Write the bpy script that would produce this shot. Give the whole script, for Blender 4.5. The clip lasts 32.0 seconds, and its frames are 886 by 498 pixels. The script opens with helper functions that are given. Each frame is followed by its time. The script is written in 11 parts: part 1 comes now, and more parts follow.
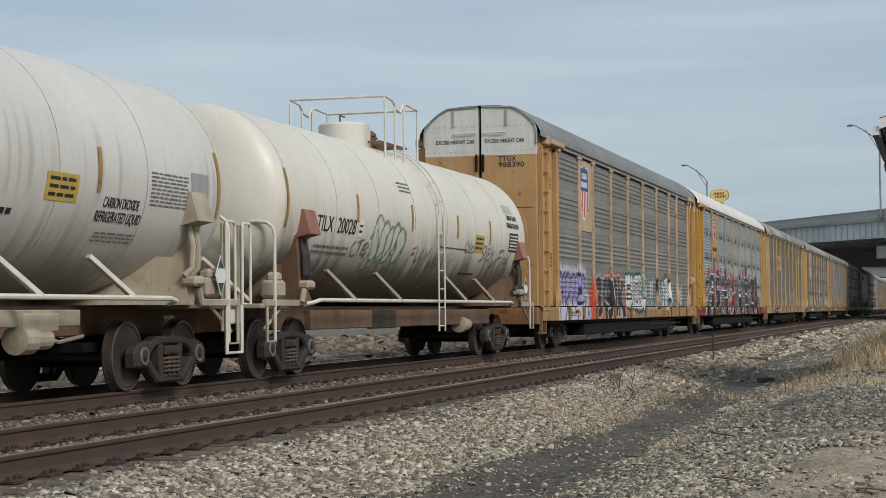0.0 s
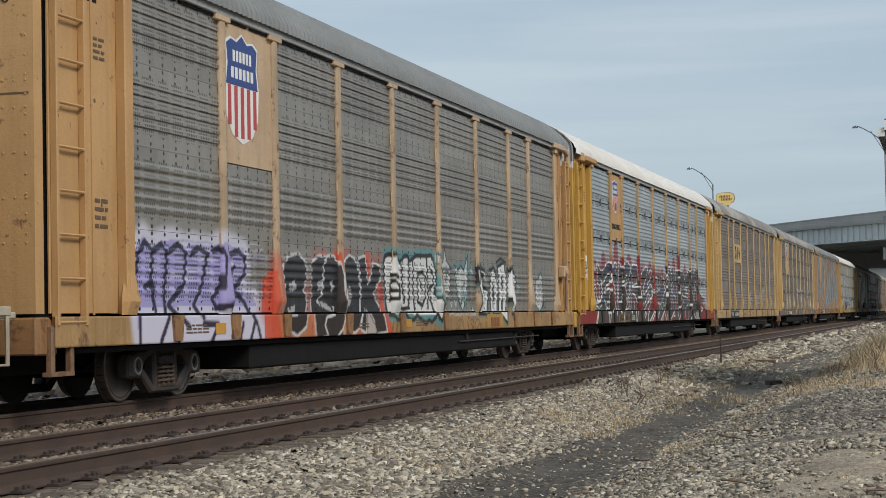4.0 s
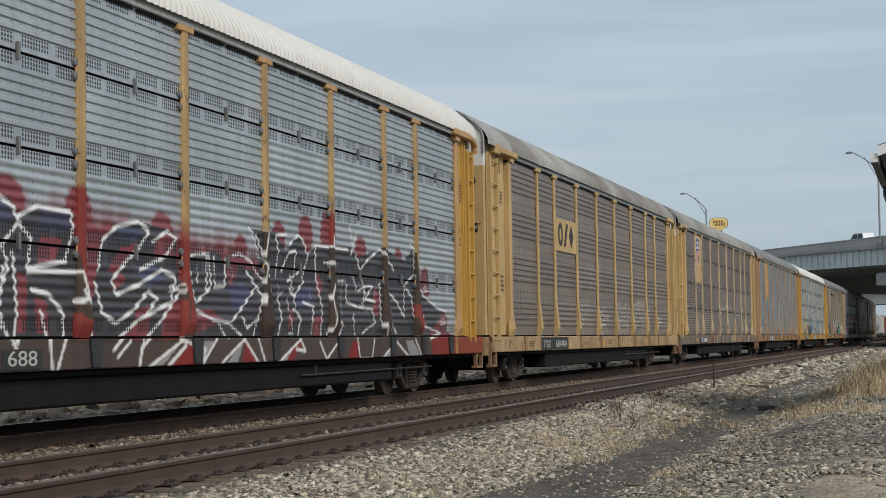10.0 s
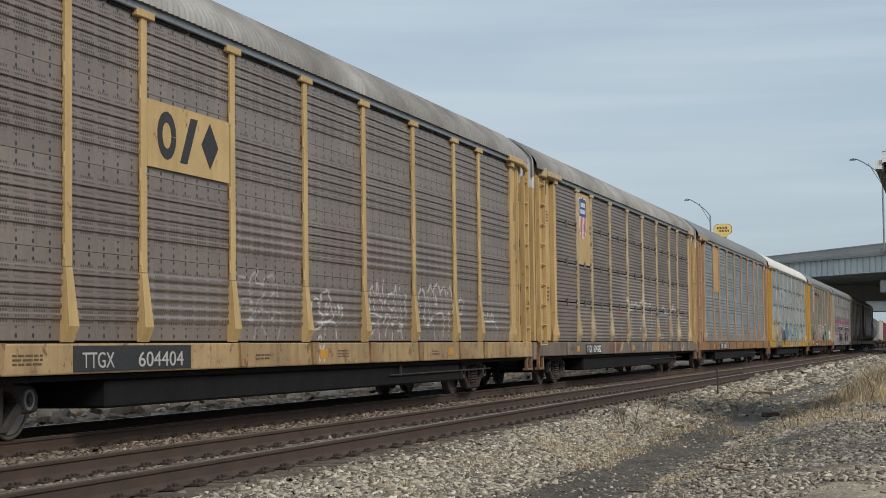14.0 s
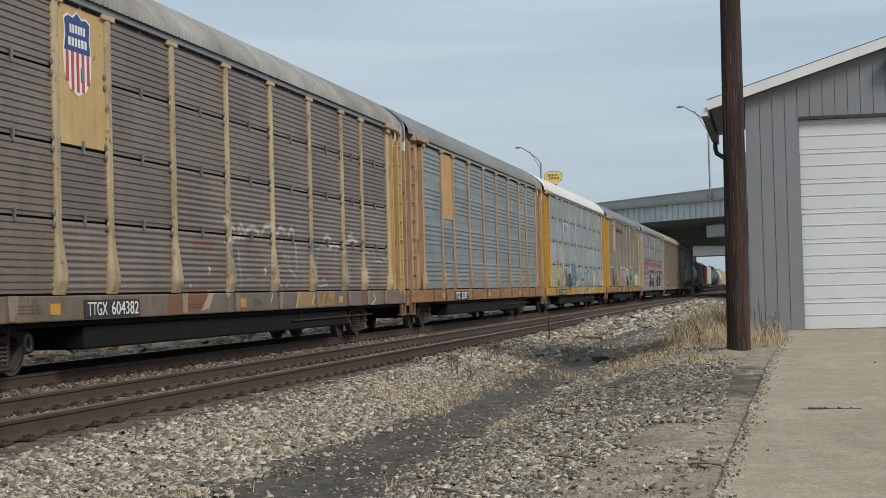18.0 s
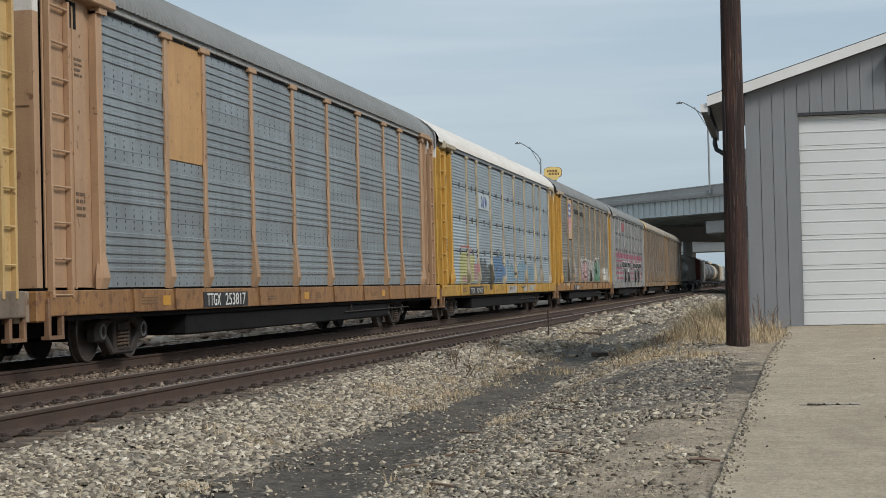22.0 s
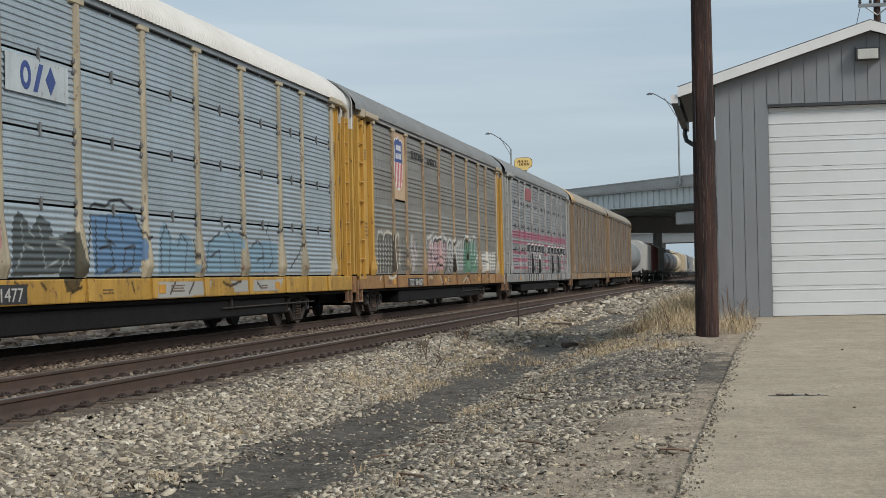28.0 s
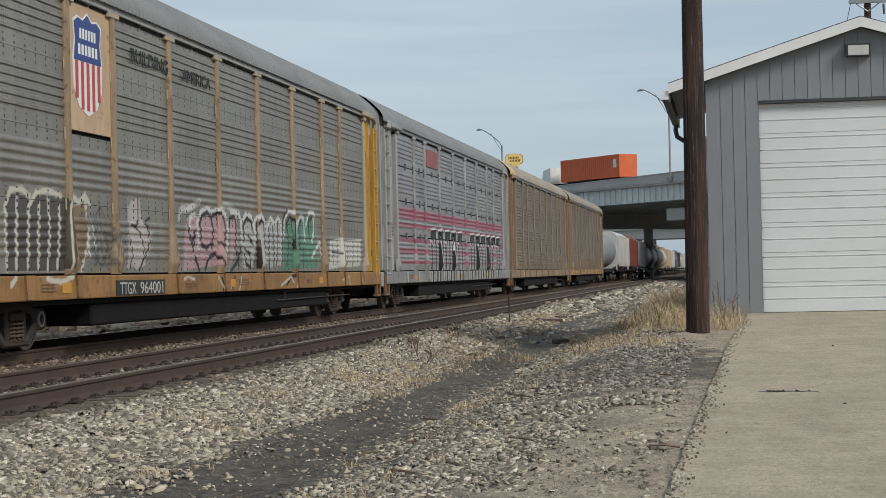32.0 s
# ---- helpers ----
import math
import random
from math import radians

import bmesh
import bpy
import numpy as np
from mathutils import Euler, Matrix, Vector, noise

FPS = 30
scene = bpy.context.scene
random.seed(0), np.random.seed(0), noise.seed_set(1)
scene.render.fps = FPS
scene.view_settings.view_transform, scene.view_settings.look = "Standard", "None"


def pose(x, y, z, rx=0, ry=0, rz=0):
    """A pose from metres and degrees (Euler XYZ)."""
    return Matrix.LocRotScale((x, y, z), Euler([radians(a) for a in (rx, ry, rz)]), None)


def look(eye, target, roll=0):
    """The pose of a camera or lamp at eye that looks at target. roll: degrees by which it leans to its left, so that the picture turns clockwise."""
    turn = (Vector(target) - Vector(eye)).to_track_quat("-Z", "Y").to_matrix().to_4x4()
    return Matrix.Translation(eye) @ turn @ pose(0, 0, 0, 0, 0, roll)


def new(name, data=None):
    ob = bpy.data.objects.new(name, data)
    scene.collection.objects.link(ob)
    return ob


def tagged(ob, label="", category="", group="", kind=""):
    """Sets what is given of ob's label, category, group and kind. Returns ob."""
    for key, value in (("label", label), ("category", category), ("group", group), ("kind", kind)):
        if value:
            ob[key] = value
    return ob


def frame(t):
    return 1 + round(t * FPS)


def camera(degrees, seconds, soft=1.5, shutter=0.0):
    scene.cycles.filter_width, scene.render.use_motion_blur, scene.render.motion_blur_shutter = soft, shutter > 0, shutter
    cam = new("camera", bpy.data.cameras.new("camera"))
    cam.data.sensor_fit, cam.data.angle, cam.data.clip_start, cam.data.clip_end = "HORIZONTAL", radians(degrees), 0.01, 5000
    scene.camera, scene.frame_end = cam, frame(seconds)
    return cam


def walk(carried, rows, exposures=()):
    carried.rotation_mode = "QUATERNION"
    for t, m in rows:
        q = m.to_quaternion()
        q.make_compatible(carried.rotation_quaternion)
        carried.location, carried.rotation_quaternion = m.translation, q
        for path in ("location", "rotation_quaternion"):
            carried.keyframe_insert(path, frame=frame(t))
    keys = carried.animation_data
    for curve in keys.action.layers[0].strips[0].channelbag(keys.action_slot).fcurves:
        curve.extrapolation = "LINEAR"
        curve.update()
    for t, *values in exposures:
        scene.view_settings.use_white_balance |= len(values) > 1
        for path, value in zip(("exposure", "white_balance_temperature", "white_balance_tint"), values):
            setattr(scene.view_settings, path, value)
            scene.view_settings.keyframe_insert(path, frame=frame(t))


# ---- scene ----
# ---------------------------------------------------------------- camera
EYE = (0.0, 0.0, 0.99)          # z = 0 is the top of the rails
LOOK = [                         # seconds, heading left of the track, pitch, roll
    (0.0, 15.94, 2.06, 0.56),
    (0.5, 15.92, 2.11, 0.59),
    (1.0, 15.83, 2.12, 0.65),
    (1.5, 16.06, 2.15, 0.65),
    (2.0, 15.94, 2.19, 0.80),
    (2.5, 15.94, 2.20, 0.88),
    (3.0, 15.92, 2.23, 0.88),
    (3.5, 16.02, 2.24, 1.02),
    (5.5, 16.38, 2.26, 1.08),
    (6.0, 16.28, 2.23, 0.98),
    (6.5, 16.31, 2.20, 1.02),
    (7.0, 16.35, 2.15, 1.07),
    (7.5, 16.33, 2.06, 1.04),
    (8.0, 16.12, 2.13, 1.12),
    (8.5, 16.09, 2.82, 0.98),
    (9.0, 16.15, 2.99, 1.02),
    (9.5, 15.97, 3.07, 0.99),
    (10.0, 15.94, 3.03, 0.90),
    (10.5, 15.90, 3.04, 0.92),
    (11.0, 15.87, 3.11, 0.94),
    (11.5, 15.90, 3.18, 0.98),
    (12.0, 15.92, 3.19, 0.87),
    (12.5, 15.95, 3.20, 0.94),
    (13.0, 16.02, 3.17, 0.75),
    (13.5, 15.96, 3.26, 0.72),
    (14.0, 16.06, 3.21, 0.72),
    (14.5, 15.96, 3.07, 0.82),
    (15.0, 16.13, 2.78, 0.76),
    (15.5, 14.62, 2.32, 0.97),
    (17.5, 10.77, 1.44, 1.40),
    (18.0, 10.62, 1.43, 1.50),
    (18.5, 10.49, 1.43, 1.45),
    (19.0, 10.42, 1.43, 1.48),
    (19.5, 10.28, 1.43, 1.44),
    (20.0, 10.23, 1.42, 1.43),
    (20.5, 10.48, 1.40, 1.36),
    (21.0, 10.65, 1.35, 1.36),
    (21.5, 10.68, 1.29, 1.33),
    (22.0, 10.60, 1.28, 1.38),
    (22.5, 10.51, 1.23, 1.31),
    (23.0, 10.42, 1.20, 1.31),
    (23.5, 10.30, 1.19, 1.38),
    (24.0, 10.19, 1.14, 1.27),
    (24.5, 10.11, 1.12, 1.30),
    (25.0, 10.02, 1.09, 1.29),
    (25.5, 9.90, 1.08, 1.29),
    (26.0, 9.80, 1.04, 1.21),
    (26.5, 9.73, 1.01, 1.30),
    (28.5, 9.59, 0.93, 1.24),
    (29.0, 9.56, 0.93, 1.25),
    (29.5, 9.54, 0.90, 1.25),
    (30.0, 9.51, 0.90, 1.27),
    (30.5, 9.45, 0.90, 1.27),
    (31.0, 9.41, 0.87, 1.28),
    (31.5, 9.37, 0.84, 1.23),
    (32.0, 9.33, 0.81, 1.27),
]
cam = camera(28.385, 32.0, soft=0.6)
EXPOSURE = [(0.0, -0.05), (3.5, 0.0), (5.5, 0.12), (7.5, 0.11), (8.5, 0.0), (12.0, -0.02), (14.0, 0.03), (15.0, 0.15), (15.5, 0.11), (17.5, 0.05), (32.0, 0.05)]
walk(cam, [(t, pose(*EYE, 90 + p, r, y)) for t, y, p, r in LOOK], EXPOSURE)

# ---------------------------------------------------------------- sky and sun
SUN_EL, SUN_AZ = 38, 122         # high soft sun, behind the viewer's right shoulder
world = bpy.data.worlds.new("overcast_sky")
scene.world = world
world.use_nodes = True
wn, wl = world.node_tree.nodes, world.node_tree.links
wn.clear()
w_out = wn.new("ShaderNodeOutputWorld")
w_sky = wn.new("ShaderNodeTexSky")
w_sky.sky_type, w_sky.sun_disc = "NISHITA", False
w_sky.sun_elevation, w_sky.sun_rotation = radians(SUN_EL), radians(SUN_AZ)
w_sky.air_density, w_sky.dust_density, w_sky.ozone_density = 1.0, 2.0, 1.5
w_b1 = wn.new("ShaderNodeBackground")
w_b1.inputs["Strength"].default_value = 0.11
wl.new(w_sky.outputs[0], w_b1.inputs["Color"])
w_b2 = wn.new("ShaderNodeBackground")
w_b2.inputs["Strength"].default_value = 1.0
w_map = wn.new("ShaderNodeMapping")
w_map.inputs["Scale"].default_value = (1.2, 1.2, 9.0)
w_tc = wn.new("ShaderNodeTexCoord")
w_noise = wn.new("ShaderNodeTexNoise")
w_noise.inputs["Scale"].default_value, w_noise.inputs["Detail"].default_value = 2.2, 6
w_ramp = wn.new("ShaderNodeValToRGB")
w_ramp.color_ramp.elements[0].position, w_ramp.color_ramp.elements[0].color = 0.3, (0.43, 0.535, 0.625, 1)
w_ramp.color_ramp.elements[1].position, w_ramp.color_ramp.elements[1].color = 0.75, (0.62, 0.70, 0.755, 1)
wl.new(w_tc.outputs["Generated"], w_map.inputs["Vector"])
wl.new(w_map.outputs[0], w_noise.inputs["Vector"])
wl.new(w_noise.outputs[0], w_ramp.inputs[0])
w_sep = wn.new("ShaderNodeSeparateXYZ")
wl.new(w_tc.outputs["Generated"], w_sep.inputs[0])
w_low = wn.new("ShaderNodeMapRange")
w_low.inputs[1].default_value, w_low.inputs[2].default_value = 0.16, 0.03
w_low.inputs[3].default_value, w_low.inputs[4].default_value = 0.0, 0.55
wl.new(w_sep.outputs[2], w_low.inputs[0])
w_tint = wn.new("ShaderNodeMix")
w_tint.data_type = "RGBA"
w_tint.inputs[7].default_value = (0.355, 0.475, 0.585, 1)
wl.new(w_low.outputs[0], w_tint.inputs[0])
wl.new(w_ramp.outputs[0], w_tint.inputs[6])
w_streak_map = wn.new("ShaderNodeMapping")
w_streak_map.inputs["Scale"].default_value = (2.0, 2.0, 34.0)
w_streak_map.inputs["Location"].default_value = (0.3, 0.1, 0.4)
wl.new(w_tc.outputs["Generated"], w_streak_map.inputs["Vector"])
w_streak = wn.new("ShaderNodeTexNoise")
w_streak.inputs["Scale"].default_value, w_streak.inputs["Detail"].default_value = 1.6, 7
wl.new(w_streak_map.outputs[0], w_streak.inputs["Vector"])
w_cut = wn.new("ShaderNodeMapRange")
w_cut.inputs[1].default_value, w_cut.inputs[2].default_value, w_cut.inputs[4].default_value = 0.5, 0.75, 0.4
wl.new(w_streak.outputs[0], w_cut.inputs[0])
w_cloud = wn.new("ShaderNodeMix")
w_cloud.data_type = "RGBA"
w_cloud.inputs[7].default_value = (0.66, 0.73, 0.775, 1)
wl.new(w_cut.outputs[0], w_cloud.inputs[0])
wl.new(w_tint.outputs[2], w_cloud.inputs[6])
wl.new(w_cloud.outputs[2], w_b2.inputs["Color"])
w_mix = wn.new("ShaderNodeMixShader")
w_mix.inputs[0].default_value = 0.8
wl.new(w_b1.outputs[0], w_mix.inputs[1])
wl.new(w_b2.outputs[0], w_mix.inputs[2])
wl.new(w_mix.outputs[0], w_out.inputs[0])

sun = new("sun", bpy.data.lights.new("sun", "SUN"))
sun.data.energy, sun.data.angle, sun.data.color = 2.3, radians(16), (1.0, 0.95, 0.875)
az, el = radians(SUN_AZ), radians(SUN_EL)
SUN_FROM = Vector((math.sin(az) * math.cos(el), math.cos(az) * math.cos(el), math.sin(el)))
sun.matrix_basis = look(SUN_FROM * 100, (0, 0, 0))


# ---------------------------------------------------------------- materials
MATS = {}


def node_kit(name):
    m = bpy.data.materials.new(name)
    m.use_nodes = True
    nt = m.node_tree
    return m, nt.nodes, nt.links, nt.nodes["Principled BSDF"]


def mathn(N, L, op, a, b=None, c=None, clamp=False):
    n = N.new("ShaderNodeMath")
    n.operation, n.use_clamp = op, clamp
    for i, v in enumerate((a, b, c)):
        if v is None:
            continue
        if isinstance(v, (int, float)):
            n.inputs[i].default_value = v
        else:
            L.new(v, n.inputs[i])
    return n.outputs[0]


def mixc(N, L, fac, a, b, mode="MIX"):
    n = N.new("ShaderNodeMix")
    n.data_type, n.blend_type = "RGBA", mode
    for i, v in ((0, fac), (6, a), (7, b)):
        if isinstance(v, (int, float)):
            n.inputs[i].default_value = v
        elif isinstance(v, tuple):
            n.inputs[i].default_value = (*v, 1) if len(v) == 3 else v
        else:
            L.new(v, n.inputs[i])
    return n.outputs[2]


def noise_n(N, L, vec, scale, detail=4, rough=0.6, stretch=None, lo=0.35, hi=0.65):
    """A noise remapped from lo..hi to 0..1."""
    if stretch:
        mp = N.new("ShaderNodeMapping")
        mp.inputs["Scale"].default_value = stretch
        L.new(vec, mp.inputs["Vector"])
        vec = mp.outputs[0]
    n = N.new("ShaderNodeTexNoise")
    n.inputs["Scale"].default_value, n.inputs["Detail"].default_value = scale, detail
    n.inputs["Roughness"].default_value = rough
    L.new(vec, n.inputs["Vector"])
    r = N.new("ShaderNodeMapRange")
    r.inputs[1].default_value, r.inputs[2].default_value = lo, hi
    L.new(n.outputs[0], r.inputs[0])
    return r.outputs[0]


def coords(N, L, shift=True):
    tc = N.new("ShaderNodeTexCoord")
    if not shift:
        return tc.outputs["Object"]
    oi = N.new("ShaderNodeObjectInfo")
    sc = mathn(N, L, "MULTIPLY", oi.outputs["Random"], 37.0)
    add = N.new("ShaderNodeVectorMath")
    L.new(tc.outputs["Object"], add.inputs[0])
    L.new(sc, add.inputs[1])
    return add.outputs[0]


def surface(name, col, dirt=None, amount=0.5, rough=0.6, metal=0.0, big=1.2, fine=30.0, bump=0.15, streak=0.35, vary=0.12, rust=None, rust_amt=0.0, tag=False, holes=None, spec=0.5):
    """Painted or bare surface: broad stains, streaks that run down, fine grain, a little relief, chips of rust."""
    if name in MATS:
        return MATS[name]
    m, N, L, P = node_kit(name)
    dirt = dirt or tuple(c * 0.55 for c in col)
    v = coords(N, L)
    c = mixc(N, L, mathn(N, L, "MULTIPLY", noise_n(N, L, v, big), amount), col, dirt)
    if streak:
        s = noise_n(N, L, v, 6.0, 5, 0.65, (1.0, 1.0, 0.07), 0.48, 0.72)
        c = mixc(N, L, mathn(N, L, "MULTIPLY", s, streak), c, dirt)
    g = noise_n(N, L, v, fine, 3, 0.6, None, 0.3, 0.7)
    c = mixc(N, L, mathn(N, L, "MULTIPLY", g, vary), c, tuple(x * 0.5 for x in col))
    if rust_amt:
        r = noise_n(N, L, v, 5.0, 8, 0.7, None, 0.66 - 0.2 * rust_amt, 0.72 - 0.16 * rust_amt)
        c = mixc(N, L, mathn(N, L, "MULTIPLY", r, 0.85), c, rust or (0.12, 0.055, 0.03))
    if tag:
        at = N.new("ShaderNodeAttribute")
        at.attribute_name = "spray"
        c = mixc(N, L, mathn(N, L, "MULTIPLY", at.outputs["Alpha"], 0.93), c, at.outputs["Color"])
    if holes:
        c = mixc(N, L, hole_mask(N, L, holes), c, (0.012, 0.012, 0.014))
    L.new(c, P.inputs["Base Color"])
    P.inputs["Roughness"].default_value, P.inputs["Metallic"].default_value = rough, metal
    P.inputs["Specular IOR Level"].default_value = spec
    if tag:      # spray paint is duller than the sheet under it
        bare = mathn(N, L, "SUBTRACT", 1.0, mathn(N, L, "MULTIPLY", at.outputs["Alpha"], 0.75))
        L.new(mathn(N, L, "MULTIPLY", bare, metal), P.inputs["Metallic"])
        L.new(mathn(N, L, "MULTIPLY", bare, spec), P.inputs["Specular IOR Level"])
    rr = mathn(N, L, "ADD", mathn(N, L, "MULTIPLY", g, 0.18), rough - 0.09, None, True)
    L.new(rr, P.inputs["Roughness"])
    if bump:
        b = N.new("ShaderNodeBump")
        b.inputs["Strength"].default_value, b.inputs["Distance"].default_value = bump, 0.02
        L.new(noise_n(N, L, v, fine * 0.7, 6, 0.7), b.inputs["Height"])
        L.new(b.outputs[0], P.inputs["Normal"])
    MATS[name] = m
    return m


def hole_mask(N, L, style):
    """Punched holes or bolts of a screen panel, in its own metres: y along, z up, panel 1.035 high."""
    tc = N.new("ShaderNodeTexCoord")
    sp = N.new("ShaderNodeSeparateXYZ")
    L.new(tc.outputs["Object"], sp.inputs[0])
    y, z = sp.outputs[1], sp.outputs[2]
    zz = mathn(N, L, "ABSOLUTE", mathn(N, L, "SUBTRACT", z, 0.5175))

    def dots(dy, dz, r, squash=1.0):
        fy = mathn(N, L, "MULTIPLY", mathn(N, L, "SUBTRACT", mathn(N, L, "FRACT", mathn(N, L, "DIVIDE", y, dy)), 0.5), dy)
        fz = mathn(N, L, "MULTIPLY", mathn(N, L, "SUBTRACT", mathn(N, L, "FRACT", mathn(N, L, "DIVIDE", z, dz)), 0.5), dz * squash)
        d = mathn(N, L, "SQRT", mathn(N, L, "ADD", mathn(N, L, "MULTIPLY", fy, fy), mathn(N, L, "MULTIPLY", fz, fz)))
        return mathn(N, L, "LESS_THAN", d, r)

    def groups(step, part_):
        gy = mathn(N, L, "FRACT", mathn(N, L, "DIVIDE", mathn(N, L, "ADD", y, 0.08), step))
        return mathn(N, L, "LESS_THAN", gy, part_)

    if style == "rows":      # bands of holes in the flat strips, a few on the ridges
        zone = mathn(N, L, "MULTIPLY", mathn(N, L, "GREATER_THAN", zz, 0.335), mathn(N, L, "LESS_THAN", zz, 0.475))
        a = mathn(N, L, "MULTIPLY", mathn(N, L, "MULTIPLY", dots(0.062, 0.05, 0.019, 0.9), groups(0.78, 0.8)), zone)
        b = mathn(N, L, "MULTIPLY", dots(0.23, 0.119, 0.009), mathn(N, L, "LESS_THAN", zz, 0.33))
        return mathn(N, L, "MAXIMUM", a, b)
    bolts = mathn(N, L, "MULTIPLY", dots(0.37, 0.105, 0.027), mathn(N, L, "GREATER_THAN", zz, 0.36))
    if style == "bolts":
        b = mathn(N, L, "MULTIPLY", mathn(N, L, "MULTIPLY", dots(0.07, 0.0595, 0.013), groups(0.5, 0.5)), mathn(N, L, "LESS_THAN", zz, 0.34))
        return mathn(N, L, "MAXIMUM", bolts, mathn(N, L, "MULTIPLY", b, 0.75))
    if style == "all":
        b = mathn(N, L, "MULTIPLY", mathn(N, L, "MULTIPLY", dots(0.055, 0.0595, 0.018), groups(0.42, 0.72)), mathn(N, L, "LESS_THAN", zz, 0.36))
        return mathn(N, L, "MAXIMUM", bolts, mathn(N, L, "MULTIPLY", b, 0.8))
    return mathn(N, L, "MULTIPLY", dots(0.6, 0.119, 0.008), 1.0)


def flat(name, col, rough=0.55, metal=0.0):
    """Plain paint for lettering and small marks, with slight wear."""
    return surface(name, col, amount=0.25, rough=rough, metal=metal, streak=0.1, bump=0.0, vary=0.15)


# ---------------------------------------------------------------- mesh kit
class Mesh:
    """Collects corners and faces, then makes one mesh of them."""

    def __init__(self):
        self.v, self.f = [], []

    def add(self, verts, faces):
        n = len(self.v)
        self.v.extend(verts)
        self.f.extend([tuple(i + n for i in f) for f in faces])
        return self

    def box(self, x0, x1, y0, y1, z0, z1, c=0.0):
        if c <= 0:
            vs = [(x, y, z) for z in (z0, z1) for x, y in ((x0, y0), (x1, y0), (x1, y1), (x0, y1))]
            return self.add(vs, [(0, 3, 2, 1), (4, 5, 6, 7), (0, 1, 5, 4), (1, 2, 6, 5), (2, 3, 7, 6), (3, 0, 4, 7)])
        ring = [(x0 + c, y0), (x1 - c, y0), (x1, y0 + c), (x1, y1 - c), (x1 - c, y1), (x0 + c, y1), (x0, y1 - c), (x0, y0 + c)]
        inner = [(min(max(x, x0 + c), x1 - c), min(max(y, y0 + c), y1 - c)) for x, y in ring]
        vs = [(x, y, z0) for x, y in inner] + [(x, y, z0 + c) for x, y in ring] + [(x, y, z1 - c) for x, y in ring] + [(x, y, z1) for x, y in inner]
        fs = [tuple(range(7, -1, -1)), tuple(range(24, 32))]
        for k in range(3):
            fs += [(8 * k + i, 8 * k + (i + 1) % 8, 8 * k + 8 + (i + 1) % 8, 8 * k + 8 + i) for i in range(8)]
        return self.add(vs, fs)

    def tube(self, pts, r, n=8, close=True):
        pts = [Vector(p) for p in pts]
        vs, fs = [], []
        up = None
        for i, p in enumerate(pts):
            d = (pts[min(i + 1, len(pts) - 1)] - pts[max(i - 1, 0)]).normalized()
            a = Vector((0, 0, 1)) if abs(d.z) < 0.9 else Vector((1, 0, 0))
            if up is not None and abs(up.dot(d)) < 0.9:
                a = up
            s = d.cross(a).normalized()
            up = s.cross(d).normalized()
            vs += [tuple(p + r * (math.cos(2 * math.pi * k / n) * s + math.sin(2 * math.pi * k / n) * up)) for k in range(n)]
        for i in range(len(pts) - 1):
            fs += [(i * n + k, i * n + (k + 1) % n, (i + 1) * n + (k + 1) % n, (i + 1) * n + k) for k in range(n)]
        if close:
            fs += [tuple(range(n - 1, -1, -1)), tuple(range((len(pts) - 1) * n, len(pts) * n))]
        return self.add(vs, fs)

    def lathe(self, prof, origin, axis="x", n=24, arc=1.0):
        """prof: (distance along the axis, radius)."""
        vs, fs = [], []
        for a, r in prof:
            for k in range(n):
                w = 2 * math.pi * k / n
                c, s = r * math.cos(w), r * math.sin(w)
                q = {"x": (a, c, s), "y": (s, a, c), "z": (c, s, a)}[axis]
                vs.append(tuple(q[i] + origin[i] for i in range(3)))
        for i in range(len(prof) - 1):
            fs += [(i * n + k, i * n + (k + 1) % n, (i + 1) * n + (k + 1) % n, (i + 1) * n + k) for k in range(n)]
        fs += [tuple(range(n - 1, -1, -1)), tuple(range((len(prof) - 1) * n, len(prof) * n))]
        return self.add(vs, fs)

    def prism(self, poly, axis, a, b):
        """poly: a closed outline in the two other axes, carried from a to b along axis."""
        n = len(poly)
        put = {"x": lambda p, w: (w, p[0], p[1]), "y": lambda p, w: (p[0], w, p[1]), "z": lambda p, w: (p[0], p[1], w)}[axis]
        vs = [put(p, a) for p in poly] + [put(p, b) for p in poly]
        fs = [tuple(range(n - 1, -1, -1)), tuple(range(n, 2 * n))] + [(i, (i + 1) % n, n + (i + 1) % n, n + i) for i in range(n)]
        return self.add(vs, fs)

    def data(self, name, smooth=False):
        me = bpy.data.meshes.new(name)
        me.from_pydata(self.v, [], self.f)
        bm = bmesh.new()
        bm.from_mesh(me)
        bmesh.ops.recalc_face_normals(bm, faces=bm.faces)
        bm.to_mesh(me)
        bm.free()
        if smooth:
            me.shade_smooth()
            me.set_sharp_from_angle(angle=radians(38))
        return me


CACHE = {}


def shared(key, make, smooth=False):
    if key not in CACHE:
        CACHE[key] = make().data(key.split(":")[0], smooth)
    return CACHE[key]


def part(name, me, mat, parent=None, label="", at=None, kind=""):
    """One mesh object, as a part of parent; the mesh may be shared, the material sits on the object."""
    if isinstance(me, Mesh):
        me = me.data(name)
    if not me.materials:
        me.materials.append(None)
    ob = new(name, me)
    ob.material_slots[0].link = "OBJECT"
    ob.material_slots[0].material = mat
    ob.parent = parent
    if at is not None:
        ob.matrix_basis = at if isinstance(at, Matrix) else Matrix.Translation(at)
    return tagged(ob, label, kind=kind)


def thing(name, at, label, category, group="", kind=""):
    e = new(name)
    e.empty_display_size = 0.3
    e.matrix_basis = at if isinstance(at, Matrix) else Matrix.Translation(at)
    return tagged(e, label, category, group, kind)


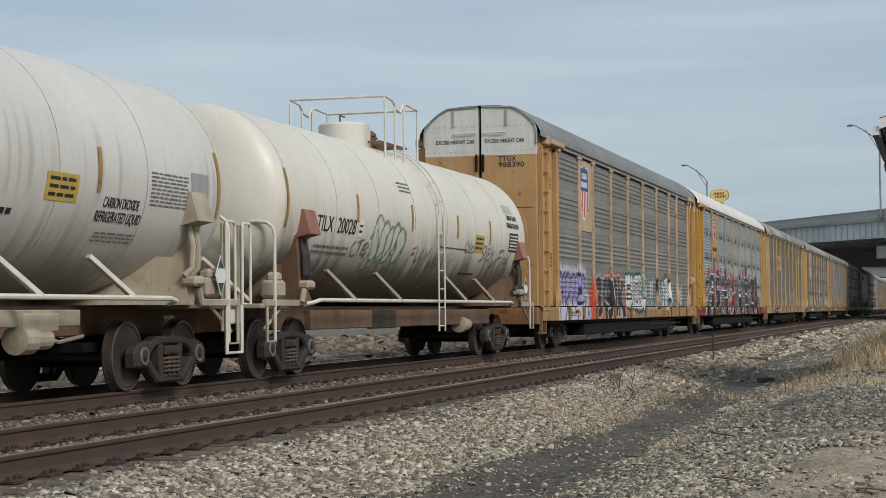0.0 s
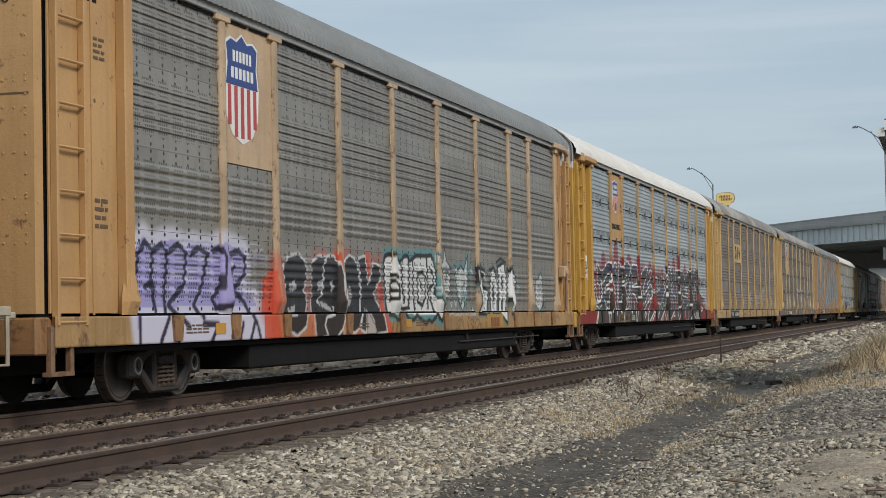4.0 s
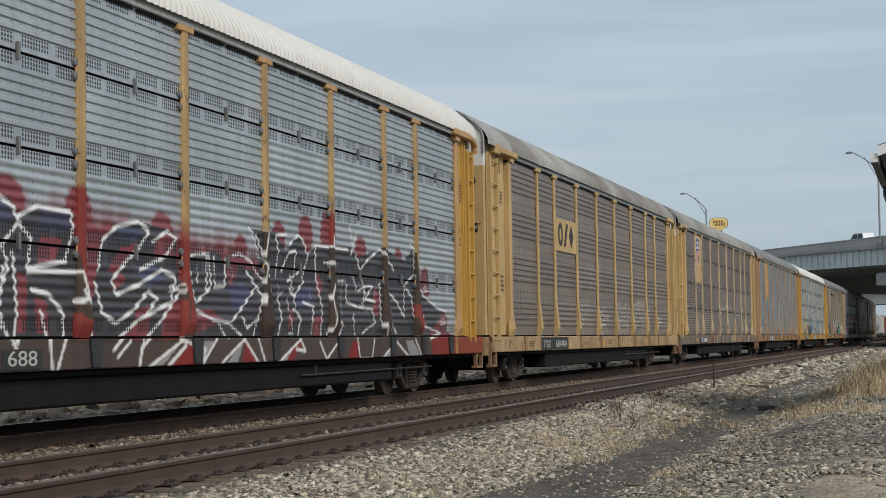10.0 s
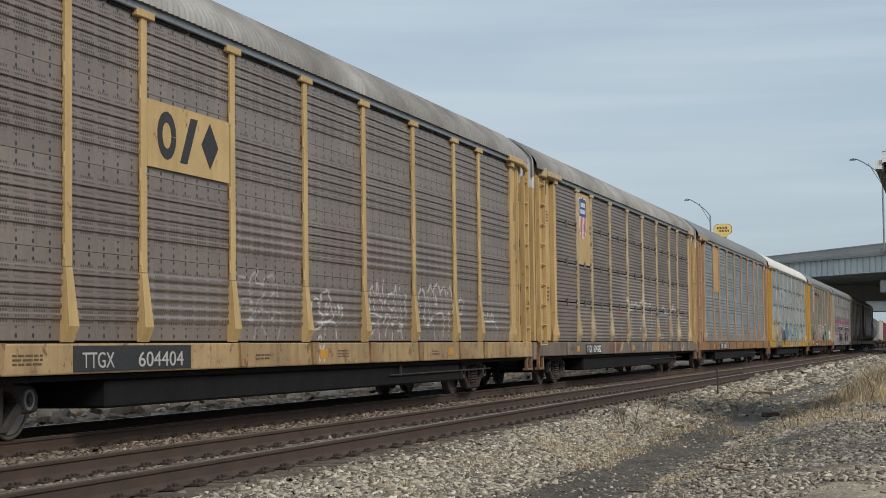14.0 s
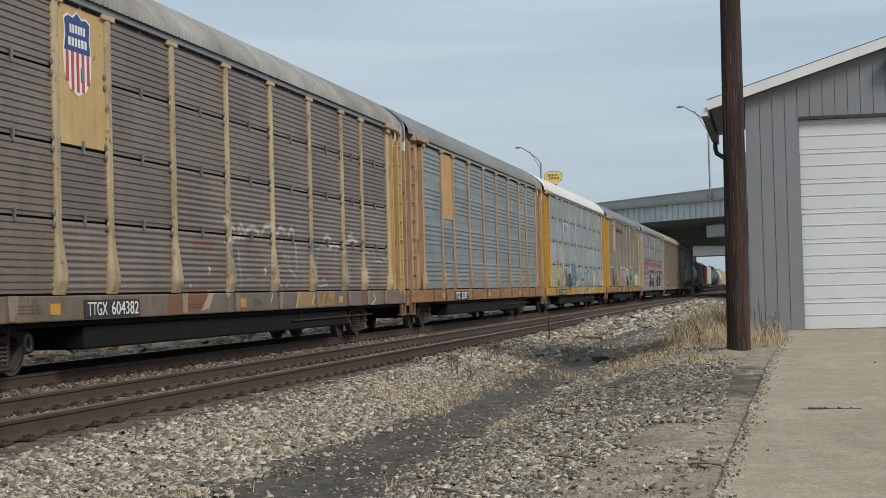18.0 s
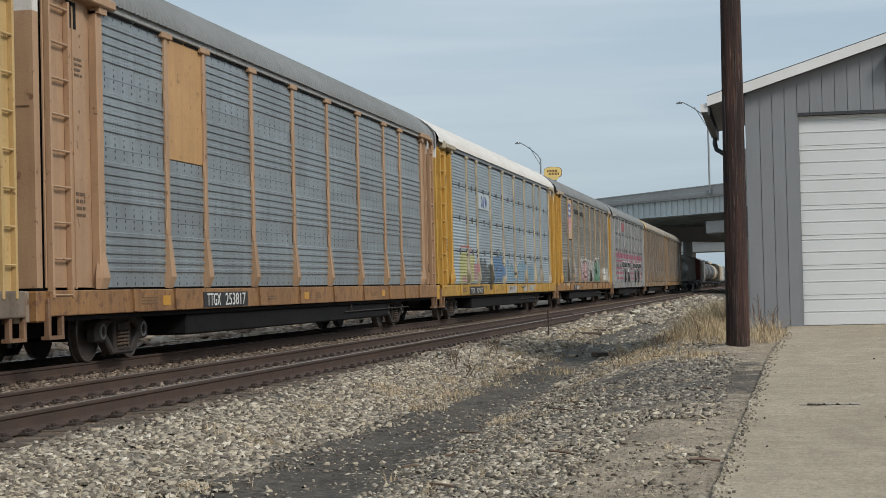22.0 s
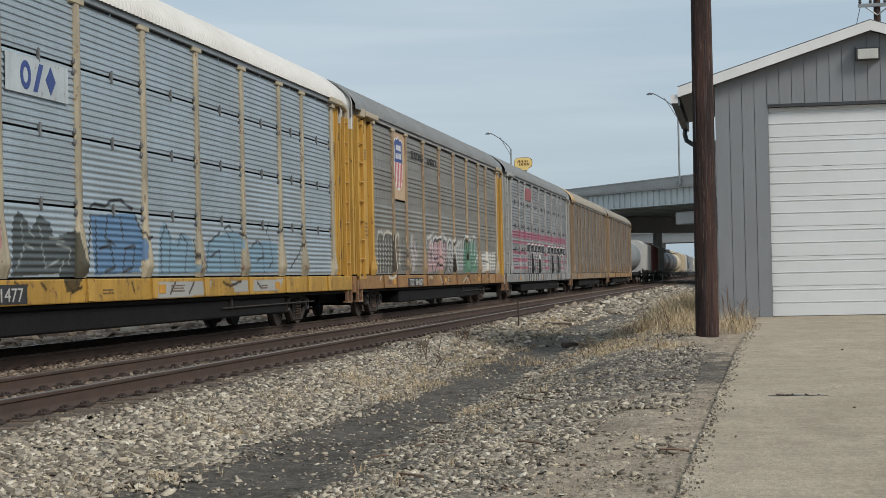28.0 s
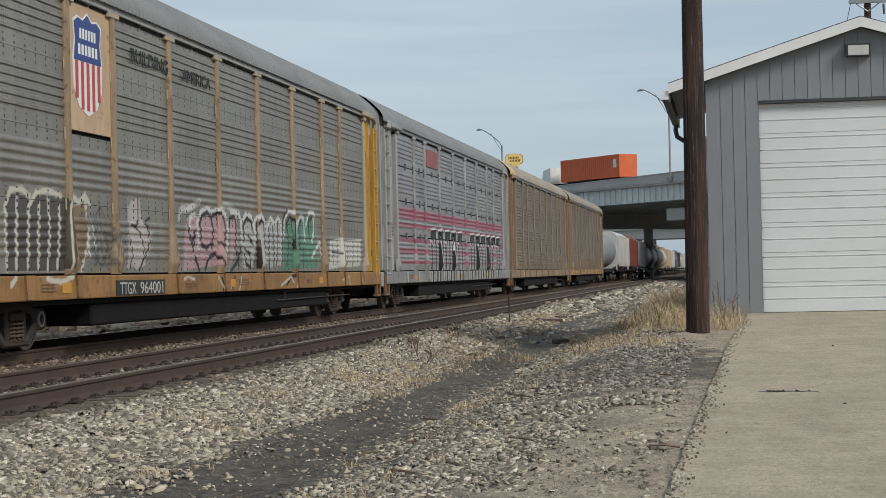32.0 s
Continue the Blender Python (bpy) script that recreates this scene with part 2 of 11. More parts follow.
def grid_mesh(name, P, attr=None):
    """A sheet from an array of rows x columns x 3, with an optional array of colours."""
    r, c, _ = P.shape
    idx = np.arange(r * c).reshape(r, c)
    q = np.stack([idx[:-1, :-1], idx[:-1, 1:], idx[1:, 1:], idx[1:, :-1]], -1).reshape(-1, 4)
    me = bpy.data.meshes.new(name)
    me.vertices.add(r * c)
    me.vertices.foreach_set("co", P.reshape(-1).astype(np.float32))
    me.loops.add(q.size)
    me.loops.foreach_set("vertex_index", q.reshape(-1).astype(np.int32))
    me.polygons.add(len(q))
    me.polygons.foreach_set("loop_start", np.arange(0, q.size, 4, dtype=np.int32))
    me.update(calc_edges=True)
    if attr is not None:
        a = me.color_attributes.new("spray", "FLOAT_COLOR", "POINT")
        a.data.foreach_set("color", attr.reshape(-1).astype(np.float32))
    me.validate()
    return me


def lettering(text, height, width=None, face="x", depth=0.004):
    """Raised letters, centred; they face +x (read along +y) or -y (read along +x)."""
    key = f"lettering:{text}:{height}:{width}:{face}"
    if key in CACHE:
        return CACHE[key]
    cu = bpy.data.curves.new("lettering", "FONT")
    cu.body, cu.size, cu.align_x, cu.align_y, cu.extrude, cu.resolution_u = text, height / 0.72, "CENTER", "CENTER", depth, 3
    ob = new("lettering", cu)
    bpy.context.view_layer.update()
    me = bpy.data.meshes.new_from_object(ob.evaluated_get(bpy.context.evaluated_depsgraph_get()))
    bpy.data.objects.remove(ob)
    n = len(me.vertices)
    co = np.zeros(n * 3, np.float32)
    me.vertices.foreach_get("co", co)
    co = co.reshape(-1, 3)
    if width:
        co[:, 0] *= width / max(1e-6, co[:, 0].max() - co[:, 0].min())
    co = co[:, [2, 0, 1]] if face == "x" else np.stack([co[:, 0], -co[:, 2], co[:, 1]], 1)
    me.vertices.foreach_set("co", np.ascontiguousarray(co).reshape(-1))
    me.update()
    me.materials.clear()
    CACHE[key] = me
    return me


# ---------------------------------------------------------------- plan
TRACK_NEAR, TRACK_FAR = -7.21, -11.02      # centre lines; both tracks run along y
GAUGE = 1.505                               # between the middles of the rail heads


def smooth(a, b, x):
    t = np.clip((x - a) / (b - a), 0, 1)
    return t * t * (3 - 2 * t)


def slab_z(y):
    return np.clip(-0.639 + 0.027 * y, -0.62, 0.195)


def ground_z(x, y):
    """The lie of the land: ballast bed, sunken lane beside it, rise to the concrete drive."""
    x, y = np.asarray(x, float), np.asarray(y, float)
    drive = slab_z(y) - 0.028
    low = -0.52 + 0.2 * smooth(24, 40, y)
    bank = low + (drive - low) * smooth(-3.1, -0.6, x)
    bank = bank + 0.13 * np.exp(-((x + 1.75) / 0.75) ** 2 - ((y - 21.5) / 5.0) ** 2)
    bank = bank + 0.07 * np.exp(-((x + 2.3) / 0.35) ** 2) * smooth(9, 14, y) * (1 - smooth(28, 36, y))
    bank = bank - 0.06 * np.exp(-((x + 3.6) / 0.45) ** 2)
    near = smooth(-5.75, -4.45, x)
    z = -0.2 + (bank + 0.2) * near
    far = smooth(-13.3, -14.8, x)
    z = z + (-0.45 - z) * far
    return z


M_GROUND = None


def ground_material():
    m, N, L, P = node_kit("gravel_ground")
    tc = N.new("ShaderNodeTexCoord")
    v = tc.outputs["Object"]
    sp = N.new("ShaderNodeSeparateXYZ")
    L.new(v, sp.inputs[0])
    wob = mathn(N, L, "MULTIPLY", mathn(N, L, "SUBTRACT", noise_n(N, L, v, 0.55, 5, 0.6), 0.5), 1.3)
    wob2 = mathn(N, L, "MULTIPLY", mathn(N, L, "SUBTRACT", noise_n(N, L, v, 6.0, 5, 0.7), 0.5), 0.55)
    x = mathn(N, L, "ADD", mathn(N, L, "ADD", sp.outputs[0], mathn(N, L, "MULTIPLY", wob, 0.3)), wob2)

    def band(a, b, c, d):
        up = N.new("ShaderNodeMapRange")
        up.inputs[1].default_value, up.inputs[2].default_value = a, b
        L.new(x, up.inputs[0])
        dn = N.new("ShaderNodeMapRange")
        dn.inputs[1].default_value, dn.inputs[2].default_value = d, c
        L.new(x, dn.inputs[0])
        return mathn(N, L, "MULTIPLY", up.outputs[0], dn.outputs[0])

    def cells(scale, lo, mid, hi):
        vo = N.new("ShaderNodeTexVoronoi")
        vo.inputs["Scale"].default_value = scale
        L.new(v, vo.inputs["Vector"])
        ramp = N.new("ShaderNodeValToRGB")
        e = ramp.color_ramp.elements
        e[0].position, e[0].color = 0.0, (*lo, 1)
        e[1].position, e[1].color = 1.0, (*hi, 1)
        ramp.color_ramp.elements.new(0.5).color = (*mid, 1)
        bw = N.new("ShaderNodeSeparateColor")
        L.new(vo.outputs["Color"], bw.inputs[0])
        L.new(bw.outputs[0], ramp.inputs[0])
        return ramp.outputs[0], vo.outputs["Distance"]

    stone, dist = cells(24.0, (0.038, 0.033, 0.026), (0.115, 0.10, 0.08), (0.29, 0.26, 0.21))
    grit, dist2 = cells(55.0, (0.13, 0.105, 0.08), (0.25, 0.205, 0.15), (0.42, 0.36, 0.28))
    dirt = mixc(N, L, noise_n(N, L, v, 4.0, 9, 0.8, None, 0.4, 0.62), (0.33, 0.265, 0.19), (0.64, 0.53, 0.39))
    dirt = mixc(N, L, 0.35, dirt, grit)
    dirt = mixc(N, L, mathn(N, L, "MULTIPLY", noise_n(N, L, v, 26, 5, 0.8, (1, 0.4, 1), 0.45, 0.62), 0.6), dirt, (0.15, 0.12, 0.085))
    dirt = mixc(N, L, mathn(N, L, "MULTIPLY", noise_n(N, L, v, 1.3, 6, 0.7, None, 0.52, 0.68), 0.5), dirt, (0.16, 0.12, 0.085))
    black = mixc(N, L, noise_n(N, L, v, 9, 9, 0.8, None, 0.42, 0.64), (0.034, 0.029, 0.024), (0.14, 0.12, 0.096))
    black = mixc(N, L, mathn(N, L, "MULTIPLY", noise_n(N, L, v, 0.8, 5, 0.6, None, 0.5, 0.7), 0.6), black, (0.13, 0.115, 0.095))
    c = mixc(N, L, band(-2.1, -1.2, 30, 31), stone, dirt)
    # the sunken lane is black cinder and mud
    east = N.new("ShaderNodeMapRange")
    east.inputs[1].default_value, east.inputs[2].default_value = 16.0, 22.0
    east.inputs[3].default_value, east.inputs[4].default_value = 0.0, 0.32
    L.new(sp.outputs[1], east.inputs[0])
    pinch = N.new("ShaderNodeMapRange")
    pinch.inputs[1].default_value, pinch.inputs[2].default_value = 27.0, 34.0
    pinch.inputs[3].default_value, pinch.inputs[4].default_value = 0.0, 0.35
    L.new(sp.outputs[1], pinch.inputs[0])
    xr = mathn(N, L, "ADD", x, mathn(N, L, "ADD", east.outputs[0], pinch.outputs[0]))
    lo_, hi_ = N.new("ShaderNodeMapRange"), N.new("ShaderNodeMapRange")
    lo_.inputs[1].default_value, lo_.inputs[2].default_value = -4.62, -4.3
    hi_.inputs[1].default_value, hi_.inputs[2].default_value = -2.85, -3.25
    L.new(x, lo_.inputs[0])
    L.new(xr, hi_.inputs[0])
    c = mixc(N, L, mathn(N, L, "MULTIPLY", mathn(N, L, "MULTIPLY", lo_.outputs[0], hi_.outputs[0]), 0.95), c, black)
    patch = noise_n(N, L, v, 0.9, 5, 0.6, None, 0.56, 0.68)
    c = mixc(N, L, mathn(N, L, "MULTIPLY", patch, mathn(N, L, "MULTIPLY", band(-3.4, -2.6, -0.8, 0.0), 0.4)), c, (0.10, 0.09, 0.075))
    c = mixc(N, L, mathn(N, L, "MULTIPLY", cinder_spill(N, L, v), 0.9), c, black)
    # rust-brown dust in and beside the track
    c = mixc(N, L, mathn(N, L, "MULTIPLY", band(-12.6, -12.2, -6.5, -5.75), 0.75), c, mixc(N, L, noise_n(N, L, v, 7, 8, 0.75), (0.075, 0.045, 0.028), (0.25, 0.155, 0.085)))
    c = mixc(N, L, mathn(N, L, "MULTIPLY", band(-60, -40, -14.2, -13.4), mathn(N, L, "MULTIPLY", noise_n(N, L, v, 0.35, 6, 0.7), 0.7)), c, (0.10, 0.085, 0.06))
    straw = noise_n(N, L, v, 1.1, 6, 0.65, None, 0.55, 0.7)
    c = mixc(N, L, mathn(N, L, "MULTIPLY", straw, mathn(N, L, "MULTIPLY", band(-5.6, -5.1, -4.6, -4.0), 0.5)), c, (0.33, 0.24, 0.12))
    L.new(c, P.inputs["Base Color"])
    P.inputs["Roughness"].default_value = 0.92
    b = N.new("ShaderNodeBump")
    b.inputs["Strength"].default_value, b.inputs["Distance"].default_value = 0.6, 0.018
    h = mathn(N, L, "ADD", mathn(N, L, "ADD", mathn(N, L, "MULTIPLY", dist, -0.8), mathn(N, L, "MULTIPLY", dist2, -0.6)), noise_n(N, L, v, 14, 9, 0.8))
    L.new(h, b.inputs["Height"])
    L.new(b.outputs[0], P.inputs["Normal"])
    return m


def cinder_spill(N, L, v):
    """Black cinder spilled between the stones near the edge of the drive: 0 to 1."""
    mp = N.new("ShaderNodeMapping")
    mp.inputs["Location"].default_value = (1.05 / 1.1, -20.2 / 3.2, 0)
    mp.inputs["Scale"].default_value = (1 / 1.1, 1 / 3.2, 0)
    L.new(v, mp.inputs["Vector"])
    d = N.new("ShaderNodeVectorMath")
    d.operation = "LENGTH"
    L.new(mp.outputs[0], d.inputs[0])
    w = mathn(N, L, "ADD", d.outputs["Value"], mathn(N, L, "MULTIPLY", mathn(N, L, "SUBTRACT", noise_n(N, L, v, 1.6, 7, 0.75), 0.5), 0.9))
    r = N.new("ShaderNodeMapRange")
    r.inputs[1].default_value, r.inputs[2].default_value = 1.15, 0.75
    L.new(w, r.inputs[0])
    return r.outputs[0]


def ground():
    xs = np.unique(np.concatenate([[-2500, -1200, -500, -200, -90, -50, -30, -22], np.arange(-18, -7, 0.4), np.arange(-7, 1.2, 0.07), np.arange(1.2, 8, 0.5), [9, 14, 25, 50, 100, 300, 900, 2500]]))
    ys = np.unique(np.concatenate([[-2500, -900, -300, -100, -40, -20, -8, 0, 4, 7], np.arange(8.5, 32, 0.07), np.arange(32, 60, 0.25), np.arange(60, 140, 2.0), [160, 200, 260, 350, 500, 900, 1600, 2600]]))
    X, Y = np.meshgrid(xs, ys)
    Z = ground_z(X, Y)
    rng = np.random.RandomState(4)

    def lump(scale, seed):
        return np.array([[noise.noise((a / scale, b / scale, seed)) for a in xs] for b in ys])

    inner = smooth(-6.1, -5.4, X) * (1 - smooth(0.6, 1.2, X)) * (1 - smooth(60, 90, Y))
    keep = 1 - 0.95 * smooth(-0.75, -0.35, X)
    Z = Z + inner * keep * (0.035 * lump(1.1, 1.0) + 0.02 * lump(0.28, 2.0) + rng.randn(*Z.shape) * 0.006)
    ob = part("ground", grid_mesh("ground", np.stack([X, Y, Z], -1)), ground_material(), kind="structure")
    ob.data.shade_smooth()
    return tagged(ob, "grey gravel and cinder ground beside the railway", "ground")


ground()


def stones():
    """Loose ballast: angular stones of several sizes, scattered over the bank and the bed."""
    rng = np.random.RandomState(11)
    base = np.array([(-1, -1, -1), (1, -1, -1), (1, 1, -1), (-1, 1, -1), (-1, -1, 1), (1, -1, 1), (1, 1, 1), (-1, 1, 1)], float)
    tri = [(4, 5, 6), (4, 6, 7), (0, 1, 5), (0, 5, 4), (1, 2, 6), (1, 6, 5), (2, 3, 7), (2, 7, 6), (3, 0, 4), (3, 4, 7)]

    def scatter(n, x0, x1, y0, y1, s0, s1, mask=None):
        x = rng.uniform(x0, x1, n)
        y = y0 + (y1 - y0) * rng.uniform(0, 1, n) ** 1.35
        s = rng.uniform(s0, s1, n) * rng.choice([0.6, 0.8, 1.0, 1.25], n)
        if mask is not None:
            k = rng.uniform(0, 1, n) < mask(x, y)
            x, y, s = x[k], y[k], s[k]
        return x, y, s

    def clump(x, y, scale, seed):
        return np.array([noise.noise((a / scale, b / scale, seed)) for a, b in zip(x, y)])

    def mound(x, y):
        ripple = clump(x, y, 0.9, 7.0)
        lane = smooth(-3.15, -2.75, x + 0.3 * smooth(16, 22, y) + 0.25 * ripple)
        limit = np.interp(y, [10, 12, 14.3, 16.1, 17.1, 19.5, 22, 25], [-1.75, -1.6, -1.4, -1.05, -0.6, -0.35, -0.9, -1.4])
        fade = 1 - 0.95 * smooth(-0.3, 0.25, x - limit + 0.5 * ripple)
        return lane * fade * np.interp(y, [21, 25, 28], [1, 0.55, 0.3]) * (0.25 + 0.75 * smooth(-0.35, 0.1, ripple + 0.2))

    def bank(x, y):
        q = clump(x, y, 1.0, 3.0)
        return (1 - 0.94 * smooth(-4.6, -4.35, x + 0.22 * q)) * (0.025 + 0.975 * smooth(-6.0, -5.55, x + 0.5 * q))

    def thin(x, y):
        return 0.35 + 0.65 * smooth(-0.2, 0.3, clump(x, y, 0.5, 9.0))

    sets = [scatter(62000, -6.25, -4.1, 9.5, 34, 0.015, 0.031, bank), scatter(44000, -3.2, -0.5, 9.5, 30, 0.011, 0.025, mound),
            scatter(9000, -8.0, -6.5, 10, 45, 0.016, 0.028), scatter(8000, -10.2, -8.1, 12, 50, 0.02, 0.034),
            scatter(7000, -6.2, -4.3, 30, 75, 0.035, 0.06), scatter(7000, -3.0, -0.2, 9.5, 29, 0.004, 0.010, thin), scatter(2500, -4.4, -2.8, 9.5, 32, 0.006, 0.02), scatter(380, -1.6, -0.3, 9.5, 28, 0.010, 0.024),
            scatter(5000, -2.6, -0.5, 16, 24, 0.014, 0.028, thin), scatter(7000, -3.3, -0.6, 26, 62, 0.016, 0.036, thin), scatter(500, -4.3, -3.2, 34, 62, 0.018, 0.04, thin), scatter(9000, -17, -12.6, 14, 90, 0.045, 0.1), scatter(6000, -34, -16, 30, 110, 0.09, 0.2), scatter(6000, -6.3, -1.0, 58, 150, 0.06, 0.12), scatter(6500, -1.9, -0.15, 9.5, 29, 0.003, 0.008, thin)]
    x, y, s = (np.concatenate([q[i] for q in sets]) for i in range(3))
    n = len(x)
    a, tilt, ta = rng.uniform(0, 2 * np.pi, n), np.abs(rng.randn(n)) * 0.38, rng.uniform(0, 2 * np.pi, n)
    ca, sa, o, l = np.cos(a), np.sin(a), np.zeros(n), np.ones(n)
    Rz = np.stack([np.stack([ca, -sa, o], 1), np.stack([sa, ca, o], 1), np.stack([o, o, l], 1)], 1)
    kx, ky, ct, st = np.cos(ta), np.sin(ta), np.cos(tilt), np.sin(tilt)
    Rt = np.stack([np.stack([ct + kx * kx * (1 - ct), kx * ky * (1 - ct), ky * st], 1), np.stack([kx * ky * (1 - ct), ct + ky * ky * (1 - ct), -kx * st], 1), np.stack([-ky * st, kx * st, ct], 1)], 1)
    shape = base[None] * rng.uniform(0.3, 1.1, (n, 8, 3)) * np.stack([rng.uniform(1.0, 1.8, n), rng.uniform(0.65, 1.05, n), rng.uniform(0.3, 0.65, n)], 1)[:, None]
    V = np.einsum("nij,nkj->nki", np.einsum("nij,njk->nik", Rt, Rz), shape) * s[:, None, None]
    V += np.stack([x, y, ground_z(x, y) + s * rng.uniform(0.1, 0.5, n)], 1)[:, None]
    F = (np.arange(n)[:, None, None] * 8 + np.array(tri)[None]).reshape(-1, 3)
    me = bpy.data.meshes.new("stones")
    me.vertices.add(n * 8)
    me.vertices.foreach_set("co", V.reshape(-1).astype(np.float32))
    me.loops.add(F.size)
    me.loops.foreach_set("vertex_index", F.reshape(-1).astype(np.int32))
    me.polygons.add(len(F))
    me.polygons.foreach_set("loop_start", np.arange(0, F.size, 3, dtype=np.int32))
    me.update(calc_edges=True)
    m, N, L, P = node_kit("ballast_stone")
    g = N.new("ShaderNodeNewGeometry")
    r = N.new("ShaderNodeValToRGB")
    r.color_ramp.elements[0].color = (0.075, 0.062, 0.046, 1)
    r.color_ramp.elements[1].color = (0.74, 0.69, 0.58, 1)
    r.color_ramp.elements.new(0.35).color = (0.215, 0.185, 0.145, 1)
    r.color_ramp.elements.new(0.7).color = (0.42, 0.375, 0.30, 1)
    r.color_ramp.elements.new(0.88).color = (0.52, 0.44, 0.32, 1)
    L.new(g.outputs["Random Per Island"], r.inputs[0])
    tc = N.new("ShaderNodeTexCoord")
    c = mixc(N, L, mathn(N, L, "MULTIPLY", noise_n(N, L, tc.outputs["Object"], 60, 5, 0.7), 0.4), r.outputs[0], (0.16, 0.13, 0.10))
    sp = N.new("ShaderNodeSeparateXYZ")
    L.new(tc.outputs["Object"], sp.inputs[0])
    track = N.new("ShaderNodeMapRange")
    track.inputs[1].default_value, track.inputs[2].default_value = -5.6, -6.3
    L.new(sp.outputs[0], track.inputs[0])
    c = mixc(N, L, mathn(N, L, "MULTIPLY", track.outputs[0], 0.55), c, (0.12, 0.07, 0.045))
    c = mixc(N, L, mathn(N, L, "MULTIPLY", cinder_spill(N, L, tc.outputs["Object"]), 0.4), c, (0.07, 0.07, 0.07))
    L.new(c, P.inputs["Base Color"])
    P.inputs["Roughness"].default_value = 0.9
    ob = part("ballast_stones", me, m, kind="stuff")
    return tagged(ob, "loose angular grey and tan ballast stones on the ground", "gravel")


# ---------------------------------------------------------------- railway tracks
M_RAIL = surface("rusty_rail_steel", (0.085, 0.052, 0.037), (0.05, 0.034, 0.027), 0.7, 0.75, 0.15, 3, 60, 0.2, 0.0, 0.25)
M_HEAD = surface("worn_rail_head", (0.34, 0.33, 0.32), (0.20, 0.17, 0.15), 0.5, 0.33, 0.85, 2, 60, 0.05, 0.0, 0.1)
M_TIE = surface("weathered_tie_wood", (0.13, 0.10, 0.075), (0.06, 0.047, 0.04), 0.7, 0.9, 0.0, 3, 40, 0.5, 0.0, 0.3)
M_PLATE = surface("tie_plate_iron", (0.06, 0.042, 0.034), None, 0.5, 0.8, 0.2, 4, 60, 0.2, 0.0, 0.2)


def railway_track(xc, tie_far, label):
    t = thing("railway_track", (xc, 0, 0), label, "railway track", "tracks", "structure")
    for side in (-1, 1):
        x = side * GAUGE / 2
        web = [(-0.075, -0.182), (0.075, -0.182), (0.075, -0.17), (0.024, -0.15), (0.018, -0.13), (0.018, -0.05), (0.035, -0.035), (0.0375, -0.012), (0.033, -0.002),
               (-0.033, -0.002), (-0.0375, -0.012), (-0.035, -0.035), (-0.018, -0.05), (-0.018, -0.13), (-0.024, -0.15), (-0.075, -0.17)]
        rail = part("rail", Mesh().prism([(x + a, b) for a, b in web], "y", -60, 900), M_RAIL, t, "rust-brown steel rail")
        part("rail_head", Mesh().prism([(x - 0.031, -0.002), (x + 0.031, -0.002), (x + 0.022, 0.0), (x - 0.022, 0.0)], "y", -60, 900), M_HEAD, rail, "bright worn running surface")
    tie = shared("tie", lambda: Mesh().box(-1.3, 1.3, -0.115, 0.115, -0.36, -0.185, 0.012))
    plates = Mesh()
    rng = random.Random(int(-xc * 10))
    k, y = 0, 8.0
    while y < tie_far:
        o = part("tie", tie, M_TIE, t)
        o.matrix_basis = pose(rng.uniform(-0.05, 0.05), y, rng.uniform(-0.012, 0.006), 0, 0, rng.uniform(-1.5, 1.5))
        for side in (-1, 1):
            x = side * GAUGE / 2
            plates.box(x - 0.17, x + 0.17, y - 0.1, y + 0.1, -0.187, -0.168)
            for dx in (-0.1, 0.1):
                for dy in (-0.05, 0.05):
                    plates.box(x + dx - 0.014, x + dx + 0.014, y + dy - 0.014, y + dy + 0.014, -0.168, -0.142)
            plates.box(x - 0.1, x + 0.1, y + 0.14, y + 0.19, -0.2, -0.145, 0.01)
        y += 0.52
    part("tie_plates", plates, M_PLATE, t, "rusted plates, spikes and anchors", kind="stuff")
    return t


railway_track(TRACK_NEAR, 70, "empty rusty railway track on timber ties")
railway_track(TRACK_FAR, 60, "rusty railway track carrying the freight train")
stones()

# ---------------------------------------------------------------- concrete drive
def concrete_material():
    m, N, L, P = node_kit("worn_broomed_concrete")
    v = coords(N, L, False)
    c = mixc(N, L, noise_n(N, L, v, 0.5, 5, 0.6), (0.57, 0.48, 0.355), (0.45, 0.375, 0.27))
    mott = noise_n(N, L, v, 2.4, 10, 0.82, (1.0, 0.8, 1.0), 0.4, 0.62)
    c = mixc(N, L, mathn(N, L, "MULTIPLY", mott, 0.55), c, (0.27, 0.22, 0.155))
    lines = noise_n(N, L, v, 1.0, 6, 0.75, (0.5, 5.0, 1.0), 0.42, 0.66)
    c = mixc(N, L, mathn(N, L, "MULTIPLY", lines, 0.30), c, (0.60, 0.52, 0.40))
    speck = noise_n(N, L, v, 13, 8, 0.9, None, 0.52, 0.64)
    c = mixc(N, L, mathn(N, L, "MULTIPLY", speck, 0.6), c, (0.17, 0.14, 0.105))
    grain = noise_n(N, L, v, 34, 4, 0.8, (1, 0.3, 1), 0.42, 0.6)
    c = mixc(N, L, mathn(N, L, "MULTIPLY", grain, 0.32), c, (0.20, 0.165, 0.12))
    spots = noise_n(N, L, v, 5, 4, 0.6, (1, 0.6, 1), 0.66, 0.74)
    c = mixc(N, L, mathn(N, L, "MULTIPLY", spots, 0.45), c, (0.16, 0.13, 0.10))
    L.new(c, P.inputs["Base Color"])
    P.inputs["Roughness"].default_value = 0.92
    b = N.new("ShaderNodeBump")
    b.inputs["Strength"].default_value, b.inputs["Distance"].default_value = 0.55, 0.02
    L.new(mathn(N, L, "ADD", lines, noise_n(N, L, v, 25, 9, 0.8)), b.inputs["Height"])
    L.new(b.outputs[0], P.inputs["Normal"])
    return m


M_CONC = concrete_material()


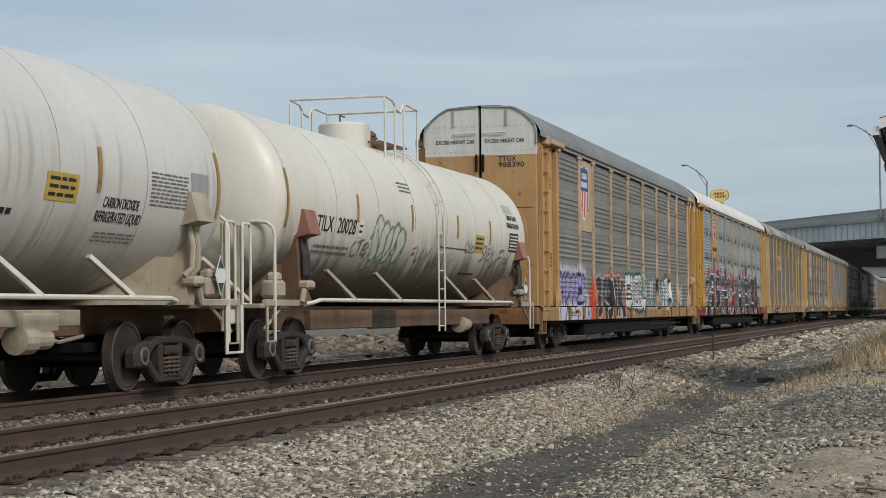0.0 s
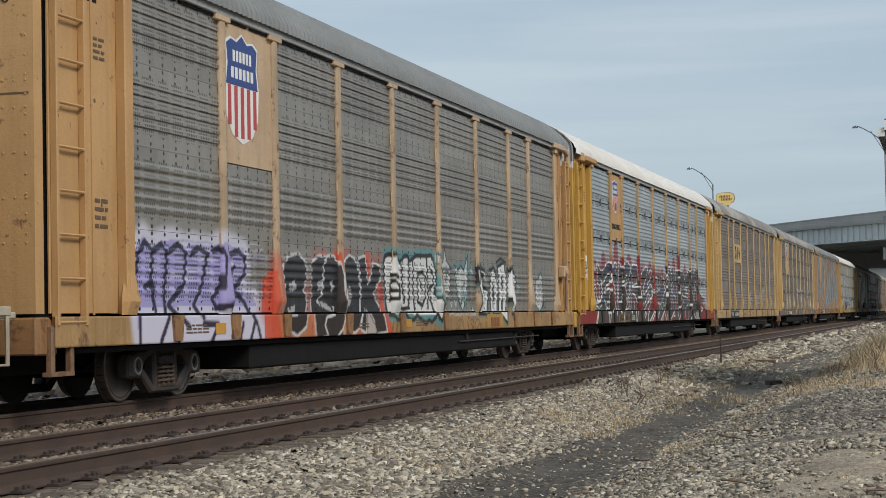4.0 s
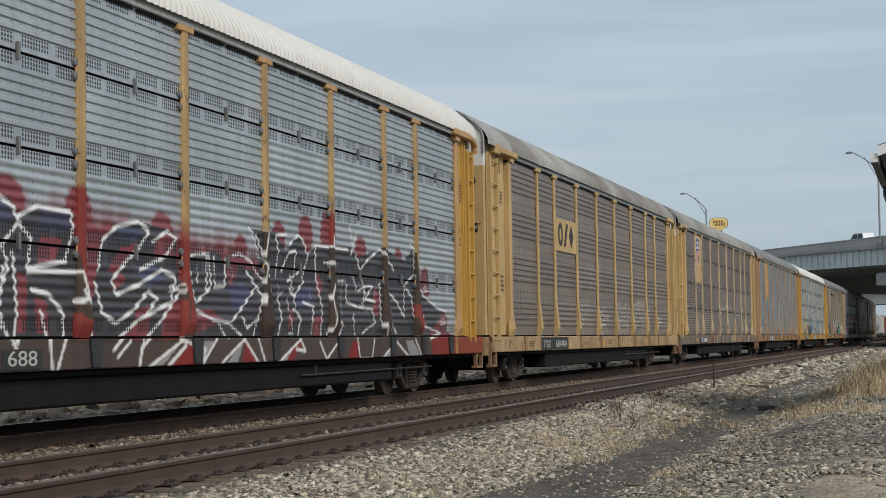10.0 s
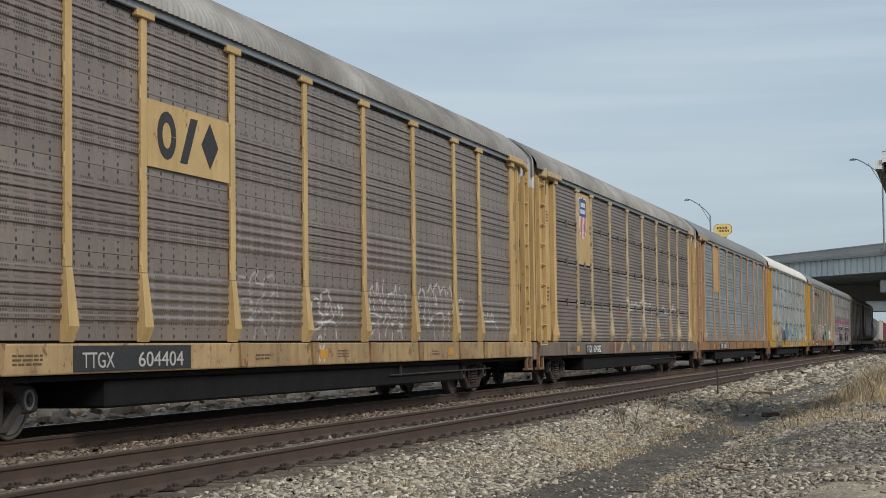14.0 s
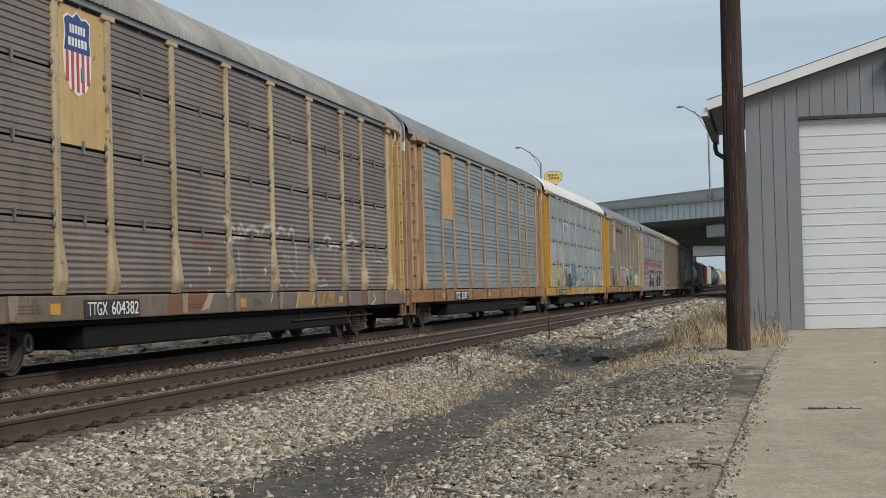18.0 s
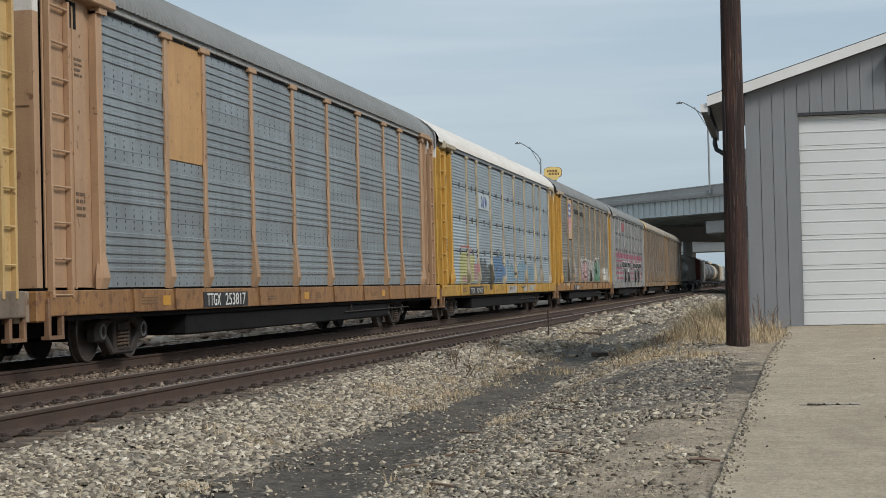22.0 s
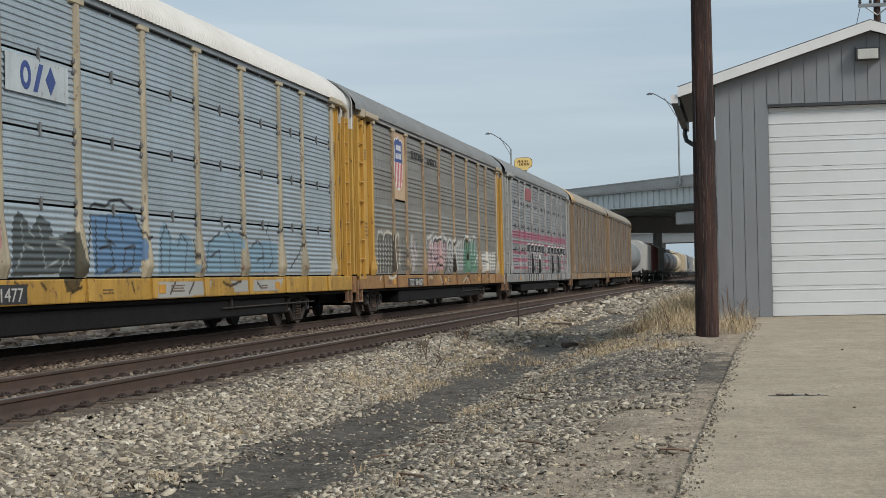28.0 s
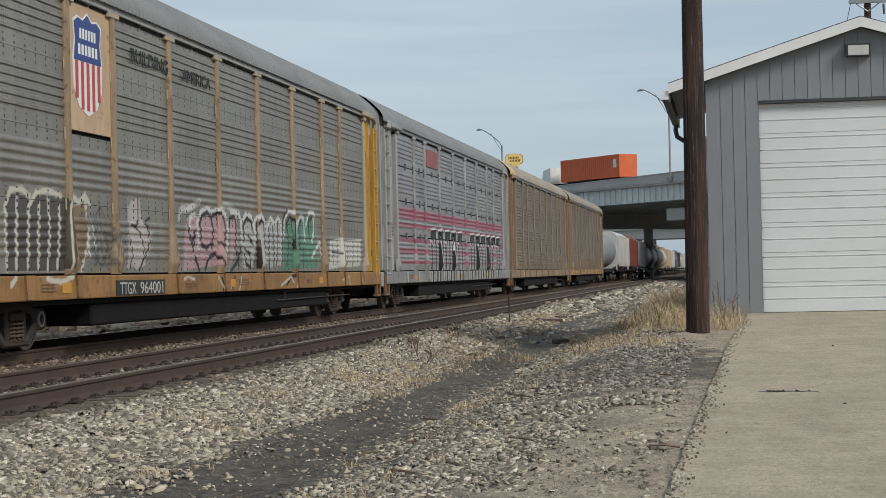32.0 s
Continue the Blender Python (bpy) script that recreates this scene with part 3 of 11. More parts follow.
def drive():
    """A broom-finished slab that climbs gently to the garage door."""
    xs = np.linspace(0, 1, 60)
    ys = np.linspace(4.0, 30.9, 200)
    U, Y = np.meshgrid(xs, ys)
    edge = np.interp(Y, [4, 11.13, 23.4, 29.8, 31], [-0.60, -0.40, -0.06, 0.24, 0.26])
    edge = edge + np.array([[0.02 * noise.noise((y * 1.7, 0, 5)) + 0.012 * noise.noise((y * 6, 3, 5))] for y in ys])
    X = edge + (9.0 - edge) * U ** 1.6
    Z = slab_z(Y)
    P = np.stack([X, Y, Z], -1)
    lip = P[:, :1].copy()
    lip[:, :, 2] -= 0.14
    P = np.concatenate([lip, P], 1)
    ob = part("pavement", grid_mesh("pavement", P), M_CONC, kind="structure")
    return tagged(ob, "pale worn concrete drive with a crumbled edge", "driveway")


drive()

# ---------------------------------------------------------------- garage
M_SIDING = surface("grey_steel_siding", (0.235, 0.245, 0.26), (0.18, 0.185, 0.195), 0.35, 0.5, 0.0, 0.8, 40, 0.03, 0.15, 0.06)
M_WHITE = surface("white_trim_paint", (0.78, 0.78, 0.77), (0.6, 0.59, 0.56), 0.35, 0.5, 0.0, 1.5, 40, 0.03, 0.15, 0.05)
M_DOOR = surface("white_door_steel", (0.70, 0.72, 0.73), (0.58, 0.59, 0.58), 0.4, 0.5, 0.0, 0.7, 40, 0.03, 0.1, 0.04)
M_ROOFING = surface("dark_roofing", (0.10, 0.10, 0.105), None, 0.4, 0.8)
M_GUTTER = surface("dark_gutter_metal", (0.05, 0.052, 0.058), None, 0.4, 0.45)
M_EAVE = surface("slate_eave_metal", (0.085, 0.095, 0.105), None, 0.4, 0.5)
M_GLASS_W = surface("frosted_lens", (0.62, 0.62, 0.58), None, 0.2, 0.3)
GY, GX0, GX1, GRIDGE, GEAVE, GTOP, GDEEP = 30.7, -0.33, 4.89, 2.28, 4.24, 5.05, 5.3


def garage():
    g = thing("garage", (0, 0, 0), "small grey steel-sided garage with a white gable roof", "garage")
    w = Mesh()
    # front wall with the door opening, side and back walls
    z0, zd = 0.0, 3.80
    xd0, xd1 = 0.54, 4.02
    def rake(x):
        return GTOP - abs(x - GRIDGE) * (GTOP - GEAVE) / (GRIDGE - GX0)
    w.prism([(GX0, z0), (xd0, z0), (xd0, zd), (xd1, zd), (xd1, z0), (GX1, z0), (GX1, rake(GX1)), (GRIDGE, GTOP), (GX0, rake(GX0))], "y", GY, GY + 0.12)
    part("side_wall", Mesh().box(GX0, GX0 + 0.12, GY + 0.12, GY + GDEEP, z0, GEAVE), M_SIDING, g)
    part("side_wall", Mesh().box(GX1 - 0.12, GX1, GY + 0.12, GY + GDEEP, z0, GEAVE), M_SIDING, g)
    part("back_wall", Mesh().box(GX0, GX1, GY + GDEEP, GY + GDEEP + 0.12, z0, GEAVE), M_SIDING, g)
    wall = part("wall", w, M_SIDING, g)
    # upright siding boards with open joints between them
    x = GX0 + 0.006
    while x < GX1 - 0.05:
        e = min(x + 0.203, GX1)
        for c0, c1 in ((x, min(e, xd0 - 0.06)), (max(x, xd0 - 0.06), min(e, xd1 + 0.06)), (max(x, xd1 + 0.06), e)):
            if c1 - c0 < 0.012:
                continue
            lo = zd + 0.055 if xd0 - 0.07 < (c0 + c1) / 2 < xd1 + 0.07 else 0.165
            cap = [(c1, rake(c1) - 0.02)] + ([(GRIDGE, GTOP - 0.02)] if c0 < GRIDGE < c1 else []) + [(c0, rake(c0) - 0.02)]
            part("siding_board", Mesh().prism([(c0, lo), (c1, lo)] + cap, "y", GY - 0.02, GY - 0.001), M_SIDING, wall)
        x += 0.213
    # sectional door with pressed ribs
    n = 7
    hgt = (zd - 0.2) / n
    sec = Mesh()
    prof = []
    for dz, dy in ((0.004, 0.0), (0.205, 0.0), (0.212, 0.014), (0.224, 0.014), (0.236, -0.004), (0.252, 0.0), (0.415, 0.0), (0.422, 0.014), (0.434, 0.014), (0.446, -0.004), (0.462, 0.0), (hgt - 0.003, 0.0)):
        prof.append((GY + 0.07 + dy, dz))
    poly = prof + [(GY + 0.11, hgt - 0.004), (GY + 0.11, 0.004)]
    sec.prism(poly, "x", xd0 + 0.005, xd1 - 0.005)
    sm = sec.data("door_section")
    door = part("garage_door", Mesh().box(xd0, xd1, GY + 0.112, GY + 0.13, 0.19, zd), M_DOOR, g, "white ribbed sectional overhead door, closed")
    for k in range(n):
        part("door_section", sm, M_DOOR, door, at=(0, 0, 0.2 + k * hgt))
    part("door_trim", Mesh().box(xd0 - 0.06, xd0, GY - 0.015, GY + 0.1, 0.19, zd + 0.06), M_SIDING, g)
    part("door_trim", Mesh().box(xd1, xd1 + 0.06, GY - 0.015, GY + 0.1, 0.19, zd + 0.06), M_SIDING, g)
    part("door_trim", Mesh().box(xd0, xd1, GY - 0.03, GY + 0.1, zd, zd + 0.05), M_GUTTER, g, "dark drip edge over the door")
    part("corner_trim", Mesh().box(GX0 - 0.03, GX0 + 0.08, GY - 0.025, GY + 0.05, 0.0, GEAVE - 0.05), M_SIDING, g)
    part("base_trim", Mesh().box(GX0, xd0 - 0.06, GY - 0.03, GY, 0.1, 0.16), M_WHITE, g)
    # roof with overhang and white barge boards
    over, slope = 0.66, (GTOP - GEAVE) / (GRIDGE - GX0)
    for s in (-1, 1):
        xe = GRIDGE + s * (GRIDGE - GX0 + over)
        ze = GTOP - (GRIDGE - GX0 + over) * slope
        part("roof", Mesh().prism([(GRIDGE, GTOP + 0.11), (xe, ze + 0.11), (xe, ze + 0.17), (GRIDGE, GTOP + 0.17)], "y", GY - 0.22, GY + GDEEP + 0.3), M_ROOFING, g, "dark roofing sheet")
        part("barge_board", Mesh().prism([(GRIDGE, GTOP - 0.02), (xe, ze - 0.02), (xe, ze + 0.15), (GRIDGE, GTOP + 0.15)], "y", GY - 0.25, GY - 0.221), M_WHITE, g, "white barge board")
        part("soffit", Mesh().prism([(GRIDGE + s * (GRIDGE - GX0), GEAVE - 0.06), (xe, ze + 0.02), (xe, ze + 0.1), (GRIDGE + s * (GRIDGE - GX0), GEAVE + 0.1)], "y", GY - 0.18, GY + GDEEP + 0.25), M_EAVE, g)
        xo = xe + s * 0.12
        part("gutter", Mesh().prism([(xe, ze - 0.14), (xo, ze - 0.10), (xo, ze + 0.03), (xe, ze + 0.03)], "y", GY - 0.2, GY + GDEEP + 0.28), M_EAVE, g, "dark gutter")
        part("fascia", Mesh().box(min(xe, xe - s * 0.03), max(xe, xe - s * 0.03), GY - 0.2, GY + GDEEP + 0.26, ze - 0.16, ze + 0.11), M_EAVE, g)
        part("gutter_end", Mesh().box(min(xe, xo), max(xe, xo), GY - 0.215, GY - 0.2, ze - 0.12, ze + 0.03), M_WHITE, g)
    xe = GX0 - over
    ze = GEAVE - over * slope + 0.02
    yp = GY + GDEEP
    part("downpipe", Mesh().tube([(xe - 0.04, yp, ze - 0.1), (xe - 0.05, yp, ze - 0.26), (xe - 0.02, yp, ze - 0.38), (xe + 0.1, yp, ze - 0.46), (GX0 - 0.12, yp, ze - 0.5), (GX0 - 0.06, yp, ze - 0.62), (GX0 - 0.06, yp, 0.1)], 0.05, 10), M_EAVE, g, "dark downpipe")
    # conduit and boxes on the side wall by the pole
    part("conduit", Mesh().tube([(GX0 - 0.045, GY + 0.35, 0.1), (GX0 - 0.045, GY + 0.35, 3.3)], 0.022, 8), M_WHITE, g)
    part("meter_box", Mesh().box(GX0 - 0.17, GX0 - 0.0, GY + 0.25, GY + 0.5, 1.75, 2.3, 0.015), M_SIDING, g, "grey meter box")
    # flood light over the door
    lx, lz = 2.23, 4.64
    fl = part("wall_light", Mesh().prism([(GY - 0.002, lz - 0.1), (GY - 0.002, lz + 0.11), (GY - 0.12, lz + 0.12), (GY - 0.22, lz + 0.1), (GY - 0.2, lz - 0.1)], "x", lx - 0.2, lx + 0.2), M_GUTTER, g, "black wall-pack light over the door")
    part("lens", Mesh().prism([(GY - 0.204, lz - 0.085), (GY - 0.221, lz + 0.08), (GY - 0.23, lz + 0.078), (GY - 0.212, lz - 0.087)], "x", lx - 0.17, lx + 0.17), M_GLASS_W, fl, "frosted lens")
    return g


garage()

# ---------------------------------------------------------------- timber pole by the drive
def pole_material():
    """Creosoted softwood: dark, with long reddish and pale streaks of bare grain."""
    m, N, L, P = node_kit("creosoted_pole_wood")
    v = coords(N, L, False)
    c = mixc(N, L, noise_n(N, L, v, 1.0, 6, 0.6, (9, 9, 0.5), 0.42, 0.62), (0.030, 0.021, 0.020), (0.088, 0.046, 0.038))
    c = mixc(N, L, mathn(N, L, "MULTIPLY", noise_n(N, L, v, 1.0, 7, 0.7, (24, 24, 0.9), 0.54, 0.66), 0.75), c, (0.17, 0.095, 0.072))
    c = mixc(N, L, mathn(N, L, "MULTIPLY", noise_n(N, L, v, 1.0, 5, 0.7, (40, 40, 2.2), 0.6, 0.68), 0.8), c, (0.30, 0.20, 0.155))
    g = noise_n(N, L, v, 1.0, 6, 0.75, (60, 60, 1.4), 0.35, 0.65)
    c = mixc(N, L, mathn(N, L, "MULTIPLY", g, 0.4), c, (0.02, 0.016, 0.015))
    L.new(c, P.inputs["Base Color"])
    P.inputs["Roughness"].default_value = 0.85
    P.inputs["Specular IOR Level"].default_value = 0.3
    b = N.new("ShaderNodeBump")
    b.inputs["Strength"].default_value, b.inputs["Distance"].default_value = 0.7, 0.02
    L.new(g, b.inputs["Height"])
    L.new(b.outputs[0], P.inputs["Normal"])
    return m


M_POLE = pole_material()


def timber_pole():
    t = thing("utility_pole", (-0.495, 26.0, 0), "dark creosoted timber pole standing beside the drive", "pole")
    prof = [(-0.3, 0.172), (0.0, 0.172)] + [(0.5 * k, 0.172 - 0.0022 * k) for k in range(1, 23)] + [(11.05, 0.1)]
    bm = Mesh().lathe(prof, (0, 0, 0), "z", 28)
    rng = random.Random(3)
    for i, (x, y, z) in enumerate(bm.v):
        a = math.atan2(y, x)
        k = 1 + 0.03 * noise.noise((math.cos(a) * 2.2, math.sin(a) * 2.2, z * 0.25)) + 0.012 * math.sin(a * 9 + z * 0.4)
        bm.v[i] = (x * k, y * k, z)
    part("pole_shaft", bm.data("pole_shaft", True), M_POLE, t, at=pose(0, 0, 0, 0, 0.25, 0))
    for k, (a, z0, z1) in enumerate(((-1.9, 1.7, 2.6), (-1.3, 2.2, 3.6), (-1.6, 0.2, 1.1), (-1.1, 3.2, 4.4), (-2.2, 2.9, 3.7))):
        part("drying_check", Mesh().prism([(0.168 * math.cos(a - 0.02), 0.168 * math.sin(a - 0.02)), (0.168 * math.cos(a + 0.02), 0.168 * math.sin(a + 0.02)), (0.15 * math.cos(a), 0.15 * math.sin(a))], "z", z0, z1), M_GUTTER, t)
    return t


timber_pole()

# ---------------------------------------------------------------- road bridge over the railway
M_BCONC = surface("bridge_concrete", (0.44, 0.435, 0.42), (0.30, 0.295, 0.28), 0.5, 0.85, 0.0, 0.25, 4, 0.1, 0.3, 0.1)
M_GIRDER = surface("pale_girder_paint", (0.62, 0.67, 0.67), (0.43, 0.46, 0.46), 0.5, 0.6, 0.0, 0.3, 5, 0.05, 0.35, 0.1)
M_GALV = surface("galvanised_steel", (0.32, 0.34, 0.35), (0.2, 0.21, 0.22), 0.4, 0.5, 0.6, 1, 20, 0.05, 0.1, 0.1)
BA, BB = Vector((-18.4, 200.0)), Vector((-4.5, 182.8))
BDIR = (BB - BA).normalized()
BYAW = math.degrees(math.atan2(BDIR.y, BDIR.x))
B_AT = pose(BA.x, BA.y, 0, 0, 0, BYAW)         # bridge space: x along the deck, y away from the viewer


def bridge():
    b = thing("road_bridge", B_AT, "grey steel-girder road bridge crossing over the railway", "bridge", kind="structure")
    def rise(x):
        return 10.88 + 0.011 * min(max(x, -40), 60)
    sect = [(-0.12, 10.02), (-0.12, 10.36), (0.02, 10.42), (0.02, None), (-0.03, None), (-0.03, None), (0.3, None), (0.45, 10.02)]
    extra = [0, 0, 0, -0.14, -0.10, 0.0, 0.0, 0]
    vs = [(x, q, z if z else rise(x) + e) for x in (-460, -40, 60, 640) for (q, z), e in zip(sect, extra)]
    fs = [tuple(range(8)), tuple(range(24, 32))] + [(8 * j + i, 8 * j + (i + 1) % 8, 8 * j + 8 + (i + 1) % 8, 8 * j + 8 + i) for j in range(3) for i in range(8)]
    part("parapet", Mesh().add(vs, fs), M_BCONC, b, "concrete parapet")
    part("parapet", Mesh().prism([(45.6, 10.12), (45.75, 10.95), (46.0, 10.95), (46.0, 10.12)], "x", -460, 640), M_BCONC, b, "concrete parapet")
    part("deck", Mesh().box(-460, 640, -0.05, 46.0, 9.85, 10.11), M_BCONC, b)
    for y in (0.35, 5, 10, 15, 20, 25, 30, 35, 40, 45.5):
        g = Mesh().box(-460, 640, y - 0.02, y + 0.02, 8.2, 9.84)
        g.box(-460, 640, y - 0.22, y + 0.22, 8.15, 8.21)
        gi = part("girder", g, M_GIRDER, b, "pale painted plate girder")
        if y < 1:
            stiff = shared("stiffener", lambda: Mesh().box(-0.03, 0.03, -0.17, -0.021, 8.22, 9.83))
            for k in range(60):
                part("stiffener", stiff, M_GIRDER, gi, at=(-20 + k * 1.05, y, 0))
    part("cap_beam", Mesh().box(17.2, 34.0, 1.2, 44.5, 6.05, 7.4, 0.1), M_BCONC, b, "concrete cap beam under the girders")
    for x in [30.0 + 47 * k for k in range(-4, 5)]:
        pier = part("pier_cap", Mesh().prism([(0.6, 8.14), (45.4, 8.14), (45.4, 7.0), (44, 6.2), (2.0, 6.2), (0.6, 7.0)], "x", x - 1.0, x + 1.0), M_BCONC, b, "concrete pier cap")
        for y in (4.0, 14.0, 24.0, 34.0, 43.0):
            part("column", Mesh().lathe([(-1, 0.6), (6.2, 0.6)], (x, y, 0), "z", 20).data("column", True), M_BCONC, pier)
    return b


bridge()


def far_bridge():
    """A second, lighter bridge far behind the first."""
    b = thing("far_bridge", pose(-30, 330, 0, 0, 0, -24), "pale distant bridge with a railing seen under the first", "bridge", kind="structure")
    part("deck", Mesh().box(-90, 110, 0, 12, 6.5, 8.2), M_BCONC, b)
    part("parapet", Mesh().box(-90, 110, -0.2, 0.0, 8.2, 8.7), M_BCONC, b)
    rail = Mesh().box(-60, 90, -0.16, -0.04, 9.85, 10.0).box(-60, 90, -0.14, -0.06, 9.25, 9.32)
    for k in range(60):
        x = -40 + 1.8 * k
        rail.box(x - 0.08, x + 0.08, -0.16, -0.04, 8.7, 9.85)
        rail.tube([(x, -0.1, 8.72), (x + 1.8, -0.1, 9.84)], 0.05, 5).tube([(x, -0.1, 9.84), (x + 1.8, -0.1, 8.72)], 0.05, 5)
    part("lattice_railing", rail, M_GALV, b, "pale steel lattice railing", kind="stuff")
    for k in range(5):
        part("pier", Mesh().box(-20 + 18 * k, -18.8 + 18 * k, 1, 2.2, -1, 6.5), M_BCONC, b)
    return b


far_bridge()


def street_lamp(x, z_arm, arm=3.7):
    m = thing("street_lamp", B_AT @ Matrix.Translation((x, -0.2, 0)), "tall grey street lamp on the bridge parapet", "street lamp", "bridge lamps")
    part("mast", Mesh().tube([(0, 0, 10.4), (0, 0, 14), (0, 0, z_arm - 2.2)], 0.1, 10), M_GALV, m)
    part("base", Mesh().box(-0.3, 0.3, -0.3, 0.2, 10.1, 10.5), M_GALV, m)
    a = [(-arm * math.sin(q * math.pi / 2) ** 1.3, 0, z_arm - 2.25 + 2.4 * math.sin(q * 1.7) / math.sin(1.7)) for q in np.linspace(0, 1, 9)]
    part("arm", Mesh().tube(a, 0.06, 8), M_GALV, m)
    part("brace", Mesh().tube([(0, 0, z_arm - 3.0), (-arm * 0.5, 0, z_arm - 0.55)], 0.04, 6), M_GALV, m)
    part("lamp_head", Mesh().prism([(-arm - 0.75, z_arm + 0.05), (-arm - 0.6, z_arm + 0.2), (-arm + 0.05, z_arm + 0.27), (-arm + 0.1, z_arm + 0.12), (-arm - 0.1, z_arm + 0.02)], "y", -0.14, 0.14), M_GALV, m)
    return m


street_lamp(20.0, 20.0, 4.6)
street_lamp(-13.4, 18.55, 5.0)


# ---------------------------------------------------------------- freight train
RAN = [0.0, 6.28, 12.5, 18.7, 24.92, 31.17, 37.42, 43.69, 49.94, 56.13, 62.21, 68.24, 74.3, 80.36, 86.44, 92.46, 98.43,
       104.38, 110.33, 116.3, 122.31, 128.38, 134.42, 140.44, 146.44, 152.42, 158.39, 164.35, 170.3, 176.26, 182.21, 188.17, 194.12]
CARS = []          # (car, place along the train)
WHEELS = []        # every wheelset with its place in its car
WHEEL_R = 0.457
M_IRON = surface("bogie_cast_iron", (0.036, 0.034, 0.034), (0.07, 0.05, 0.038), 0.7, 0.75, 0.0, 4, 50, 0.3, 0.0, 0.2, spec=0.3)
M_WHEEL = surface("wheel_steel", (0.075, 0.06, 0.052), (0.04, 0.035, 0.032), 0.7, 0.6, 0.4, 4, 40, 0.2, 0.0, 0.2)
M_TREAD = surface("bright_wheel_tread", (0.20, 0.17, 0.15), None, 0.5, 0.42, 0.7, 4, 40, 0.0, 0.0, 0.1)
# black paint, kept darker to carry shade under the cars and in gaps
M_BLACK = surface("black_paint_and_shade", (0.007, 0.007, 0.008), (0.014, 0.013, 0.012), 0.6, 0.85, 0.0, 2, 30, 0.1, 0.3, 0.1, spec=0.2)
M_INK = flat("black_lettering_paint", (0.02, 0.02, 0.022))
M_CHALK = flat("white_lettering_paint", (0.75, 0.75, 0.73))
M_YELLOWTAG = surface("yellow_placard", (0.55, 0.38, 0.07), None, 0.4, 0.6)
M_ORANGETAG = surface("orange_reflector", (0.58, 0.29, 0.04), None, 0.3, 0.45)
M_NAVY = flat("navy_shield_paint", (0.03, 0.06, 0.22))
M_RED = flat("red_stripe_paint", (0.45, 0.06, 0.06))
M_DARKPANEL = surface("dark_number_panel", (0.03, 0.03, 0.032), None, 0.5, 0.7)


def wheelset_mesh():
    m = Mesh()
    half = GAUGE / 2
    for s in (-1, 1):
        prof = [(-0.068, 0.09), (-0.068, 0.40), (-0.066, WHEEL_R + 0.027), (-0.045, WHEEL_R + 0.027), (-0.036, WHEEL_R), (0.065, WHEEL_R - 0.003), (0.068, 0.40), (0.045, 0.385), (0.01, 0.33), (0.0, 0.22), (0.03, 0.15), (0.075, 0.13), (0.075, 0.08)]
        m.lathe([(s * (half + a), r) for a, r in prof], (0, 0, 0), "x", 28)
    m.lathe([(-1.0, 0.075), (1.0, 0.075)], (0, 0, 0), "x", 10)
    return m


def cast_plate(m, poly, x0, x1, c=0.03):
    """A cast plate whose outer edges are rounded off: outline in y, z, from x0 out to x1."""
    n = len(poly)
    area = sum(a[0] * b[1] - b[0] * a[1] for a, b in zip(poly, poly[1:] + poly[:1]))
    sg = 1 if area > 0 else -1
    inner = []
    for k in range(n):
        a, b, d = Vector(poly[k - 1]), Vector(poly[k]), Vector(poly[(k + 1) % n])
        e, f = (b - a).normalized(), (d - b).normalized()
        nn = Vector((-(e.y + f.y), e.x + f.x)) * sg
        inner.append(tuple(b + nn.normalized() * c))
    vs = [(x0, *p) for p in poly] + [(x1 - c, *p) for p in poly] + [(x1, *p) for p in inner]
    fs = [tuple(range(n - 1, -1, -1)), tuple(range(2 * n, 3 * n))]
    for q in (0, n):
        fs += [(q + k, q + (k + 1) % n, q + n + (k + 1) % n, q + n + k) for k in range(n)]
    return m.add(vs, fs)


def side_frame_mesh():
    """Cast side frame of a freight bogie, outer face towards +x: arched top bar, dropped bottom bar, columns either side of the springs."""
    m = Mesh()
    z = WHEEL_R
    top = [(-1.1, z - 0.14), (-1.12, z + 0.04), (-1.04, z + 0.14), (-0.84, z + 0.19), (-0.62, z + 0.19), (-0.42, z + 0.25), (0.42, z + 0.25), (0.62, z + 0.19), (0.84, z + 0.19), (1.04, z + 0.14), (1.12, z + 0.04), (1.1, z - 0.14),
           (0.98, z - 0.16), (0.74, z - 0.16), (0.64, z + 0.02), (0.52, z + 0.1), (0.3, z + 0.14), (-0.3, z + 0.14), (-0.52, z + 0.1), (-0.64, z + 0.02), (-0.74, z - 0.16), (-0.98, z - 0.16)]
    cast_plate(m, top, 0.0, 0.15)
    cast_plate(m, [(-0.80, z - 0.1), (-0.68, z - 0.02), (-0.54, z - 0.12), (-0.36, z - 0.27), (0.36, z - 0.27), (0.54, z - 0.12), (0.68, z - 0.02), (0.80, z - 0.1), (0.62, z - 0.24), (0.44, z - 0.37), (-0.44, z - 0.37), (-0.62, z - 0.24)], 0.0, 0.15)
    for s in (-1, 1):
        cast_plate(m, [(s * 0.24, z - 0.3), (s * 0.33, z - 0.3), (s * 0.37, z - 0.1), (s * 0.36, z + 0.2), (s * 0.25, z + 0.2)], 0.01, 0.14, 0.02)
        cast_plate(m, [(s * 0.80, z - 0.12), (s * 0.86, z + 0.13), (s * 0.72, z + 0.12), (s * 0.64, z - 0.02)], 0.0, 0.12, 0.02)
    m.box(0.0, 0.16, -0.22, 0.22, z - 0.005, z + 0.12, 0.02).box(0.02, 0.17, -0.10, 0.10, z + 0.02, z + 0.09, 0.015)
    m.box(0.0, 0.16, -0.25, 0.25, z - 0.31, z - 0.255, 0.015)
    return m


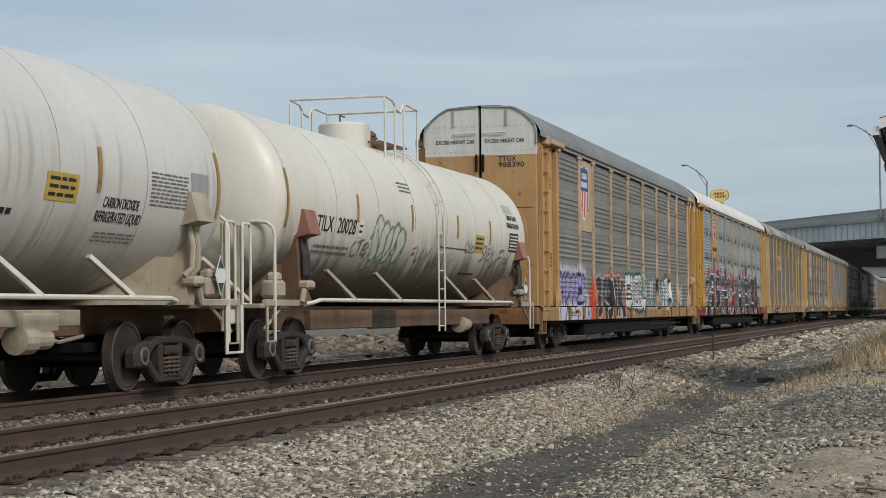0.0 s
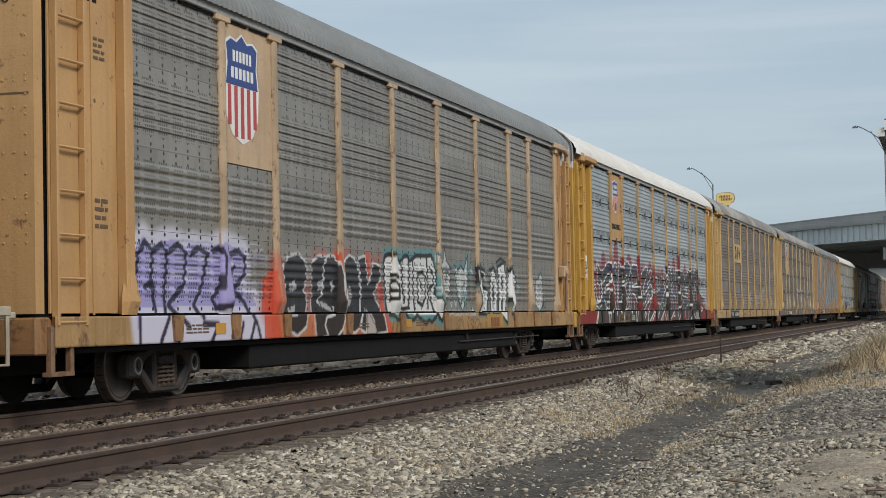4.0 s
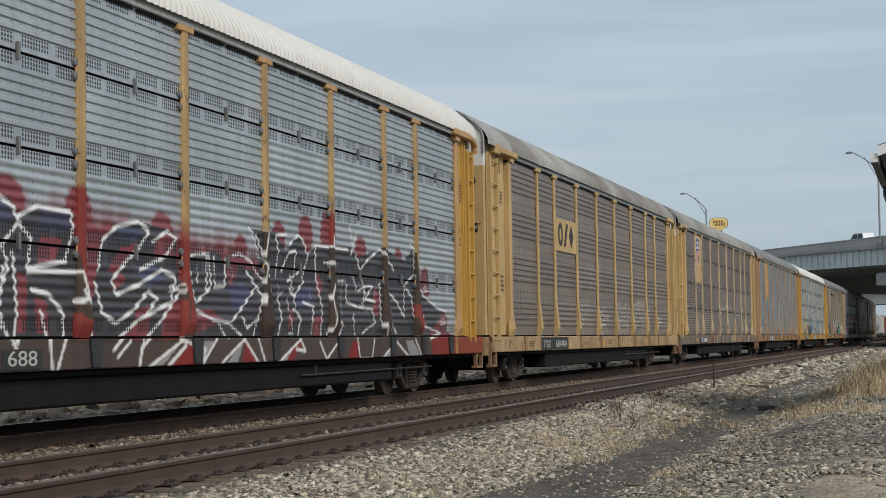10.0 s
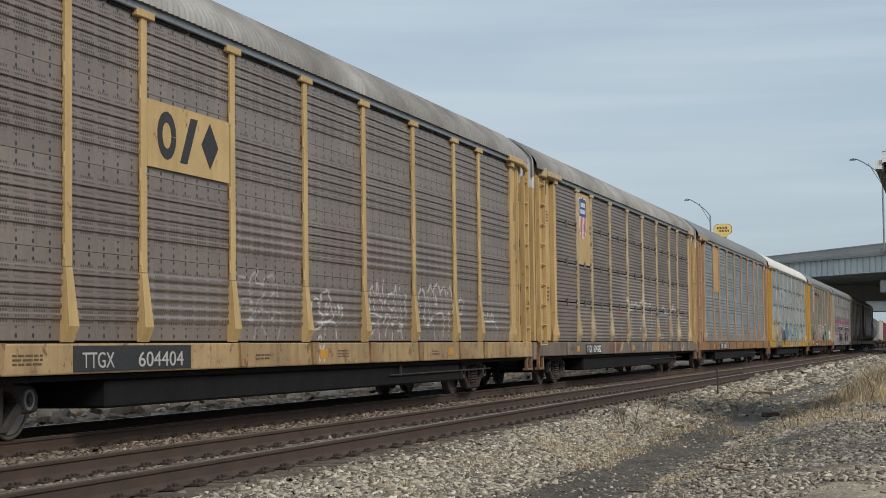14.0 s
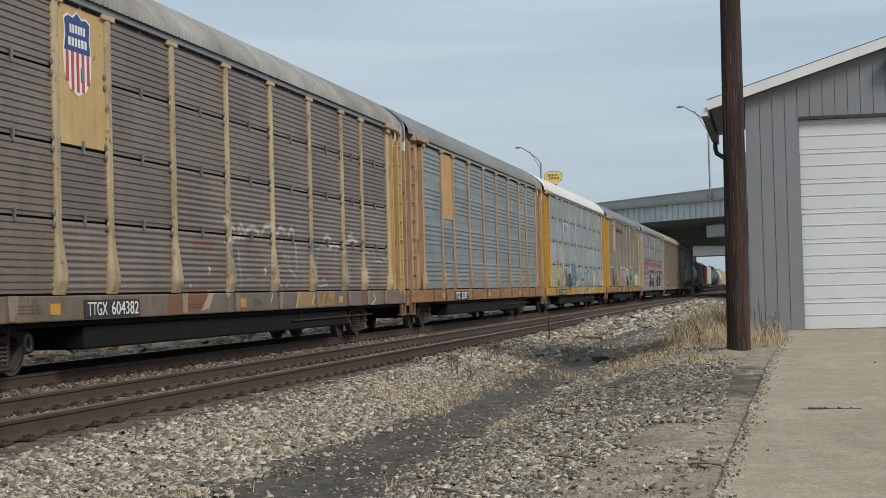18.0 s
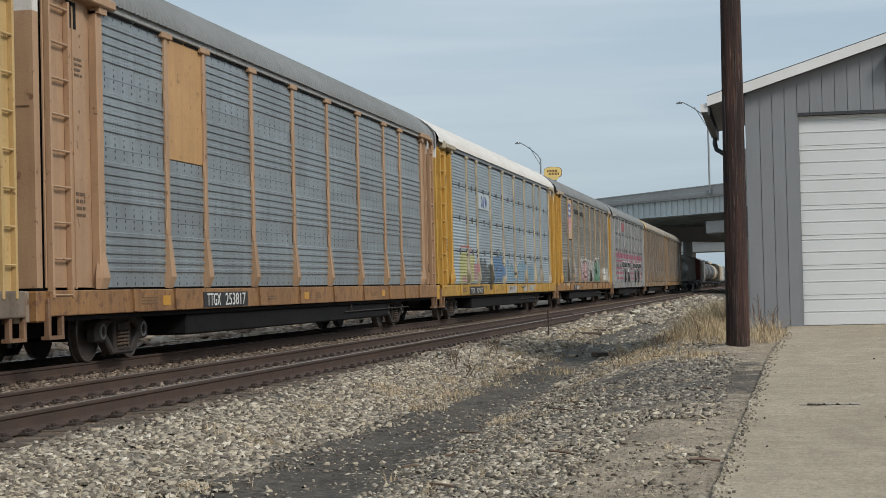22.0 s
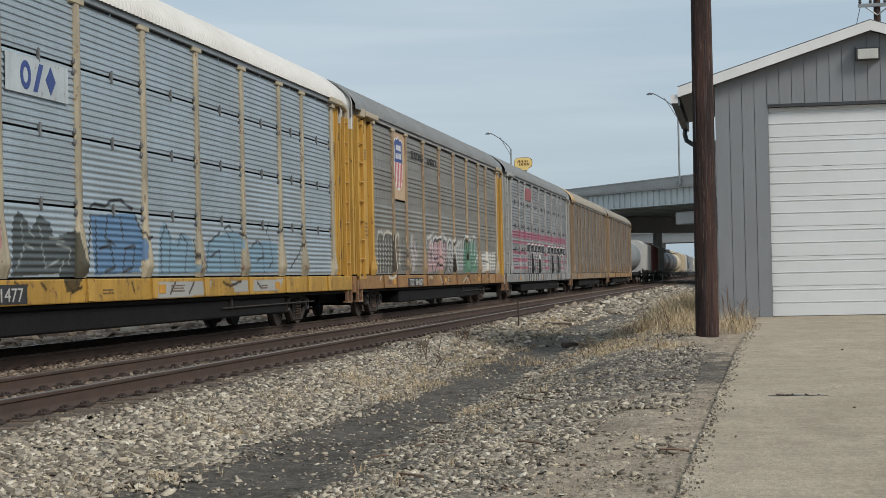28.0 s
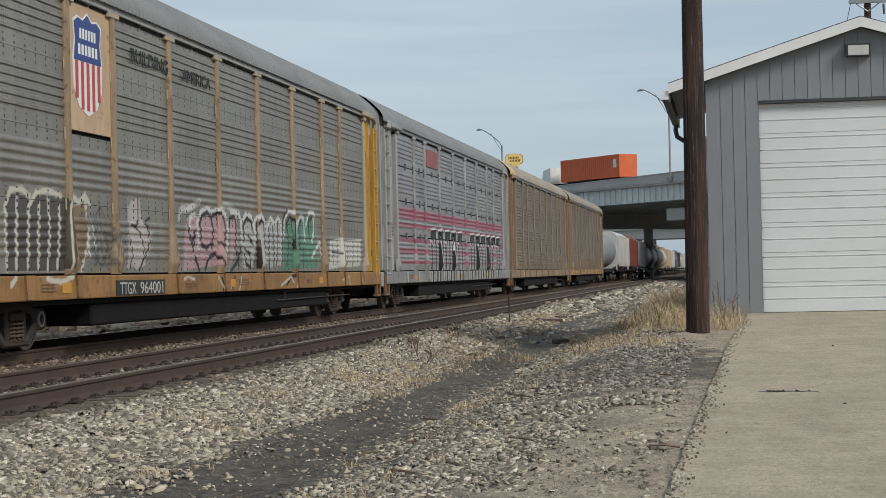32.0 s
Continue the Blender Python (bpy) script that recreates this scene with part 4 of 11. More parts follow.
def spring_mesh():
    m = Mesh()
    for y in (-0.15, 0.0, 0.15):
        pts = [(0.07 + 0.066 * math.cos(a), y + 0.066 * math.sin(a), WHEEL_R - 0.26 + 0.25 * a / (2 * math.pi * 4.5)) for a in np.linspace(0, 2 * math.pi * 4.5, 50)]
        m.tube(pts, 0.017, 5)
    return m


def bearing_mesh():
    return Mesh().lathe([(0.02, 0.125), (0.15, 0.12), (0.165, 0.10), (0.17, 0.05), (0.19, 0.045), (0.195, 0.0)], (0, 0, 0), "x", 16)


def ring_mesh():
    return Mesh().lathe([(0.15, 0.123), (0.172, 0.118), (0.172, 0.086), (0.15, 0.084)], (0, 0, 0), "x", 18)


M_SPRING = surface("rusty_spring_steel", (0.16, 0.115, 0.085), (0.07, 0.05, 0.04), 0.6, 0.6, 0.3, 6, 60, 0.2, 0.0, 0.2)
M_RING = surface("bearing_cap_steel", (0.26, 0.27, 0.28), (0.1, 0.09, 0.08), 0.6, 0.5, 0.4, 6, 60, 0.1, 0.0, 0.2)


def bogie(car, y, rusty=None):
    """A two-axle bogie under a car, its middle at y."""
    iron = rusty or M_IRON
    sf = shared("side_frame", side_frame_mesh)
    b = part("bolster", shared("bolster", lambda: Mesh().box(-1.0, 1.0, -0.2, 0.2, 0.45, 0.62, 0.03).box(-0.3, 0.3, -0.3, 0.3, 0.6, 0.72)), iron, car, at=(0, y, 0))
    part("side_frame", sf, iron, b, "dark cast side frame", at=(0.90, 0, 0))
    part("side_frame", sf, iron, b, at=pose(-0.90, 0, 0, 0, 0, 180))
    part("spring_nest", shared("spring", spring_mesh), M_SPRING, b, "rusty coil springs", at=(0.94, 0, 0))
    part("brake_rigging", shared("brake_rigging", lambda: Mesh().box(-0.7, 0.7, -0.42, -0.34, 0.3, 0.44).box(-0.7, 0.7, 0.34, 0.42, 0.3, 0.44).box(-0.5, 0.5, -1.5, 1.5, 0.52, 0.64).box(-0.86, -0.66, -1.5, 1.5, 0.42, 0.68)), M_BLACK, b)
    for dy in (-0.865, 0.865):
        w = part("wheelset", shared("wheelset", wheelset_mesh, True), M_WHEEL, car, at=(0, y + dy, WHEEL_R))
        for s in (-1, 1):
            part("wheel_rim", shared(f"wheel_rim:{s}", lambda: Mesh().lathe([(s * (GAUGE / 2 - 0.034), WHEEL_R + 0.001), (s * (GAUGE / 2 + 0.062), WHEEL_R - 0.001), (s * (GAUGE / 2 + 0.0695), WHEEL_R - 0.012), (s * (GAUGE / 2 + 0.0695), WHEEL_R - 0.035), (s * (GAUGE / 2 + 0.06), WHEEL_R - 0.05)], (0, 0, 0), "x", 32), True), M_TREAD, w, "bright worn wheel rim")
        part("bearing", shared("bearing", bearing_mesh, True), iron, b, at=(0.90, dy, WHEEL_R))
        part("bearing_cap", shared("bearing_cap", ring_mesh, True), M_RING, b, "pale bearing end cap", at=(0.90, dy, WHEEL_R))
        WHEELS.append((w, y + dy))
    return b


def coupler(car, y, s):
    """Knuckle coupler and hanging brake hose at one end; s = -1 faces the low end."""
    m = Mesh().box(-0.12, 0.12, min(y, y + s * -0.9), max(y, y + s * -0.9), 0.68, 0.9, 0.02)
    m.box(-0.18, 0.18, min(y, y + s * -0.22), max(y, y + s * -0.22), 0.62, 0.98, 0.05)
    part("coupler", m, M_IRON, car)
    part("brake_hose", Mesh().tube([(0.45, y - s * 0.35, 0.62), (0.48, y - s * 0.2, 0.38), (0.40, y - s * 0.05, 0.28), (0.25, y, 0.30)], 0.022, 6), M_BLACK, car)


# ------------------------------------------------ spray paint on the sides
class Spray:
    """Paint laid on a side: y along, z up; strokes and fills on a fine raster that the sheet's corners take up."""

    def __init__(self, y0, y1, z0, z1, res=0.016):
        self.y0, self.z0, self.res = y0, z0, res
        self.n, self.m = int((y1 - y0) / res) + 1, int((z1 - z0) / res) + 1
        self.c = np.zeros((self.m, self.n, 4))
        self.rng = random.Random(int(y0 * 100 + z0 * 10 + y1))

    def window(self, y0, y1, z0, z1):
        i0, i1 = max(0, int((y0 - self.y0) / self.res)), min(self.n, int((y1 - self.y0) / self.res) + 2)
        j0, j1 = max(0, int((z0 - self.z0) / self.res)), min(self.m, int((z1 - self.z0) / self.res) + 2)
        if i1 <= i0 or j1 <= j0:
            return None
        Y = self.y0 + np.arange(i0, i1) * self.res
        Z = self.z0 + np.arange(j0, j1) * self.res
        return (slice(j0, j1), slice(i0, i1)), Y[None, :], Z[:, None]

    def over(self, s, k, col, op=1.0):
        k = (np.clip(k, 0, 1) * op)[..., None]
        a = self.c[s]
        a[..., :3] = np.where(a[..., 3:] < 0.02, np.array(col), a[..., :3] * (1 - k) + np.array(col) * k)
        a[..., 3:] = np.maximum(a[..., 3:], k)

    def stroke(self, pts, w, col, op=1.0, soft=0.02):
        ys, zs = [p[0] for p in pts], [p[1] for p in pts]
        q = self.window(min(ys) - w, max(ys) + w, min(zs) - w, max(zs) + w)
        if q is None:
            return
        s, Y, Z = q
        d = np.full(np.broadcast(Y, Z).shape, 9.0)
        for (a, b), (c, e) in zip(pts[:-1], pts[1:]):
            l2 = max(1e-9, (c - a) ** 2 + (e - b) ** 2)
            t = np.clip(((Y - a) * (c - a) + (Z - b) * (e - b)) / l2, 0, 1)
            d = np.minimum(d, np.hypot(Y - a - t * (c - a), Z - b - t * (e - b)))
        self.over(s, (w / 2 - d) / soft + 0.5, col, op)

    def blob(self, y, z, ry, rz, col, op=1.0, soft=0.12):
        q = self.window(y - ry, y + ry, z - rz, z + rz)
        if q:
            s, Y, Z = q
            self.over(s, (1 - np.hypot((Y - y) / ry, (Z - z) / rz)) / soft, col, op)

    def fill(self, poly, col, op=1.0):
        ys, zs = [p[0] for p in poly], [p[1] for p in poly]
        q = self.window(min(ys), max(ys), min(zs), max(zs))
        if q is None:
            return
        s, Y, Z = q
        inside = np.zeros(np.broadcast(Y, Z).shape, bool)
        for (a, b), (c, e) in zip(poly, poly[1:] + poly[:1]):
            if abs(e - b) < 1e-9:
                continue
            hit = ((b > Z) != (e > Z)) & (Y < (c - a) * (Z - b) / (e - b) + a)
            inside ^= hit
        self.over(s, inside.astype(float), col, op)

    def crest(self, y0, y1):
        """The height up to which there is paint between y0 and y1; 0 where there is none."""
        i0, i1 = max(0, int((y0 - self.y0) / self.res)), max(1, int((y1 - self.y0) / self.res) + 1)
        rows = np.nonzero((self.c[:, i0:i1, 3] > 0.02).any(axis=1))[0]
        return self.z0 + rows[-1] * self.res + 0.03 if len(rows) else 0.0

    def sample(self, Y, Z):
        i = np.round((Y - self.y0) / self.res).astype(int)
        j = np.round((Z - self.z0) / self.res).astype(int)
        ok = (i >= 0) & (i < self.n) & (j >= 0) & (j < self.m)
        out = np.zeros((*Y.shape, 4))
        out[ok] = self.c[j[ok], i[ok]]
        return out


def scrawl(sp, y0, y1, z0, z1, col, w=0.03, loops=6, op=0.8):
    """A thin looping tag that cannot be read."""
    r = sp.rng
    pts, step = [], (y1 - y0) / loops
    for k in range(loops):
        hi, lo, fat, lean = r.uniform(0.6, 1.0), r.uniform(0.0, 0.3), r.uniform(0.3, 0.75), r.uniform(-0.25, 0.25)
        for q in range(14):
            a = 2 * math.pi * q / 14
            pts.append((y0 + step * (k + q / 14 + fat * math.sin(a) + lean * math.cos(a)), z0 + (z1 - z0) * (lo + (hi - lo) * (0.5 - 0.5 * math.cos(a)))))
    sp.stroke(pts, w, col, op, 0.018)


# ------------------------------------------------ autorack cars
CAR_LEN, CAR_STEP, CAR_FIRST = 28.57, 28.57, 41.95
RIBS = [5.2, 7.15, 9.97, 12.87, 15.72, 18.62, 21.45, 23.4]
P0, P1 = 2.42, 26.16                      # the screened part of the side
ROWS = [1.12, 2.155, 3.19, 4.225, 5.26]   # panel courses
SIDE_X = 1.44


def wave(z, a, b, pitch, depth):
    """Flat-topped ridges between heights a and b."""
    w = np.where((z > a) & (z < b), 0.5 - 0.5 * np.cos((z - a) / pitch * 2 * np.pi), 0)
    return depth * np.clip(w * 2.2 - 0.6, 0, 1)


def corrugation(z, flush):
    """How far a panel's sheet stands out at height z in the panel."""
    z = np.asarray(z)
    if flush == "fine":
        return wave(z, 0.03, 1.0, 0.097, 0.015)
    if flush == "broad":
        return wave(z, 0.2, 0.85, 0.13, 0.017)
    return wave(z, 0.17, 0.884, 0.119, 0.016)


def panel_rows(top, style):
    first, pitch, n = {"fine": (0.03, 0.097, 10), "broad": (0.2, 0.13, 5)}.get(style, (0.17, 0.119, 6))
    zs = [0.0, first]
    for k in range(n):
        zs += [first + pitch * (k + q) for q in (0.18, 0.32, 0.68, 0.82)]
    zs.append(first + pitch * n)
    return [q for q in zs if q < top - 0.004] + [top]


def plain_panel(w, gap, style):
    def make():
        m = Mesh()
        top = 1.035 - gap
        zs = panel_rows(top, style)
        prof = [(1.4 * float(corrugation(q, style)), q) for q in zs]
        n = len(prof)
        vs = [(x, y, q) for y in (0.0, w) for x, q in prof] + [(-0.02, y, q) for y in (0.0, w) for q in (0.0, top)]
        fs = [(i, n + i, n + i + 1, i + 1) for i in range(n - 1)]
        b = 2 * n
        fs += [(b, b + 1, b + 3, b + 2), (0, b, b + 2, n), (n - 1, 2 * n - 1, b + 3, b + 1)]
        return m.add(vs, fs)
    return make


def sprayed_panel(w, gap, y_at, z_at, sp, style, step=0.027):
    top = 1.035 - gap
    ny, zs = max(3, int(w / step)), []
    rows = panel_rows(top, style)
    crest = sp.crest(y_at, y_at + w) - z_at
    for a, b in zip(rows[:-1], rows[1:]):
        k = max(1, int(math.ceil((b - a) / (0.034 if step > 0.025 else 0.022)))) if a < crest else 1
        zs += [a + (b - a) * q / k for q in range(k)]
    Y, Z = np.meshgrid(np.linspace(0, w, ny), np.array(zs + [top]))
    P = np.stack([1.2 * corrugation(Z, style), Y, Z], -1)
    return grid_mesh("panel", P, sp.sample(Y + y_at, Z + z_at))


def rib_mesh():
    """Upright stiffener with a flared foot and a bracket at its head."""
    m = Mesh()
    x = SIDE_X
    m.box(x + 0.0, x + 0.055, -0.078, 0.078, 1.95, 5.14, 0.01)
    m.add([(x, -0.078, 1.95), (x, 0.078, 1.95), (x + 0.055, 0.078, 1.95), (x + 0.055, -0.078, 1.95),
           (x, -0.12, 1.28), (x, 0.12, 1.28), (x + 0.12, 0.12, 1.28), (x + 0.12, -0.12, 1.28),
           (x, -0.12, 1.1), (x, 0.12, 1.1), (x + 0.05, 0.12, 1.1), (x + 0.05, -0.12, 1.1)],
          [(0, 1, 2, 3), (0, 4, 5, 1), (1, 5, 6, 2), (2, 6, 7, 3), (3, 7, 4, 0), (5, 9, 10, 6), (6, 10, 11, 7), (7, 11, 8, 4), (8, 11, 10, 9)])
    m.box(x + 0.0, x + 0.085, -0.25, 0.25, 5.13, 5.235, 0.012)
    for z in (2.13, 3.17, 4.2):
        m.box(x + 0.01, x + 0.045, -0.09, 0.09, z - 0.09, z + 0.09, 0.012)
    return m


def flared_foot(m, y, half=0.085):
    """Widens a post to a splayed foot above the sill."""
    x = 1.44
    return m.add([(x, y - half, 1.62), (x, y + half, 1.62), (x + 0.07, y + half * 0.7, 1.62), (x + 0.07, y - half * 0.7, 1.62),
                  (x, y - half * 1.9, 1.26), (x, y + half * 1.9, 1.26), (x + 0.115, y + half * 1.5, 1.26), (x + 0.115, y - half * 1.5, 1.26),
                  (x, y - half * 1.9, 1.1), (x, y + half * 1.9, 1.1), (x + 0.06, y + half * 1.5, 1.1), (x + 0.06, y - half * 1.5, 1.1)],
                 [(0, 1, 2, 3), (0, 4, 5, 1), (1, 5, 6, 2), (2, 6, 7, 3), (3, 7, 4, 0), (5, 9, 10, 6), (6, 10, 11, 7), (7, 11, 8, 4), (8, 11, 10, 9), (4, 8, 9, 5)])


def ladder(car, mat, x, y, z0, z1, w, board=False):
    """Two stiles with rungs between them, a sheet behind them on some."""
    own = part("ladder", shared(f"ladder:{w}:{z1}", lambda: Mesh().box(0.0, 0.012, 0.0, w, z0, z1)) if board else shared(f"ladder_foot:{w}:{z1}", lambda: Mesh().box(0.0, 0.03, 0.0, w, z0, z0 + 0.05)), mat, car, at=(x, y, 0))
    for k in (0.0, w):
        part("stile", shared(f"stile:{z1}", lambda: Mesh().box(0.0, 0.09, -0.03, 0.03, z0, z1, 0.008)), mat, own, at=(0, k, 0))
    z = z1 - 0.12
    while z > z0:
        part("rung", shared(f"rung:{w}", lambda: Mesh().tube([(0.068, -0.015, 0), (0.068, w + 0.015, 0)], 0.019, 6)), mat, own, at=(0, 0, z))
        z -= 0.495
    return own


def roof_mesh(y0, y1, ridge=0.175, depth=0.019):
    half = [(1.56, 5.30), (1.55, 5.43), (1.47, 5.58), (1.27, 5.78), (1.06, 5.95), (0.85, 6.06), (0.45, 6.10), (0.0, 6.115)]
    sec = np.array(half + [(-x, z) for x, z in half[-2::-1]])
    nrm = np.zeros_like(sec)
    d = np.gradient(sec, axis=0)
    nrm[:, 0], nrm[:, 1] = -d[:, 1], d[:, 0]
    nrm /= np.linalg.norm(nrm, axis=1)[:, None]
    nrm *= np.where((nrm[:, 1] < 0), -1, 1)[:, None]
    k = int((y1 - y0) / ridge)
    ys, off = [], []
    for i in range(k):
        b = y0 + (y1 - y0) * i / k
        for f, o in ((0.0, 0), (0.12, depth), (0.5, depth), (0.62, 0)):
            ys.append(b + f * (y1 - y0) / k)
            off.append(o)
    ys.append(y1), off.append(0)
    ys, off = np.array(ys), np.array(off)
    Pt = np.zeros((len(ys), len(sec), 3))
    Pt[..., 0] = sec[None, :, 0] + off[:, None] * nrm[None, :, 0]
    Pt[..., 2] = sec[None, :, 1] + off[:, None] * nrm[None, :, 1]
    Pt[..., 1] = ys[:, None]
    return grid_mesh("roof", Pt)


def end_outline(x0, x1, z0):
    """One door leaf between x0 (middle) and x1 (side), up to the rounded roof."""
    prof = [(1.42, 5.44), (1.37, 5.58), (1.22, 5.75), (1.02, 5.91), (0.83, 6.02), (0.0, 6.085)]
    s = 1 if x1 > x0 else -1
    pts = [(x0, z0), (x1, z0)]
    pts += [(s * x, z) for x, z in prof if abs(x0) - 1e-6 <= x <= abs(x1)]
    pts.append((x0, 6.075))
    return pts


def shield(w, h):
    """Outline of a heraldic shield, centred."""
    return [(0, 0.5 * h), (0.16 * w, 0.43 * h), (0.34 * w, 0.45 * h), (0.48 * w, 0.4 * h), (0.44 * w, 0.22 * h), (0.5 * w, 0.02 * h), (0.47 * w, -0.25 * h), (0.3 * w, -0.42 * h), (0, -0.5 * h),
            (-0.3 * w, -0.42 * h), (-0.47 * w, -0.25 * h), (-0.5 * w, 0.02 * h), (-0.44 * w, 0.22 * h), (-0.48 * w, 0.4 * h), (-0.34 * w, 0.45 * h), (-0.16 * w, 0.43 * h)]


def poly_plate(poly, x0, x1):
    return Mesh().prism(poly, "x", x0, x1)


def clip_poly(poly, zlo, zhi):
    out = poly
    for lim, keep in ((zlo, 1), (zhi, -1)):
        res = []
        for (a, b), (c, e) in zip(out, out[1:] + out[:1]):
            ia, ib = keep * (b - lim) >= 0, keep * (e - lim) >= 0
            if ia:
                res.append((a, b))
            if ia != ib:
                t = (lim - b) / (e - b)
                res.append((a + t * (c - a), lim))
        out = res
    return out


def railway_shield(car, x, yc, zc, w, h, parent=None):
    """White-edged shield: navy head with pale bars for its wording, red and white stripes below."""
    b = part("shield", poly_plate([(yc + a, zc + c) for a, c in shield(w * 1.08, h * 1.05)], x, x + 0.006), M_CHALK, parent or car, "striped shield emblem")
    sh = [(yc + a, zc + c) for a, c in shield(w, h)]
    part("shield_head", poly_plate(clip_poly(sh, zc + 0.02 * h, zc + h), x + 0.006, x + 0.010), M_NAVY, b)
    for k in range(5):
        y = yc - 0.40 * w + k * 0.2 * w
        st = [p for p in clip_poly(sh, zc - h, zc + 0.02 * h)]
        lo = max(zc - 0.47 * h, zc - 0.5 * h + 0.22 * h * (abs(y - yc) / (0.5 * w)) ** 2)
        part("stripe", Mesh().box(x + 0.006, x + 0.010, y - 0.05 * w, y + 0.05 * w, lo, zc + 0.015 * h), M_RED, b)
    for dz, ww in ((0.30, 0.62), (0.14, 0.74)):
        for k in range(6):
            y = yc + (k - 2.5) * ww * w / 6
            part("wording_bar", Mesh().box(x + 0.010, x + 0.012, y - ww * w * 0.055, y + ww * w * 0.055, zc + (dz - 0.055) * h, zc + (dz + 0.05) * h), M_CHALK, b)
    return b


def autorack(n, spec):
    """One enclosed car carrier. spec gives its colours, sprays and markings."""
    car = thing("autorack_car", (TRACK_FAR, CAR_FIRST + CAR_STEP * n, 0), spec["label"], "autorack", "autorack cars")
    CARS.append((car, CAR_FIRST + CAR_STEP * n))
    post, sill, roofm, sheet, white = spec["post"], spec["sill"], spec["roof"], spec["sheet"], spec["hood"]
    endm = spec.get("end", sill)
    gap, sp, style = spec.get("gap", 0.035), spec.get("spray"), spec.get("style", "rows")
    E0, E1 = 0.42, CAR_LEN - 0.42
    # underframe
    u = Mesh().box(-1.3, 1.34, 6.4, CAR_LEN - 6.4, 0.31, 0.66, 0.03)
    part("underframe", shared("underframe", lambda: u), M_BLACK, car, "black underframe")
    part("centre_beam", shared("centre_beam", lambda: Mesh().box(-0.35, 0.35, 0.9, CAR_LEN - 0.9, 0.4, 0.85)), M_BLACK, car)
    part("floor_pan", shared("floor_pan", lambda: Mesh().box(-1.3, 1.38, 0.9, CAR_LEN - 0.9, 0.661, 0.72)), M_BLACK, car)
    part("deck", shared("deck", lambda: Mesh().box(-1.42, 1.42, E0 + 0.1, E1 - 0.1, 0.98, 1.06)), M_BLACK, car)
    if sp is not None:
        Y, Z = np.meshgrid(np.linspace(E0, E1, 700), np.concatenate([[0.735], np.linspace(0.736, 1.085, 15), [1.086]]))
        X = np.full_like(Y, 1.49)
        X[0], X[-1] = 1.4, 1.4
        part("side_sill", grid_mesh("side_sill", np.stack([X, Y, Z], -1), sp.sample(Y, Z)), spec["sill_tag"], car)
    else:
        part("side_sill", shared("side_sill", lambda: Mesh().box(1.40, 1.49, E0, E1, 0.735, 1.085, 0.012)), sill, car)
    part("side_sill", shared("side_sill_far", lambda: Mesh().box(-1.49, -1.40, E0, E1, 0.735, 1.085, 0.012)), sill, car)
    # screen panels of the near side, course by course
    bays = [P0] + RIBS + [P1]
    for r in range(4):
        for k in range(9):
            if (k, r) in spec.get("blank", ()):
                continue
            y0, y1 = bays[k] + 0.03, bays[k + 1] - 0.03
            if sp is not None and ROWS[r] < sp.crest(y0, y1):
                me, mat = sprayed_panel(y1 - y0, gap, y0, ROWS[r], sp, style, 0.020 if n < 2 else 0.021 if n in (2, 3, 5, 6) and r == 0 else 0.03), spec["sheet_tag"]
            else:
                me, mat = shared(f"panel:{k}:{gap}:{style}", plain_panel(y1 - y0, gap, style)), spec.get("rows", {}).get(r, sheet)
            part("panel", me, mat, car, at=(SIDE_X, y0, ROWS[r]))
    part("far_side", shared("far_side", lambda: Mesh().box(-1.47, -1.42, P0, P1, 1.08, 5.3)), sheet, car)
    # added black sheet gives the panel gaps the shade of the car's inside
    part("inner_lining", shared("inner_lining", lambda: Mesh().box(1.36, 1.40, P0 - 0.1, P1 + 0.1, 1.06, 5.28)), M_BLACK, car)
    # stiffeners
    for k, y in enumerate(RIBS):
        if sp is not None and spec.get("tag_ribs"):
            zz = np.concatenate([[1.1], np.linspace(1.12, 3.2, 60), [5.2]])
            U, Z = np.meshgrid(np.array([-1.0, -1.0, -0.66, -0.33, 0.0, 0.33, 0.66, 1.0, 1.0]), zz)
            back = np.array([True] + [False] * 7 + [True])[None]
            flare = np.interp(Z, [1.1, 1.28, 1.95, 5.2], [1.9, 1.9, 1.0, 1.0])
            out = np.interp(Z, [1.1, 1.28, 1.95, 5.2], [0.06, 0.124, 0.06, 0.06])
            Y = y + U * 0.081 * flare
            X = SIDE_X + np.where(back, 0, out)
            part("rib_face", grid_mesh("rib_face", np.stack([X, Y, Z], -1), sp.sample(Y, Z)), spec["post_tag"], car)
        part("rib", shared("rib", rib_mesh), post, car, at=(-0.012 if spec.get("tag_ribs") else 0, y, 0))
    # corner posts, end sheets and ladders
    for s in (0, 1):
        def Y(a):
            return a if s == 0 else CAR_LEN - a
        def bx(m, x0, x1, a, b, z0, z1, c=0.0):
            return m.box(x0, x1, min(Y(a), Y(b)), max(Y(a), Y(b)), z0, z1, c)
        part("corner_post", shared(f"corner_post:{s}", lambda: flared_foot(bx(Mesh(), 1.36, 1.50, 2.2, 2.42, 1.1, 5.16, 0.015), Y(2.31))), post if s else endm, car)
        if s == 0:
            part("end_sheet", shared("end_sheet:0", lambda: bx(bx(bx(Mesh(), 1.39, 1.42, 0.44, 1.93, 1.12, 5.2, 0.006), 1.34, 1.37, 1.93, 2.2, 1.12, 5.2), 1.42, 1.435, 1.44, 1.48, 1.1, 5.1)), endm, car)
            # black sheet stands in for the shade in the gap behind the door
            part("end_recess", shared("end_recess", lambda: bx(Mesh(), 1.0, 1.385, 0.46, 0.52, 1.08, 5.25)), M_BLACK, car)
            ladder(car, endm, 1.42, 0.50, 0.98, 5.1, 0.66)
